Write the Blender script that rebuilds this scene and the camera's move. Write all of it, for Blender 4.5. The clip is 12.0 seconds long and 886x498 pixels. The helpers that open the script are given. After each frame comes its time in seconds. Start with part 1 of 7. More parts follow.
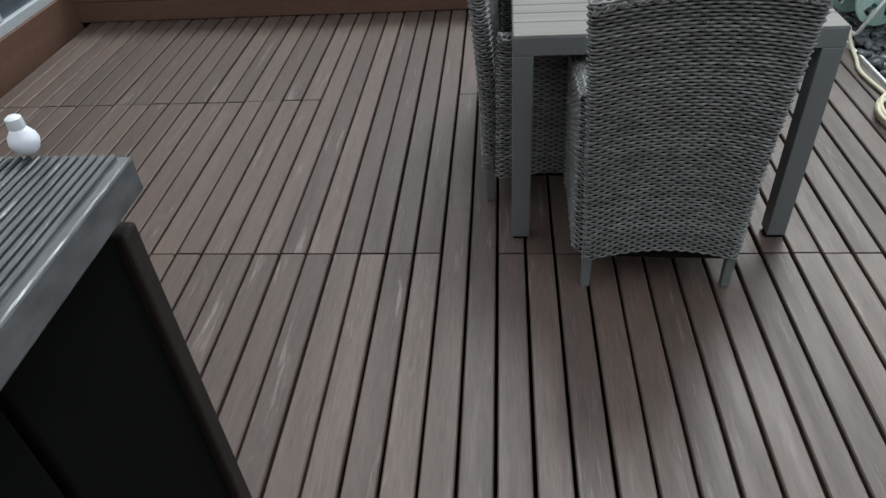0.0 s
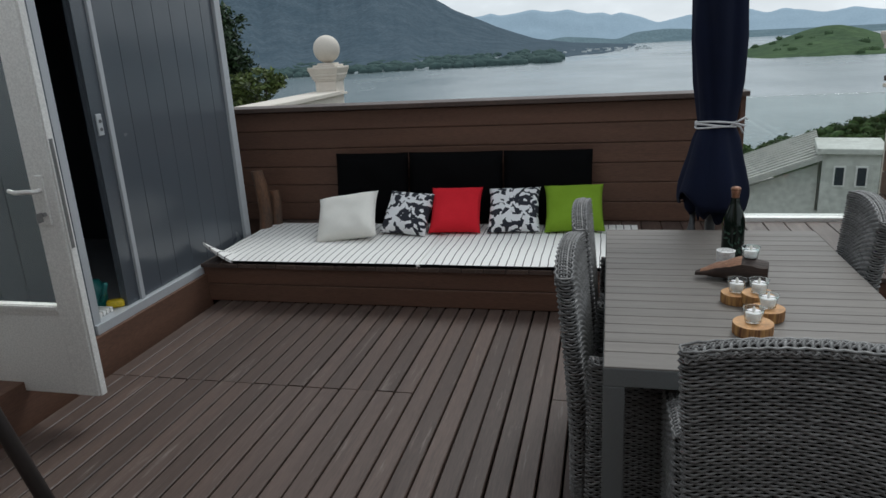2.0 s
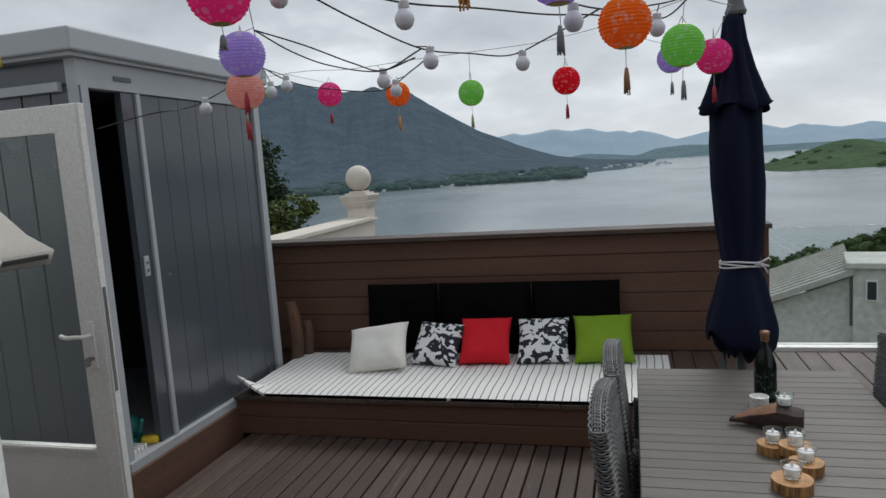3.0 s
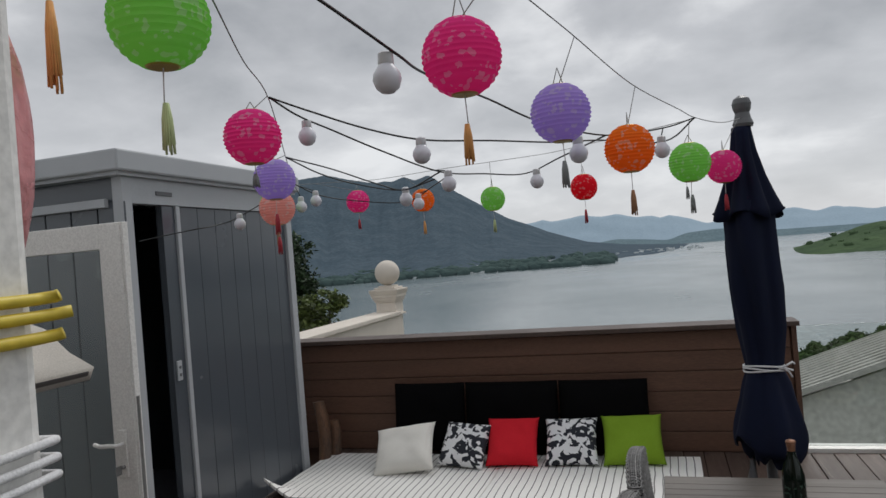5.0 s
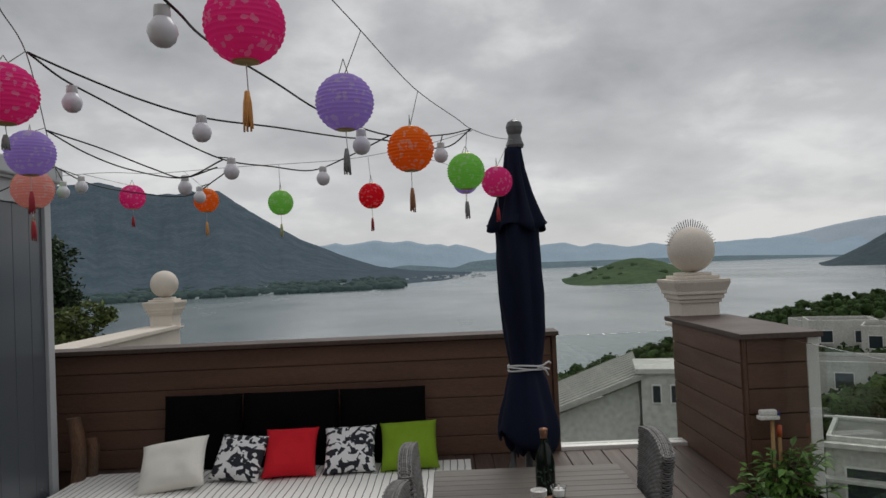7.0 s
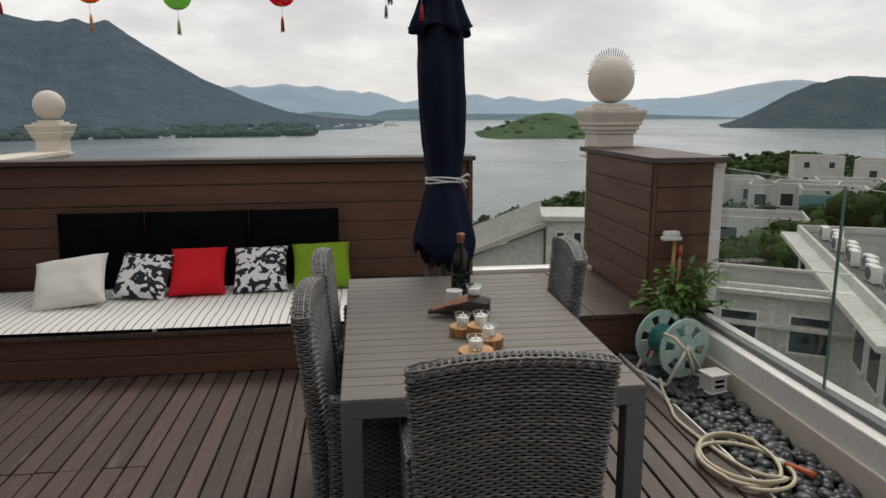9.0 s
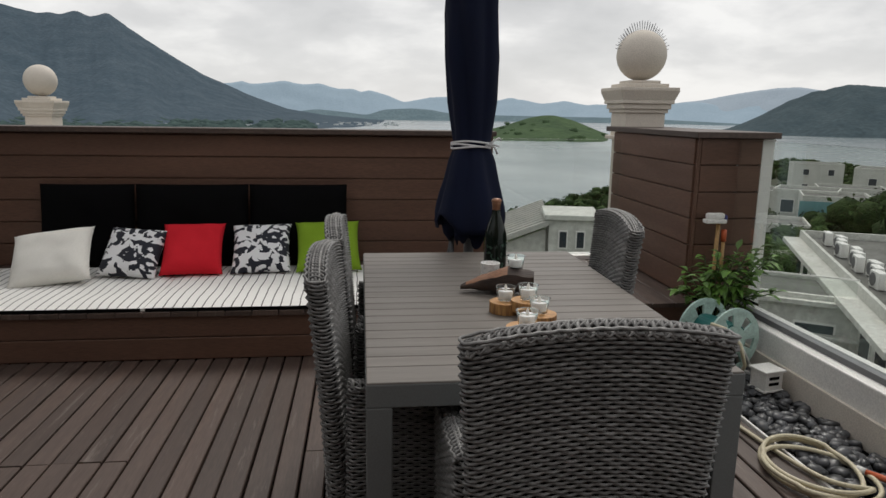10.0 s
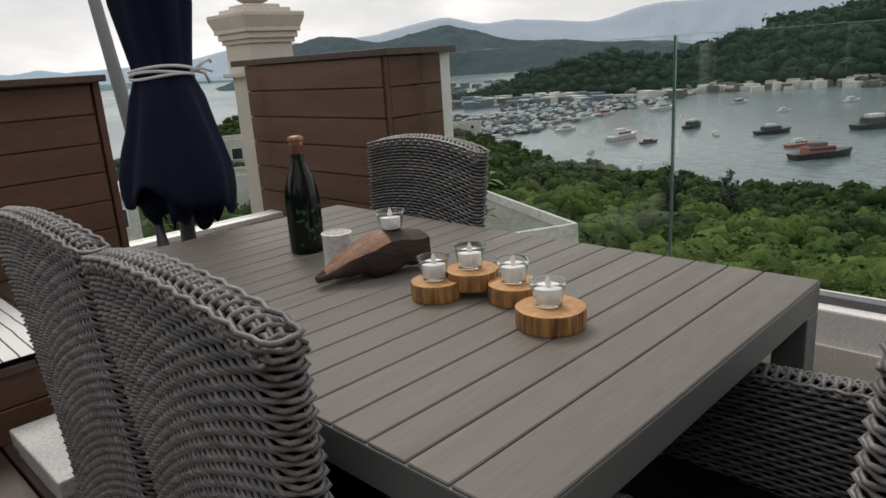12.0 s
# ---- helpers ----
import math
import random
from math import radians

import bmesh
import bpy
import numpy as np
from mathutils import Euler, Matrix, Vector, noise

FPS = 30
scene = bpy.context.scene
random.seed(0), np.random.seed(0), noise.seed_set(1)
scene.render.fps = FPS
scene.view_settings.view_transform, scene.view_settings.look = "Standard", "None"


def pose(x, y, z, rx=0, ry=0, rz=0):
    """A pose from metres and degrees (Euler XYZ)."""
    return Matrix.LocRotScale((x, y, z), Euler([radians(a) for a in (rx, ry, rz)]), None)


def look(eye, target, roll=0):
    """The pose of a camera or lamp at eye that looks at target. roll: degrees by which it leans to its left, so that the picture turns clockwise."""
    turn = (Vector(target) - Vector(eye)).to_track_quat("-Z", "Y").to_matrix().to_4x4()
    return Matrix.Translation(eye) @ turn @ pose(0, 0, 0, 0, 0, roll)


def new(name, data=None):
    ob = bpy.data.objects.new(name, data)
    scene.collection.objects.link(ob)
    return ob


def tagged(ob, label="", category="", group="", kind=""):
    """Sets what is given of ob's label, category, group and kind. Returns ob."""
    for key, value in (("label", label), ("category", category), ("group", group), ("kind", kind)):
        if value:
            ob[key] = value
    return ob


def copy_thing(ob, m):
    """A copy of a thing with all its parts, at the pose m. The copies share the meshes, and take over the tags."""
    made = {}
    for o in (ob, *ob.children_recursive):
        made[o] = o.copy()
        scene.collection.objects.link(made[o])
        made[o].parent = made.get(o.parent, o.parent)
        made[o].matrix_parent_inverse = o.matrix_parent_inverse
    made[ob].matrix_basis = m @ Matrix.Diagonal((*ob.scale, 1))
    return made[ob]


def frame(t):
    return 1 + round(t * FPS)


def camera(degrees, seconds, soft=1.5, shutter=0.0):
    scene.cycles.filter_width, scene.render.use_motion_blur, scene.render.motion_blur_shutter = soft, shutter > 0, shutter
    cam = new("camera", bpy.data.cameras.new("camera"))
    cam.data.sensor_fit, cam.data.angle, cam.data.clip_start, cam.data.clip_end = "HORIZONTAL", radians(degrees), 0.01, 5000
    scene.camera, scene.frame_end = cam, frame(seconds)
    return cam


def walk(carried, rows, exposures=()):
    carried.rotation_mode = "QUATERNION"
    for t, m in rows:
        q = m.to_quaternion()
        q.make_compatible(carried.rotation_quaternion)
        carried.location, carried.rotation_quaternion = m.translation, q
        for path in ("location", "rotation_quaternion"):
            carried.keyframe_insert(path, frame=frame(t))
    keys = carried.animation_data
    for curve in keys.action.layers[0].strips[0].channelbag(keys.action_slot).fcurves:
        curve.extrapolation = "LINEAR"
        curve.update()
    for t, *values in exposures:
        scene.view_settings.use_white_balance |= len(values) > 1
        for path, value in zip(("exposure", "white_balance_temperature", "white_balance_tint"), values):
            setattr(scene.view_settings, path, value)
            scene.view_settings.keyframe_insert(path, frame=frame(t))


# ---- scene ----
cam = camera(65.4, 12.0)
PATH = [
    (0, (0.225, 0.183, 1.524), (0.047, 1.726, 0.263), -4.4),
    (0.3, (0.257, 0.227, 1.57), (-0.022, 1.901, 0.511), -4.9),
    (0.5, (0.262, 0.248, 1.584), (-0.064, 1.998, 0.673), -3.7),
    (1, (0.269, 0.258, 1.615), (-0.141, 2.056, 0.841), -3.7),
    (1.5, (0.261, 0.27, 1.633), (-0.191, 2.099, 0.963), -3.5),
    (2, (0.257, 0.268, 1.639), (-0.206, 2.13, 1.073), -3.2),
    (2.5, (0.26, 0.24, 1.697), (-0.228, 2.114, 1.195), -3.3),
    (3, (0.256, 0.203, 1.787), (-0.277, 2.115, 1.546), -3.9),
    (3.5, (0.279, 0.170, 1.85), (-0.286, 2.084, 1.766), -4.45),
    (3.7, (0.288, 0.163, 1.867), (-0.29, 2.073, 1.825), -4.55),
    (5.3, (0.340, 0.120, 1.888), (-0.263, 2.028, 1.922), -4.55),
    (5.5, (0.348, 0.116, 1.872), (-0.218, 2.034, 1.921), -4.45),
    (6, (0.355, 0.099, 1.873), (-0.042, 2.058, 1.927), -4.2),
    (6.5, (0.365, 0.1, 1.862), (0.171, 2.09, 1.91), -3.3),
    (7, (0.366, 0.087, 1.777), (0.353, 2.087, 1.823), -2.5),
    (7.5, (0.326, 0.066, 1.694), (0.449, 2.062, 1.649), -1.9),
    (7.7, (0.311, 0.069, 1.657), (0.479, 2.055, 1.496), -1.8),
    (9.3, (0.336, 0.29, 1.508), (0.569, 2.235, 1.106), -0.1),
    (9.5, (0.293, 0.357, 1.462), (0.523, 2.301, 1.052), 0.4),
    (10, (0.244, 0.602, 1.351), (0.478, 2.55, 0.963), 0.85),
    (10.5, (0.099, 0.993, 1.239), (0.437, 2.947, 0.983), 3.1),
    (11, (-0.071, 1.332, 1.221), (0.783, 3.113, 0.905), -0.1),
    (11.5, (-0.139, 1.604, 1.205), (0.912, 3.257, 0.804), -2.7),
    (12, (-0.21, 1.73, 1.189), (1.156, 3.092, 0.661), -3.7),
]
EXPOSURES = [(0.0, 1.2, 5900, 2), (0.6, 1.1, 5900, 3), (1.5, 0.5, 6000, 5), (2.5, 0.27, 6100, 6), (3.5, 0.1, 6250, 9), (5.5, 0.07, 6450, 10), (7.5, -0.1, 6650, 10), (9.3, 0.33, 6850, 11), (10.5, 0.25, 6600, 9), (12.0, 0.47, 6750, 11)]
walk(cam, [(t, look(eye, target, roll)) for t, eye, target, roll in PATH], EXPOSURES)

# ---- world, sun, exposure ----
SEA = -40.0
world = bpy.data.worlds.new("overcast_sky")
scene.world = world
world.use_nodes = True
wn, wl = world.node_tree.nodes, world.node_tree.links
wn.clear()


def wnode(kind, **values):
    n = wn.new(kind)
    for k, v in values.items():
        n.inputs[k].default_value = v
    return n


SUN_ELEV, SUN_AZ = 52.0, 20.0      # a veiled sun ahead, over the sea
nishita = wn.new("ShaderNodeTexSky")
nishita.sky_type = "NISHITA"
nishita.sun_disc = False
nishita.sun_elevation, nishita.sun_rotation = radians(SUN_ELEV), radians(SUN_AZ)
coord = wn.new("ShaderNodeTexCoord")
split = wn.new("ShaderNodeSeparateXYZ")
wl.new(coord.outputs["Generated"], split.inputs[0])
# cloud layer: directions projected on a flat ceiling of cloud
zp = wn.new("ShaderNodeMath"); zp.operation = "MAXIMUM"; zp.inputs[1].default_value = 0.0
wl.new(split.outputs["Z"], zp.inputs[0])
za = wn.new("ShaderNodeMath"); za.operation = "ADD"; za.inputs[1].default_value = 0.30
wl.new(zp.outputs[0], za.inputs[0])
flat = wn.new("ShaderNodeCombineXYZ")
for axis in ("X", "Y"):
    dv = wn.new("ShaderNodeMath"); dv.operation = "DIVIDE"
    wl.new(split.outputs[axis], dv.inputs[0]); wl.new(za.outputs[0], dv.inputs[1])
    wl.new(dv.outputs[0], flat.inputs[axis])
big = wnode("ShaderNodeTexNoise", Scale=1.15, Detail=6.0, Roughness=0.48, Distortion=0.25)
fine = wnode("ShaderNodeTexNoise", Scale=3.6, Detail=6.0, Roughness=0.55, Distortion=0.2)
wl.new(flat.outputs[0], big.inputs["Vector"]); wl.new(flat.outputs[0], fine.inputs["Vector"])
both = wn.new("ShaderNodeMix"); both.data_type = "FLOAT"; both.inputs[0].default_value = 0.3
wl.new(big.outputs["Fac"], both.inputs[2]); wl.new(fine.outputs["Fac"], both.inputs[3])
ramp = wn.new("ShaderNodeValToRGB")
ramp.color_ramp.elements[0].position, ramp.color_ramp.elements[0].color = 0.34, (0.35, 0.365, 0.385, 1)
ramp.color_ramp.elements[1].position, ramp.color_ramp.elements[1].color = 0.60, (0.96, 0.965, 0.97, 1)
mid = ramp.color_ramp.elements.new(0.5); mid.color = (0.61, 0.62, 0.64, 1)
wl.new(both.outputs[0], ramp.inputs[0])
# a paler band low over the sea
low = wn.new("ShaderNodeMapRange")
low.inputs[1].default_value, low.inputs[2].default_value = 0.02, 0.30
low.inputs[3].default_value, low.inputs[4].default_value = 0.62, 0.0
wl.new(split.outputs["Z"], low.inputs[0])
pale = wn.new("ShaderNodeMix"); pale.data_type = "RGBA"
pale.inputs[7].default_value = (0.86, 0.87, 0.885, 1)
wl.new(low.outputs[0], pale.inputs[0]); wl.new(ramp.outputs[0], pale.inputs[6])
skyb = wnode("ShaderNodeBackground", Strength=0.06)
wl.new(nishita.outputs[0], skyb.inputs[0])
cloudb = wnode("ShaderNodeBackground", Strength=0.84)
wl.new(pale.outputs[2], cloudb.inputs[0])
mixw = wn.new("ShaderNodeMixShader"); mixw.inputs[0].default_value = 0.93
wl.new(skyb.outputs[0], mixw.inputs[1]); wl.new(cloudb.outputs[0], mixw.inputs[2])
wout = wn.new("ShaderNodeOutputWorld")
wl.new(mixw.outputs[0], wout.inputs[0])

sun = new("sun", bpy.data.lights.new("sun", "SUN"))
sun.data.energy, sun.data.angle, sun.data.color = 1.1, radians(25), (1.0, 0.97, 0.93)
sun.matrix_world = look((20 * math.sin(radians(SUN_AZ)), 20 * math.cos(radians(SUN_AZ)), 20 * math.tan(radians(SUN_ELEV))), (0, 0, 0))


# ---- materials ----
def mat(name, base, rough=0.6, metal=0.0, second=None, scale=6.0, amount=0.5, fine_scale=60.0, bump=0.1,
        stretch=(1, 1, 1), vary=0.0, coat=0.0, spec=0.5, glow=None, dist=0.004, island=False, wear=None):
    """A surface with colour variation at two scales, fine relief, and piece-to-piece variation."""
    m = bpy.data.materials.new(name)
    m.use_nodes = True
    n, l = m.node_tree.nodes, m.node_tree.links
    b = n["Principled BSDF"]
    second = second or tuple(c * 0.72 for c in base)
    tc = n.new("ShaderNodeTexCoord")
    mp = n.new("ShaderNodeMapping")
    mp.inputs["Scale"].default_value = stretch
    vec = mp.outputs[0]
    l.new(tc.outputs["Object"], mp.inputs[0])
    rnd = None
    if vary or island:
        if island:
            src = n.new("ShaderNodeNewGeometry").outputs["Random Per Island"]
        else:
            src = n.new("ShaderNodeObjectInfo").outputs["Random"]
        rnd = src
        off = n.new("ShaderNodeMath"); off.operation = "MULTIPLY"; off.inputs[1].default_value = 37.0
        l.new(src, off.inputs[0])
        add = n.new("ShaderNodeVectorMath"); add.operation = "ADD"
        l.new(mp.outputs[0], add.inputs[0]); l.new(off.outputs[0], add.inputs[1])
        vec = add.outputs[0]
    n1 = n.new("ShaderNodeTexNoise"); n1.inputs["Scale"].default_value = scale; n1.inputs["Detail"].default_value = 5
    n2 = n.new("ShaderNodeTexNoise"); n2.inputs["Scale"].default_value = fine_scale; n2.inputs["Detail"].default_value = 4
    l.new(vec, n1.inputs["Vector"]); l.new(vec, n2.inputs["Vector"])
    mx = n.new("ShaderNodeMix"); mx.data_type = "RGBA"
    mr = n.new("ShaderNodeMapRange")
    mr.inputs[1].default_value, mr.inputs[2].default_value, mr.inputs[4].default_value = 0.35, 0.65, amount
    l.new(n1.outputs["Fac"], mr.inputs[0]); l.new(mr.outputs[0], mx.inputs[0])
    mx.inputs[6].default_value, mx.inputs[7].default_value = (*base, 1), (*second, 1)
    hs = n.new("ShaderNodeHueSaturation")
    l.new(mx.outputs[2], hs.inputs["Color"])
    val = n.new("ShaderNodeMapRange")
    val.inputs[1].default_value, val.inputs[2].default_value = 0.3, 0.7
    val.inputs[3].default_value, val.inputs[4].default_value = 1 - amount * 0.3, 1 + amount * 0.3
    l.new(n2.outputs["Fac"], val.inputs[0])
    out = val.outputs[0]
    if rnd is not None and vary:
        rv = n.new("ShaderNodeMapRange")
        rv.inputs[3].default_value, rv.inputs[4].default_value = 1 - vary, 1 + vary
        l.new(rnd, rv.inputs[0])
        mu = n.new("ShaderNodeMath"); mu.operation = "MULTIPLY"
        l.new(out, mu.inputs[0]); l.new(rv.outputs[0], mu.inputs[1])
        out = mu.outputs[0]
    l.new(out, hs.inputs["Value"])
    colour = hs.outputs[0]
    if wear:
        wcol, wscale, lo, hi = wear
        n3 = n.new("ShaderNodeTexNoise"); n3.inputs["Scale"].default_value = wscale; n3.inputs["Detail"].default_value = 8
        n3.inputs["Roughness"].default_value = 0.7
        l.new(tc.outputs["Object"] if not rnd else vec, n3.inputs["Vector"])
        wr = n.new("ShaderNodeMapRange")
        wr.inputs[1].default_value, wr.inputs[2].default_value = lo, hi
        l.new(n3.outputs["Fac"], wr.inputs[0])
        wm = n.new("ShaderNodeMix"); wm.data_type = "RGBA"
        wm.inputs[7].default_value = (*wcol, 1)
        l.new(wr.outputs[0], wm.inputs[0]); l.new(colour, wm.inputs[6])
        colour = wm.outputs[2]
    l.new(colour, b.inputs["Base Color"])
    rr = n.new("ShaderNodeMapRange")
    rr.inputs[1].default_value, rr.inputs[2].default_value = 0.3, 0.7
    rr.inputs[3].default_value, rr.inputs[4].default_value = max(0.02, rough - 0.08), min(1, rough + 0.08)
    l.new(n1.outputs["Fac"], rr.inputs[0]); l.new(rr.outputs[0], b.inputs["Roughness"])
    b.inputs["Metallic"].default_value = metal
    b.inputs["Specular IOR Level"].default_value = spec
    if coat:
        b.inputs["Coat Weight"].default_value = coat
    if bump:
        bp = n.new("ShaderNodeBump")
        bp.inputs["Strength"].default_value, bp.inputs["Distance"].default_value = bump, dist
        l.new(n2.outputs["Fac"], bp.inputs["Height"]); l.new(bp.outputs[0], b.inputs["Normal"])
    if glow:
        b.inputs["Emission Color"].default_value = (*glow[0], 1)
        b.inputs["Emission Strength"].default_value = glow[1]
    return m


def glass_mat(name, tint=(0.93, 0.97, 0.95), rough=0.0, clear=0.0):
    m = bpy.data.materials.new(name)
    m.use_nodes = True
    b = m.node_tree.nodes["Principled BSDF"]
    b.inputs["Base Color"].default_value = (*tint, 1)
    b.inputs["Roughness"].default_value = rough
    b.inputs["Transmission Weight"].default_value = 1.0
    b.inputs["IOR"].default_value = 1.45 - clear
    return m


M_DECK = mat("deck_composite_board", (0.098, 0.066, 0.053), 0.5, second=(0.068, 0.047, 0.039), scale=3.0, fine_scale=26, stretch=(6, 0.5, 1),
             vary=0.2, bump=0.25, dist=0.0015, amount=0.65, wear=((0.24, 0.20, 0.175), 5.0, 0.59, 0.76))
M_CLAD = mat("brown_cladding_board", (0.138, 0.070, 0.045), 0.6, second=(0.106, 0.055, 0.036), scale=2.0, fine_scale=40, stretch=(0.6, 0.6, 5),
             vary=0.1, bump=0.15, dist=0.0015, amount=0.7)
M_CAP = mat("weathered_cap_board", (0.085, 0.056, 0.044), 0.55, second=(0.062, 0.042, 0.035), scale=3, fine_scale=50, stretch=(1, 1, 1), bump=0.15, amount=0.7)
# Near black: shade of gaps set in the colour; also feet and pier cladding.
M_DARK = mat("gap_shade_and_dark_parts", (0.004, 0.0038, 0.0036), 0.95, amount=0.3, spec=0.03)
M_WHITE = mat("white_paint", (0.82, 0.81, 0.78), 0.45, second=(0.74, 0.73, 0.70), scale=2.5, fine_scale=120, bump=0.05, amount=0.4)
M_STUCCO = mat("cream_stucco", (0.72, 0.66, 0.58), 0.8, second=(0.62, 0.56, 0.49), scale=3.5, fine_scale=150, bump=0.2, dist=0.002, amount=0.5)
M_ALU = mat("grey_powder_coat", (0.155, 0.165, 0.165), 0.42, second=(0.135, 0.143, 0.143), scale=4, fine_scale=300, bump=0.05, amount=0.3)
M_SLAT = mat("polywood_slat", (0.165, 0.146, 0.127), 0.5, second=(0.125, 0.110, 0.098), scale=5, fine_scale=70, stretch=(0.25, 4, 1), vary=0.06, bump=0.2, dist=0.001, amount=0.4)
M_RATTAN = mat("grey_resin_wicker", (0.215, 0.212, 0.207), 0.45, second=(0.118, 0.115, 0.111), scale=30, fine_scale=240, bump=0.3, dist=0.001, amount=0.9, vary=0.25, island=True)
# Near black puts the shade between wicker strands into the core's colour.
M_CORE = mat("wicker_core_shade", (0.007, 0.0065, 0.006), 0.9, amount=0.4, spec=0.1)
M_SHED = mat("grey_pvc_panel", (0.088, 0.100, 0.116), 0.2, second=(0.074, 0.086, 0.100), scale=2, fine_scale=200, bump=0.02, amount=0.4, spec=0.6)
M_SHEDTRIM = mat("light_grey_trim", (0.44, 0.46, 0.48), 0.4, second=(0.38, 0.40, 0.42), scale=3, fine_scale=200, bump=0.03, amount=0.3)
M_NAVY = mat("navy_canvas", (0.007, 0.010, 0.026), 0.85, second=(0.010, 0.014, 0.036), scale=5, fine_scale=400, bump=0.25, dist=0.001, amount=0.6, spec=0.15)
M_BLACK = mat("black_upholstery", (0.0032, 0.0032, 0.0036), 0.85, second=(0.005, 0.005, 0.0055), scale=8, fine_scale=300, bump=0.3, dist=0.001, amount=0.6, spec=0.06)
M_STEEL = mat("dark_grey_steel", (0.12, 0.125, 0.13), 0.4, second=(0.10, 0.10, 0.105), scale=8, fine_scale=200, bump=0.05, amount=0.3)
M_CORD = mat("white_cord", (0.75, 0.75, 0.76), 0.8, scale=40, fine_scale=400, bump=0.3, amount=0.4)
M_WIRE = mat("black_cable", (0.012, 0.012, 0.012), 0.5, amount=0.3)
M_GLASS = glass_mat("clear_glass")
M_MARBLE = mat("pale_marble", (0.62, 0.61, 0.59), 0.35, second=(0.42, 0.42, 0.42), scale=7, fine_scale=90, bump=0.05, amount=0.8)


# ---- mesh helpers ----
def part(name, bm, material, parent=None, label=""):
    """Links a bmesh (or a ready mesh) as one object, under parent."""
    if isinstance(bm, bmesh.types.BMesh):
        me = bpy.data.meshes.new(name)
        bm.normal_update()
        bm.to_mesh(me)
        bm.free()
    else:
        me = bm
    if material and not me.materials:
        me.materials.append(material)
    ob = new(name, me)
    if parent:
        ob.parent = parent
    if label:
        ob["label"] = label
    return ob


def thing(name, label, category, at=None, group="", kind=""):
    ob = new(name)
    ob.empty_display_size = 0.1
    if at is not None:
        ob.matrix_basis = at if isinstance(at, Matrix) else Matrix.Translation(at)
    return tagged(ob, label, category, group, kind)


def smooth(ob, angle=40):
    me = ob.data
    me.polygons.foreach_set("use_smooth", [True] * len(me.polygons))
    me.set_sharp_from_angle(angle=radians(angle))
    return ob


def add_box(bm, x0, x1, y0, y1, z0, z1, bevel=0.0, m=None, segments=2):
    r = bmesh.ops.create_cube(bm, size=1)
    vs = r["verts"]
    t = Matrix.Translation(((x0 + x1) / 2, (y0 + y1) / 2, (z0 + z1) / 2)) @ Matrix.Diagonal((x1 - x0, y1 - y0, z1 - z0, 1))
    bmesh.ops.transform(bm, matrix=(m @ t) if m else t, verts=vs)
    if bevel:
        es = list({e for v in vs for e in v.link_edges})
        bmesh.ops.bevel(bm, geom=es, offset=bevel, segments=segments, profile=0.5, affect="EDGES")
    return bm


def box(x0, x1, y0, y1, z0, z1, bevel=0.0, m=None, segments=2):
    return add_box(bmesh.new(), x0, x1, y0, y1, z0, z1, bevel, m, segments)


def lathe(profile, n=32, bm=None, m=None):
    """A turned form from (radius, height) pairs."""
    bm = bm or bmesh.new()
    rings = []
    for r, z in profile:
        rings.append([bm.verts.new((r * math.cos(2 * math.pi * i / n), r * math.sin(2 * math.pi * i / n), z)) for i in range(n)])
    for a, b in zip(rings, rings[1:]):
        for i in range(n):
            bm.faces.new((a[i], a[(i + 1) % n], b[(i + 1) % n], b[i]))
    bm.faces.new(rings[0][::-1]); bm.faces.new(rings[-1])
    if m:
        bmesh.ops.transform(bm, matrix=m, verts=[v for ring in rings for v in ring])
    return bm


def tube_mesh(name, paths, radius, sides=6, closed=False):
    """One mesh of round tubes along polylines; radius may be one number or one per path."""
    verts, faces = [], []
    for k, path in enumerate(paths):
        p = np.asarray(path, float)
        n = len(p)
        r = radius[k] if isinstance(radius, (list, tuple)) else radius
        if closed:
            d = np.roll(p, -1, 0) - np.roll(p, 1, 0)
        else:
            d = np.gradient(p, axis=0)
        d /= np.linalg.norm(d, axis=1)[:, None] + 1e-12
        up = np.where(np.abs(d[:, 2:3]) > 0.9, np.array([[1.0, 0, 0]]), np.array([[0, 0, 1.0]]))
        a = np.cross(d, up); a /= np.linalg.norm(a, axis=1)[:, None]
        b = np.cross(d, a)
        base = len(verts)
        ang = np.arange(sides) * 2 * math.pi / sides
        rr = np.broadcast_to(np.asarray(r, float).reshape(-1, 1, 1), (n, 1, 1)) if np.ndim(r) else r
        ring = p[:, None, :] + rr * (np.cos(ang)[None, :, None] * a[:, None, :] + np.sin(ang)[None, :, None] * b[:, None, :])
        verts.extend(map(tuple, ring.reshape(-1, 3)))
        for i in range(n if closed else n - 1):
            j = (i + 1) % n
            for s in range(sides):
                t = (s + 1) % sides
                faces.append((base + i * sides + s, base + i * sides + t, base + j * sides + t, base + j * sides + s))
        if not closed:
            faces.append(tuple(base + s for s in range(sides))[::-1])
            faces.append(tuple(base + (n - 1) * sides + s for s in range(sides)))
    me = bpy.data.meshes.new(name)
    me.from_pydata(verts, [], faces)
    me.polygons.foreach_set("use_smooth", [True] * len(me.polygons))
    return me


def join_bm(mesh_list):
    bm = bmesh.new()
    for me in mesh_list:
        bm.from_mesh(me)
    return bm


def sag(a, b, drop, n=14):
    a, b = np.array(a), np.array(b)
    return [tuple(a + (b - a) * s - np.array((0, 0, drop * 4 * s * (1 - s)))) for s in np.linspace(0, 1, n)]


# ---- terrace structure ----
PLAT = 0.275          # top of the raised platform
PITCH, GAP = 0.0968, 0.0098
DECK_X0, DECK_X1 = -2.46, 1.93

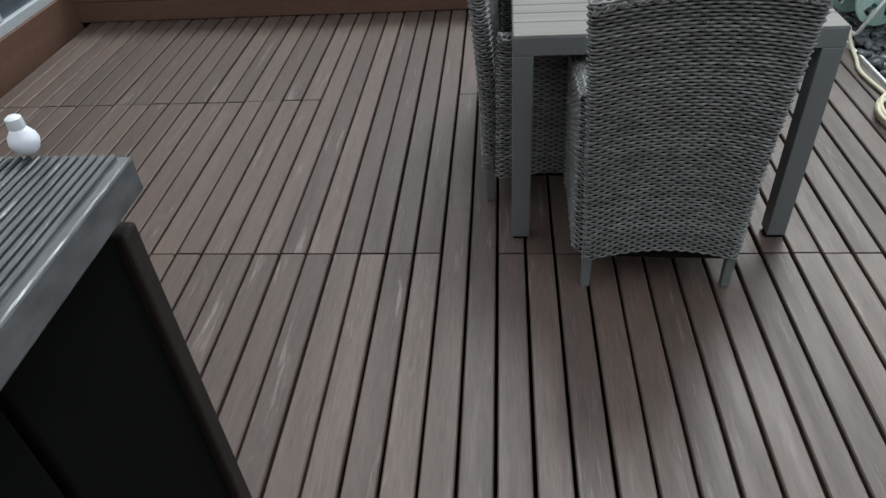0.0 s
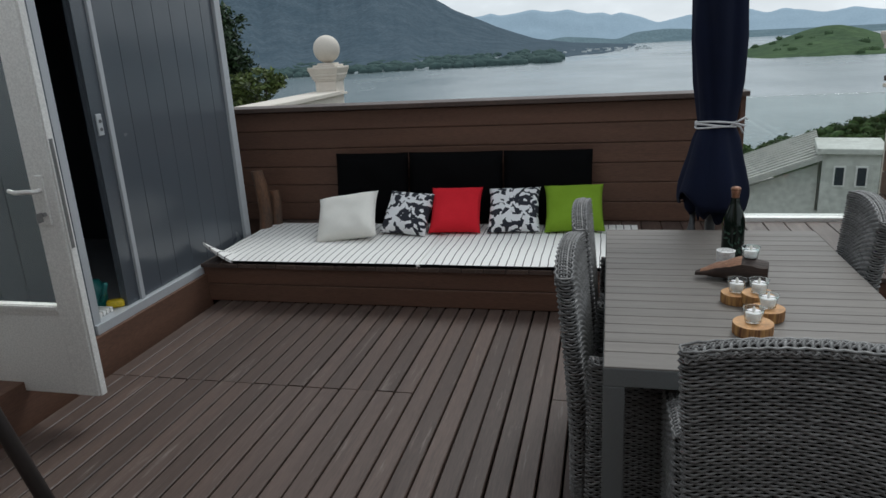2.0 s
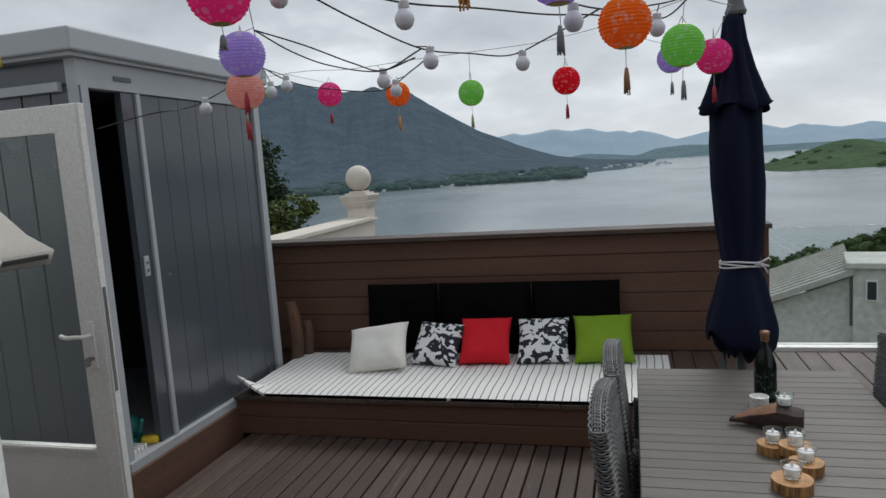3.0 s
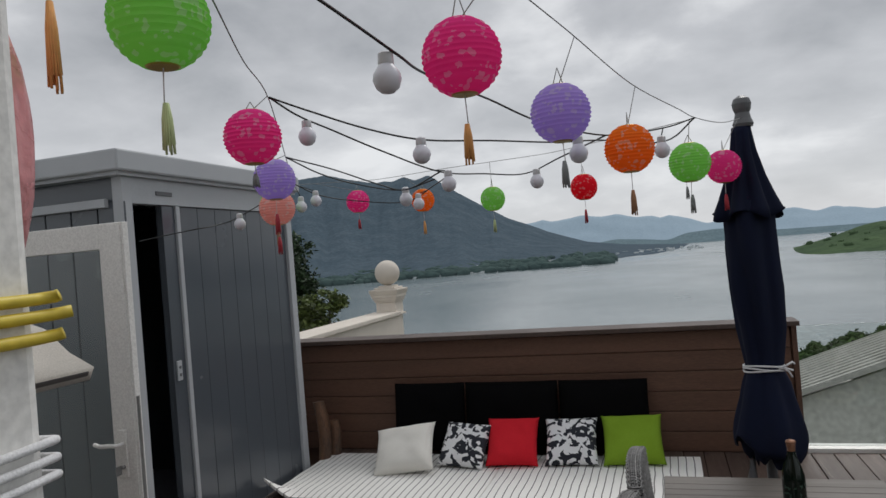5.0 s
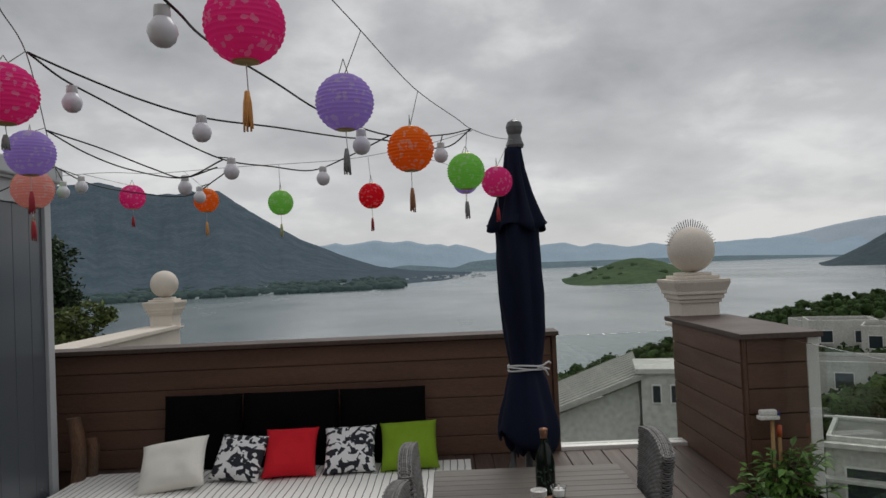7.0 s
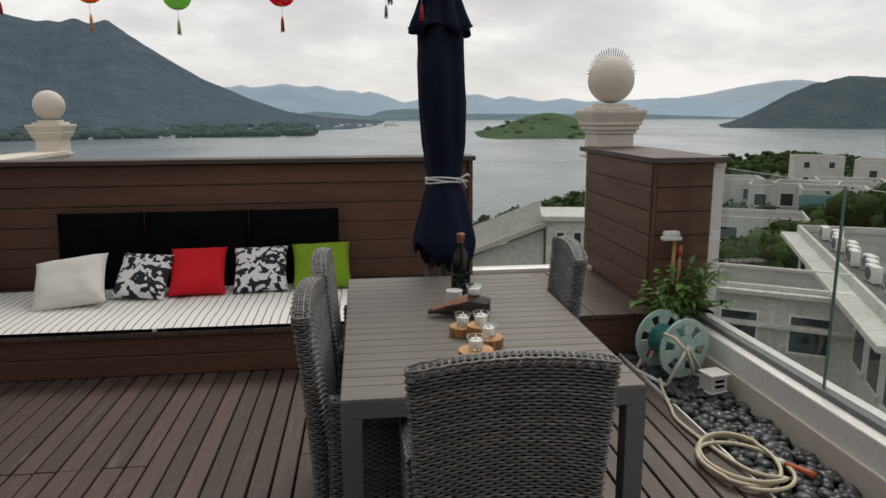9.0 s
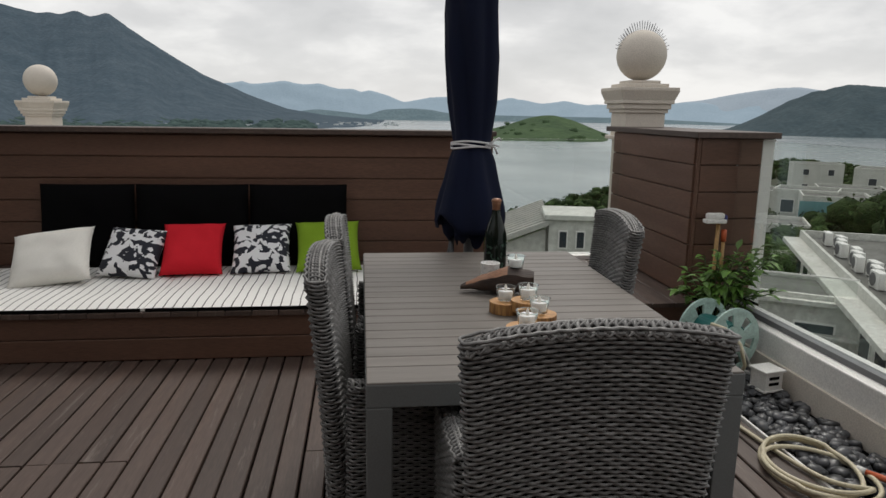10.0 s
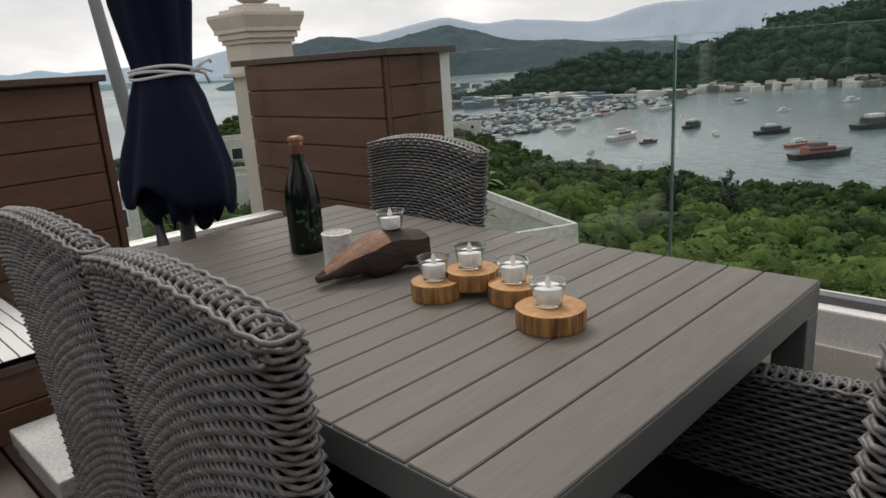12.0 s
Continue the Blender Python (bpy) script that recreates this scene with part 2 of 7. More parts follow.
# ---- far surroundings: sea, mountains, hillside ----
M_SEA = mat("sea_water", (0.150, 0.195, 0.205), 0.22, second=(0.125, 0.170, 0.180), scale=0.006, fine_scale=0.25, bump=0.35, dist=0.6, amount=0.8, stretch=(1, 0.6, 1), spec=0.4)
bm = bmesh.new()
bmesh.ops.create_circle(bm, cap_ends=True, segments=96, radius=4950, matrix=Matrix.Translation((0, 0, SEA)))
tagged(part("water", bm, M_SEA), "grey-green sea bay under an overcast sky", "sea", kind="structure")


def ridge(name, label, dist, deep, knots, az0, az1, material, rough=0.06, seed=0.0, base=SEA - 1, step=0.2, curve=1.0, soft=1.0):
    """A range of hills; knots are (bearing, elevation in degrees as seen from the terrace), joined smoothly and roughened."""
    verts, faces = [], []
    n = int((az1 - az0) / step) + 1
    rows = 14
    ka, ke = [k[0] for k in knots], [k[1] for k in knots]
    for i in range(n):
        a = az0 + (az1 - az0) * i / (n - 1)
        el = sum(np.interp(a + d * soft, ka, ke) * w for d, w in ((-1.0, 0.15), (-0.5, 0.2), (0, 0.3), (0.5, 0.2), (1.0, 0.15)))
        top = max(0.0, math.tan(radians(el)) * dist - base)
        top *= 1 + rough * (noise.noise((a * 0.5, seed, 0)) + 0.6 * noise.noise((a * 1.3, seed, 3)) + 0.35 * noise.noise((a * 3.1, seed, 5)) + 0.2 * noise.noise((a * 7.3, seed, 8)))
        for j in range(rows):
            s = j / (rows - 1)
            r = dist - deep * (1 - s) * (1 + 0.10 * noise.noise((a * 0.4, seed + 9, 1)))
            spur = 1 + 0.35 * noise.noise((a * 0.55, s * 2.5, seed)) * (1 - s) + 0.12 * noise.noise((a * 1.9, s * 6, seed)) * (1 - s)
            verts.append((r * math.sin(radians(a)), r * math.cos(radians(a)), base + top * (s ** curve) * spur))
        r = dist + deep * 0.3
        verts.append((r * math.sin(radians(a)), r * math.cos(radians(a)), base))
    rows += 1
    for i in range(n - 1):
        for j in range(rows - 1):
            faces.append((i * rows + j, (i + 1) * rows + j, (i + 1) * rows + j + 1, i * rows + j + 1))
    me = bpy.data.meshes.new(name)
    me.from_pydata(verts, [], faces)
    me.polygons.foreach_set("use_smooth", [True] * len(me.polygons))
    return tagged(part(name, me, material), label, "mountains", kind="structure")


# Distance haze is put into the colours and an emission glow.
def haze_glow_mat(name, base, second, glow, s=0.25, bump=0.5, amount=0.9):
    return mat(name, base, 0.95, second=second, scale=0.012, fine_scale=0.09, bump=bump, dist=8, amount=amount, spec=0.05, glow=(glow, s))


# The hills' emission is no lamp; it imitates light scattered by haze.
M_HILL_A = haze_glow_mat("hazed_mountain_forest", (0.056, 0.078, 0.094), (0.038, 0.058, 0.072), (0.082, 0.118, 0.160), 0.20, 0.2)
# farthest ranges: painted haze, paler and bluer with more glow
M_HILL_B = haze_glow_mat("far_range", (0.20, 0.26, 0.31), (0.17, 0.23, 0.28), (0.24, 0.31, 0.37), 0.42, 0.0, 0.25)
M_HILL_C = haze_glow_mat("far_pale_range", (0.21, 0.25, 0.29), (0.19, 0.23, 0.265), (0.27, 0.32, 0.37), 0.44, 0.0, 0.25)
M_HILL_D = haze_glow_mat("low_headland", (0.10, 0.145, 0.16), (0.075, 0.115, 0.13), (0.12, 0.165, 0.195), 0.3)
M_HILL_E = haze_glow_mat("near_green_hill", (0.034, 0.058, 0.034), (0.022, 0.040, 0.025), (0.05, 0.075, 0.07), 0.12)
M_HILL_F = haze_glow_mat("island_grass", (0.058, 0.098, 0.040), (0.036, 0.064, 0.032), (0.07, 0.10, 0.07), 0.14)
M_HILL_G = haze_glow_mat("dark_wooded_hill", (0.042, 0.063, 0.070), (0.028, 0.046, 0.054), (0.075, 0.100, 0.118), 0.22, 0.3)
ridge("backdrop_mountain", "large wooded mountain across the bay, haze painted into its blue-green colour", 3300, 1900,
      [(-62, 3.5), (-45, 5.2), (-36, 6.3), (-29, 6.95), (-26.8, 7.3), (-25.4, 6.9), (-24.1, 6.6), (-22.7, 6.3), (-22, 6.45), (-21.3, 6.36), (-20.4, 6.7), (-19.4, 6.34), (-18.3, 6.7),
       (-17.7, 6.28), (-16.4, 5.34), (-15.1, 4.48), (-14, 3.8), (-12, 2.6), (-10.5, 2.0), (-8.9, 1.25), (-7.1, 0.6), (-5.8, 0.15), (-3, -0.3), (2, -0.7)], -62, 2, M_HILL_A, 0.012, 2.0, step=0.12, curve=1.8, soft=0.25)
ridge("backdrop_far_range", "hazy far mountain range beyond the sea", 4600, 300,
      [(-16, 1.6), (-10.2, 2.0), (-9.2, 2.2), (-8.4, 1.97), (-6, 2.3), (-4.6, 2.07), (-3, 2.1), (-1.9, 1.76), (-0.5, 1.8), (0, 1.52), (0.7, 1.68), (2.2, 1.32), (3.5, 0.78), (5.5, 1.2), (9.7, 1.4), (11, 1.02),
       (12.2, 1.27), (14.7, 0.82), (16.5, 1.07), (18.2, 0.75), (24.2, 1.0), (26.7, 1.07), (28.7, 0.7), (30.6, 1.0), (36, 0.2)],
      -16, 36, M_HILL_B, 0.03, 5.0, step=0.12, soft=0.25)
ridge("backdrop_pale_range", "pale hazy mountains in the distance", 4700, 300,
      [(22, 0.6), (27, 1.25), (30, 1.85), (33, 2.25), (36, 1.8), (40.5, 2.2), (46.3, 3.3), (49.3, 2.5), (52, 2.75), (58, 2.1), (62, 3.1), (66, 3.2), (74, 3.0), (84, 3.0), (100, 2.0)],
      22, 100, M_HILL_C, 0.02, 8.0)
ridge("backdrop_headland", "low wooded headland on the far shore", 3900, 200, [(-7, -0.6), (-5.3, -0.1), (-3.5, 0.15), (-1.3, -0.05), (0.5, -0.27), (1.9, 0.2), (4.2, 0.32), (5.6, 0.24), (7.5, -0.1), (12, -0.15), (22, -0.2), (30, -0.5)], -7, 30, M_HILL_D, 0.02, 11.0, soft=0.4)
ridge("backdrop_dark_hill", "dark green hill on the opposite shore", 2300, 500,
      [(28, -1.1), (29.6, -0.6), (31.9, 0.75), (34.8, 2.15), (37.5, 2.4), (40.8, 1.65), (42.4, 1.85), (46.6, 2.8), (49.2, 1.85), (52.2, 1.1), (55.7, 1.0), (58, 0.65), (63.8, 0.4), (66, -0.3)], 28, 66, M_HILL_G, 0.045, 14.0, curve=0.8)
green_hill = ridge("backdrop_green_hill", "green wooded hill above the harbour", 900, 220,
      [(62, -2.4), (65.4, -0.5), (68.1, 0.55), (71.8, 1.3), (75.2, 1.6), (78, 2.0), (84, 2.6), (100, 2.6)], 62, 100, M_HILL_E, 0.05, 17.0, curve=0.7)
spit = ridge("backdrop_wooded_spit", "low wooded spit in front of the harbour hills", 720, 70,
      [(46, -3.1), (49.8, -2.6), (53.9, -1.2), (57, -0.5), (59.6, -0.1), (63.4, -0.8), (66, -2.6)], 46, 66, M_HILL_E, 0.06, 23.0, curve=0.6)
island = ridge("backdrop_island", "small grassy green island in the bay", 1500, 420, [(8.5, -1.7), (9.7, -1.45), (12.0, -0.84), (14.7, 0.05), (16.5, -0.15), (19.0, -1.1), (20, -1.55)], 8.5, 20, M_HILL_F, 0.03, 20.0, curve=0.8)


def shore(az):
    """Distance of the near shore by bearing."""
    knots = ((-180, 400), (-60, 300), (0, 200), (10, 225), (15, 275), (19, 330), (25, 460), (30, 640), (35, 700), (41, 520), (46, 390), (50, 310), (55, 240), (60, 215), (68, 190), (80, 190), (100, 240), (180, 400))
    for (a0, r0), (a1, r1) in zip(knots, knots[1:]):
        if a0 <= az <= a1:
            return r0 + (r1 - r0) * (az - a0) / (a1 - a0)
    return 300


def ground_z(r, az):
    s = min(1.0, max(0.0, (r - 8) / (shore(az) - 8)))
    z = -9.5 - 30.0 * s ** 0.75
    z += 1.6 * noise.noise((r * math.sin(radians(az)) * 0.03, r * math.cos(radians(az)) * 0.03, 4)) * min(1, r / 60)
    if r > shore(az):
        z = SEA - 1.5 - min(8, (r - shore(az)) * 0.2)
    return z


M_GROUND = mat("wooded_ground", (0.040, 0.055, 0.025), 0.95, second=(0.07, 0.07, 0.045), scale=0.08, fine_scale=1.2, bump=0.4, dist=0.3, amount=0.9)
verts, faces = [], []
radii = [4.0] + [6.0 * 1.115 ** i for i in range(46)]
NA = 180
for r in radii:
    for k in range(NA):
        a = -180 + 360 * k / NA
        verts.append((r * math.sin(radians(a)), r * math.cos(radians(a)), ground_z(r, a)))
for i in range(len(radii) - 1):
    for k in range(NA):
        q = (k + 1) % NA
        faces.append((i * NA + k, i * NA + q, (i + 1) * NA + q, (i + 1) * NA + k))
faces.append(tuple(range(NA))[::-1])
me = bpy.data.meshes.new("ground")
me.from_pydata(verts, [], faces)
tagged(part("ground", me, M_GROUND), "wooded hillside falling to the shore", "hillside", kind="structure")

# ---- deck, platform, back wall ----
# near-black slab below the boards; its colour stands for shade in the gaps
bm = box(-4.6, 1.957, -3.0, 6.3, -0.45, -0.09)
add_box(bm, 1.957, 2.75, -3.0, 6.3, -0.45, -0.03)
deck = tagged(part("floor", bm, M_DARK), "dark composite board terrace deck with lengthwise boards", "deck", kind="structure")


def board_mesh(name, length, width, thick, chamfer=0.004, axis="y"):
    """A board with eased top edges, its top at 0, lying along an axis from 0."""
    w, c = width / 2, chamfer
    sec = [(-w, -thick), (-w, -c), (-w + c, 0), (w - c, 0), (w, -c), (w, -thick)]
    if axis == "y":
        f = lambda u, v, s: (u, s, v)
    elif axis == "x":
        f = lambda u, v, s: (s, u, v)
    else:
        f = lambda u, v, s: (s, v, u)      # upright face board along x, its face at y=0 looking to -y
    vs = [f(u, v, 0) for u, v in sec] + [f(u, v, length) for u, v in sec]
    if axis == "wall":
        vs = [(x, -y, z) for x, y, z in vs]
    n = len(sec)
    fs = [(i, (i + 1) % n, n + (i + 1) % n, n + i) for i in range(n)] + [tuple(range(n))[::-1], tuple(range(n, 2 * n))]
    me = bpy.data.meshes.new(name)
    me.from_pydata(vs, [], fs)
    bm = bmesh.new(); bm.from_mesh(me)
    bmesh.ops.recalc_face_normals(bm, faces=bm.faces)
    bm.to_mesh(me); bm.free()
    return me


# covered terrace wall, grey shed, white door, pillars and parapets
M_PANEL_EDGE = M_SHEDTRIM
wall_n = tagged(part("wall_north", box(-3.4, 1.17, 5.572, 5.70, -0.09, 1.19), M_CLAD), "brown composite clad terrace wall with a cap board", "wall", kind="structure")
part("cap_board", box(-3.4, 1.20, 5.465, 5.73, 1.19, 1.225, 0.004), M_CAP, wall_n, "weathered brown cap board")
part("end_trim", box(1.155, 1.19, 5.545, 5.70, PLAT, 1.19, 0.003), M_CLAD, wall_n)

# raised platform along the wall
# near-black block, painting the shade between the platform boards
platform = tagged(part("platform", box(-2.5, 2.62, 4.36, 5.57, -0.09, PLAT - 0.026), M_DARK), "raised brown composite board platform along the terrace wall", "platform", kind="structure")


# grey storage shed
shed = thing("storage_shed", "grey panelled storage shed with its sliding door ajar", "shed", (-2.5, 0, 0))
SY0, SY1, SZ0, SZ1 = 3.25, 5.06, 0.25, 2.47
part("back_wall", box(-1.75, -1.70, SY0, SY1, 0, SZ1), M_SHED, shed)
part("side_wall", box(-1.75, -0.05, SY1 - 0.05, SY1, 0, SZ1), M_SHED, shed)
part("shed_floor", box(-1.75, -0.01, SY0, SY1, 0, SZ0 - 0.004), M_SHEDTRIM, shed)
side = part("side_wall", box(-1.75, -0.07, SY0 + 0.02, SY0 + 0.06, 0, SZ1), M_SHED, shed)
for i in range(9):
    x = -1.7 + i * 0.19
    part("side_panel", box(x, x + 0.182, SY0 + 0.004, SY0 + 0.02, 0.05, SZ1 - 0.14, 0.004), M_SHED, side)
part("corner_post", box(-0.07, 0.0, SY0, SY0 + 0.075, 0, SZ1, 0.004), M_SHEDTRIM, shed)
part("corner_post", box(-0.07, 0.004, SY1 - 0.075, SY1 + 0.002, SZ0 - 0.01, SZ1, 0.004), M_SHEDTRIM, shed)
hd = part("header", box(-0.07, -0.003, SY0 + 0.075, SY1 - 0.075, 2.32, SZ1, 0.003), M_SHEDTRIM, shed)
part("vent", box(-0.003, 0.004, 3.52, 3.66, 2.375, 2.40, 0.002), M_STEEL, hd)
part("rail", box(-1.6, -0.1, SY0 - 0.03, SY0 + 0.004, 2.30, 2.35, 0.004), M_SHEDTRIM, shed, "light grey side rail")
part("door_track", box(-0.075, 0.016, SY0 + 0.02, SY1, SZ0 - 0.055, SZ0, 0.003), M_SHEDTRIM, shed, "light grey sill track")
roof = part("roof", box(-1.9, 0.06, SY0 - 0.09, SY1 + 0.08, SZ1 + 0.02, 2.61, 0.012), M_SHEDTRIM, shed, "light grey flat roof with a deep fascia")
part("drip_edge", box(-1.9, 0.03, SY0 - 0.06, SY1 + 0.05, SZ1, SZ1 + 0.02), M_SHEDTRIM, roof)
sd = part("sliding_door", box(-0.06, -0.03, 3.58, SY1 - 0.075, SZ0, 2.32), M_SHED, shed, "glossy grey sliding door of upright panels")
part("stile", box(-0.03, -0.016, 3.58, 3.69, SZ0, 2.318, 0.003), M_SHED, sd)
part("edge_strip", box(-0.03, 0.0, 3.69, 3.725, SZ0, 2.318, 0.004), M_SHEDTRIM, sd, "pale metal edge strip")
yy = 3.735
while yy < SY1 - 0.1:
    y2 = min(yy + 0.178, SY1 - 0.078)
    part("door_panel", box(-0.03, -0.020, yy, y2 + 0.003, SZ0 + 0.004, 2.316, 0.003), M_SHED, sd)
    yy += 0.183
latch = part("latch", box(-0.016, -0.006, 3.602, 3.645, 1.255, 1.375, 0.004), M_SHEDTRIM, sd, "pale latch plate")
for z in (1.29, 1.335):
    part("latch_hole", lathe([(0.010, 0), (0.010, 0.003)], 12, m=pose(-0.005, 3.624, z, 0, 90, 0)), M_STEEL, latch)

curb = tagged(part("curb", box(-2.6, -2.462, 0.8, 4.36, -0.09, 0.195), M_CLAD), "brown clad kerb below the shed sill", "kerb", kind="structure")

# house wall and the open white door
wall_w = tagged(part("wall_west", box(-3.1, -2.86, -3.0, 2.70, -0.09, 2.35), M_WHITE), "white rendered house wall", "wall", kind="structure")
# Unseen wall, added tall and brown to cut light from behind.
tagged(part("wall_south", box(-3.1, 2.75, -2.4, -2.2, -0.4, 4.2), M_CLAD), "added unseen brown wall behind the terrace that cuts light", "wall", kind="structure")
gd = thing("open_door", "white framed half-glazed door standing wide open", "door", (-2.045, 2.735, 0.15))
DW, DH = 0.84, 2.01
leaf = part("stile", box(-0.125, 0, -0.022, 0.022, 0, DH, 0.004), M_WHITE, gd)
part("stile", box(-DW, -DW + 0.11, -0.022, 0.022, 0, DH, 0.004), M_WHITE, gd)
part("top_rail", box(-DW + 0.11, -0.125, -0.02, 0.02, DH - 0.12, DH, 0.003), M_WHITE, gd)
part("mid_rail", box(-DW + 0.11, -0.125, -0.02, 0.02, 0.40, 0.45, 0.003), M_WHITE, gd)
part("glazing_bead", box(-DW + 0.11, -0.125, -0.027, -0.02, 0.425, 0.445, 0.002), M_WHITE, gd)
part("bottom_panel", box(-DW + 0.11, -0.125, -0.016, 0.016, 0.0, 0.40, 0.002), M_WHITE, gd)
pane = part("pane", box(-DW + 0.11, -0.125, -0.004, 0.004, 0.45, DH - 0.12), M_GLASS, gd, "clear glass pane")
pane.visible_shadow = False
M_EDGE = mat("door_edge_metal", (0.30, 0.30, 0.30), 0.35, metal=0.7, amount=0.3)
part("edge_seal", box(0.0, 0.012, -0.016, 0.020, 0.0, DH, 0.003), M_WHITE, gd)
part("lock_plate", box(0.012, 0.0145, -0.010, 0.010, 0.72, 1.20, 0.001), M_EDGE, gd, "metal lock strip")
hd = part("handle_plate", box(-0.085, -0.045, -0.032, -0.022, 0.83, 1.05, 0.004), M_WHITE, gd, "white door handle plate")
lever = tube_mesh("lever", [[(-0.065, -0.03, 0.985), (-0.065, -0.07, 0.985), (-0.10, -0.075, 0.987), (-0.16, -0.072, 0.982), (-0.195, -0.066, 0.99)]], 0.010, 8)
part("lever", lever, M_WHITE, hd)
part("key_cylinder", lathe([(0.009, 0), (0.009, 0.02)], 12, m=pose(-0.065, -0.032, 0.88, 90, 0, 0)), M_EDGE, hd)
part("key", box(-0.068, -0.062, -0.085, -0.05, 0.85, 0.892, 0.002), M_EDGE, hd)


# pillars with ball finials
def pillar(at, label, foot):
    p = thing("pillar", label, "pillar", at, group="ball-topped pillars")
    h = 0.205
    part("shaft", box(-0.18, 0.18, -0.18, 0.18, foot, 1.36, 0.006), M_STUCCO, p)
    part("collar", box(-0.235, 0.235, -0.235, 0.235, 1.17, 1.20, 0.006), M_STUCCO, p)
    for hw, z0, z1 in ((0.195, 1.20, 1.38), (0.215, 1.38, 1.41), (0.235, 1.41, 1.45), (0.255, 1.45, 1.48)):
        part("moulding", box(-hw, hw, -hw, hw, z0, z1, 0.006), M_STUCCO, p)
    bm = bmesh.new()
    a = [bm.verts.new((sx * 0.255, sy * 0.255, 1.48)) for sx, sy in ((-1, -1), (1, -1), (1, 1), (-1, 1))]
    b = [bm.verts.new((sx * 0.285, sy * 0.285, 1.545)) for sx, sy in ((-1, -1), (1, -1), (1, 1), (-1, 1))]
    for i in range(4):
        bm.faces.new((a[i], a[(i + 1) % 4], b[(i + 1) % 4], b[i]))
    bm.faces.new(a[::-1]); bm.faces.new(b)
    part("cornice", bm, M_STUCCO, p)
    part("cap", box(-0.285, 0.285, -0.285, 0.285, 1.545, 1.575, 0.006), M_STUCCO, p)
    part("step", box(-0.21, 0.21, -0.21, 0.21, 1.575, 1.605, 0.008), M_STUCCO, p)
    part("step", box(-0.15, 0.15, -0.15, 0.15, 1.605, 1.63, 0.008), M_STUCCO, p)
    bm = bmesh.new()
    bmesh.ops.create_uvsphere(bm, u_segments=40, v_segments=24, radius=h, matrix=Matrix.Translation((0, 0, 1.63 + h * 0.95)) @ Matrix.Diagonal((1.15, 1.15, 0.95, 1)))
    smooth(part("ball", bm, M_STUCCO, p))
    p.scale = (0.82, 0.82, 1.0)
    return p


pil = pillar((2.45, 6.02, -0.01), "cream stuccoed pillar with a ball finial and bird spikes", -0.4)
spk = []
for i in range(27):
    a = radians(-78 + 156 * i / 26)
    c = Vector((0, 0, 1.823))
    for side_ in (-1, 1):
        d = Vector((math.sin(a), side_ * 0.12, math.cos(a))).normalized()
        spk.append([tuple(c + d * 0.20), tuple(c + d * (0.262 + 0.008 * math.sin(i * 2.3)))])
part("bird_spikes", tube_mesh("bird_spikes", spk, 0.0025, 5), M_STEEL, pil, "row of steel bird spikes")
pillar((-3.77, 10.1, -0.15), "cream stuccoed pillar with a ball finial on the neighbouring parapet", -3.0)

# brown clad box at the end of the platform
bx = thing("clad_box", "brown composite clad box wall end with an overhanging cap", "box", (0, 0, 0))
part("core", box(2.205, 2.595, 4.475, 5.80, PLAT + 0.004, 1.225), M_CLAD, bx)
part("cap_board", box(2.165, 2.68, 4.41, 5.93, 1.228, 1.264, 0.004), M_CAP, bx, "weathered brown cap board")
part("corner_trim", box(2.195, 2.215, 4.455, 4.475, PLAT + 0.002, 1.226, 0.002), M_CLAD, bx)
for k in range(6):
    z0 = PLAT + 0.006 + k * 0.1585
    z1 = min(z0 + 0.152, 1.224)
    part("board", box(2.185, 2.204, 4.478, 5.80, z0, z1, 0.004), M_CLAD, bx)
    part("board", box(2.217, 2.60, 4.455, 4.474, z0, z1, 0.004), M_CLAD, bx)

# white end post, right parapet with glass
tagged(part("wall_end_post", box(2.603, 2.68, 4.46, 6.2, -0.4, 1.225, 0.004), M_WHITE), "white painted end of the parapet wall", "wall", kind="structure")
PX = 2.37
par = tagged(part("parapet_wall", box(PX, 2.60, -3.0, 4.455, -0.45, 0.245, 0.008), M_WHITE), "low white parapet carrying glass panels", "parapet", kind="structure")
part("skirting_step", box(PX - 0.018, PX, -3.0, 4.33, -0.03, 0.115, 0.004), M_STUCCO, par, "grey-stained lower band")
rail = tagged(part("glass_channel", box(2.43, 2.49, -3.0, 4.455, 0.245, 0.275, 0.002), M_STEEL), "dark metal channel holding the glass panels", "channel", kind="structure")
for y0, y1 in ((3.035, 4.47), (1.50, 3.025), (-0.05, 1.49), (-1.6, -0.06), (-2.99, -1.61)):
    g = thing("glass_panel", "frameless clear glass balustrade panel", "glass panel", (0, 0, 0), group="glass balustrade panels")
    pn = part("pane", box(2.452, 2.464, y0, y1, 0.265, 1.225, 0.001), M_GLASS, g)
    pn.visible_shadow = False
M_GEDGE = mat("glass_edge", (0.10, 0.20, 0.17), 0.15, amount=0.2, spec=0.8)
for y in (3.03, 1.495, -0.055, -1.605):
    tagged(part("joint_seal", box(2.450, 2.466, y - 0.005, y + 0.005, 0.275, 1.224), M_GEDGE), "green-black joint between glass panels", "seal", kind="structure")
# glass between wall and pillar, with a white sill
tagged(part("sill", box(1.19, 2.205, 5.56, 5.70, PLAT - 0.05, PLAT + 0.03, 0.004), M_WHITE), "white sill below the rear glass panel", "sill", kind="structure")
g = thing("glass_panel", "frameless clear glass panel between wall and pillar", "glass panel", (0, 0, 0), group="glass balustrade panels")
part("pane", box(1.195, 2.20, 5.632, 5.642, PLAT + 0.03, 1.17, 0.001), M_GLASS, g).visible_shadow = False

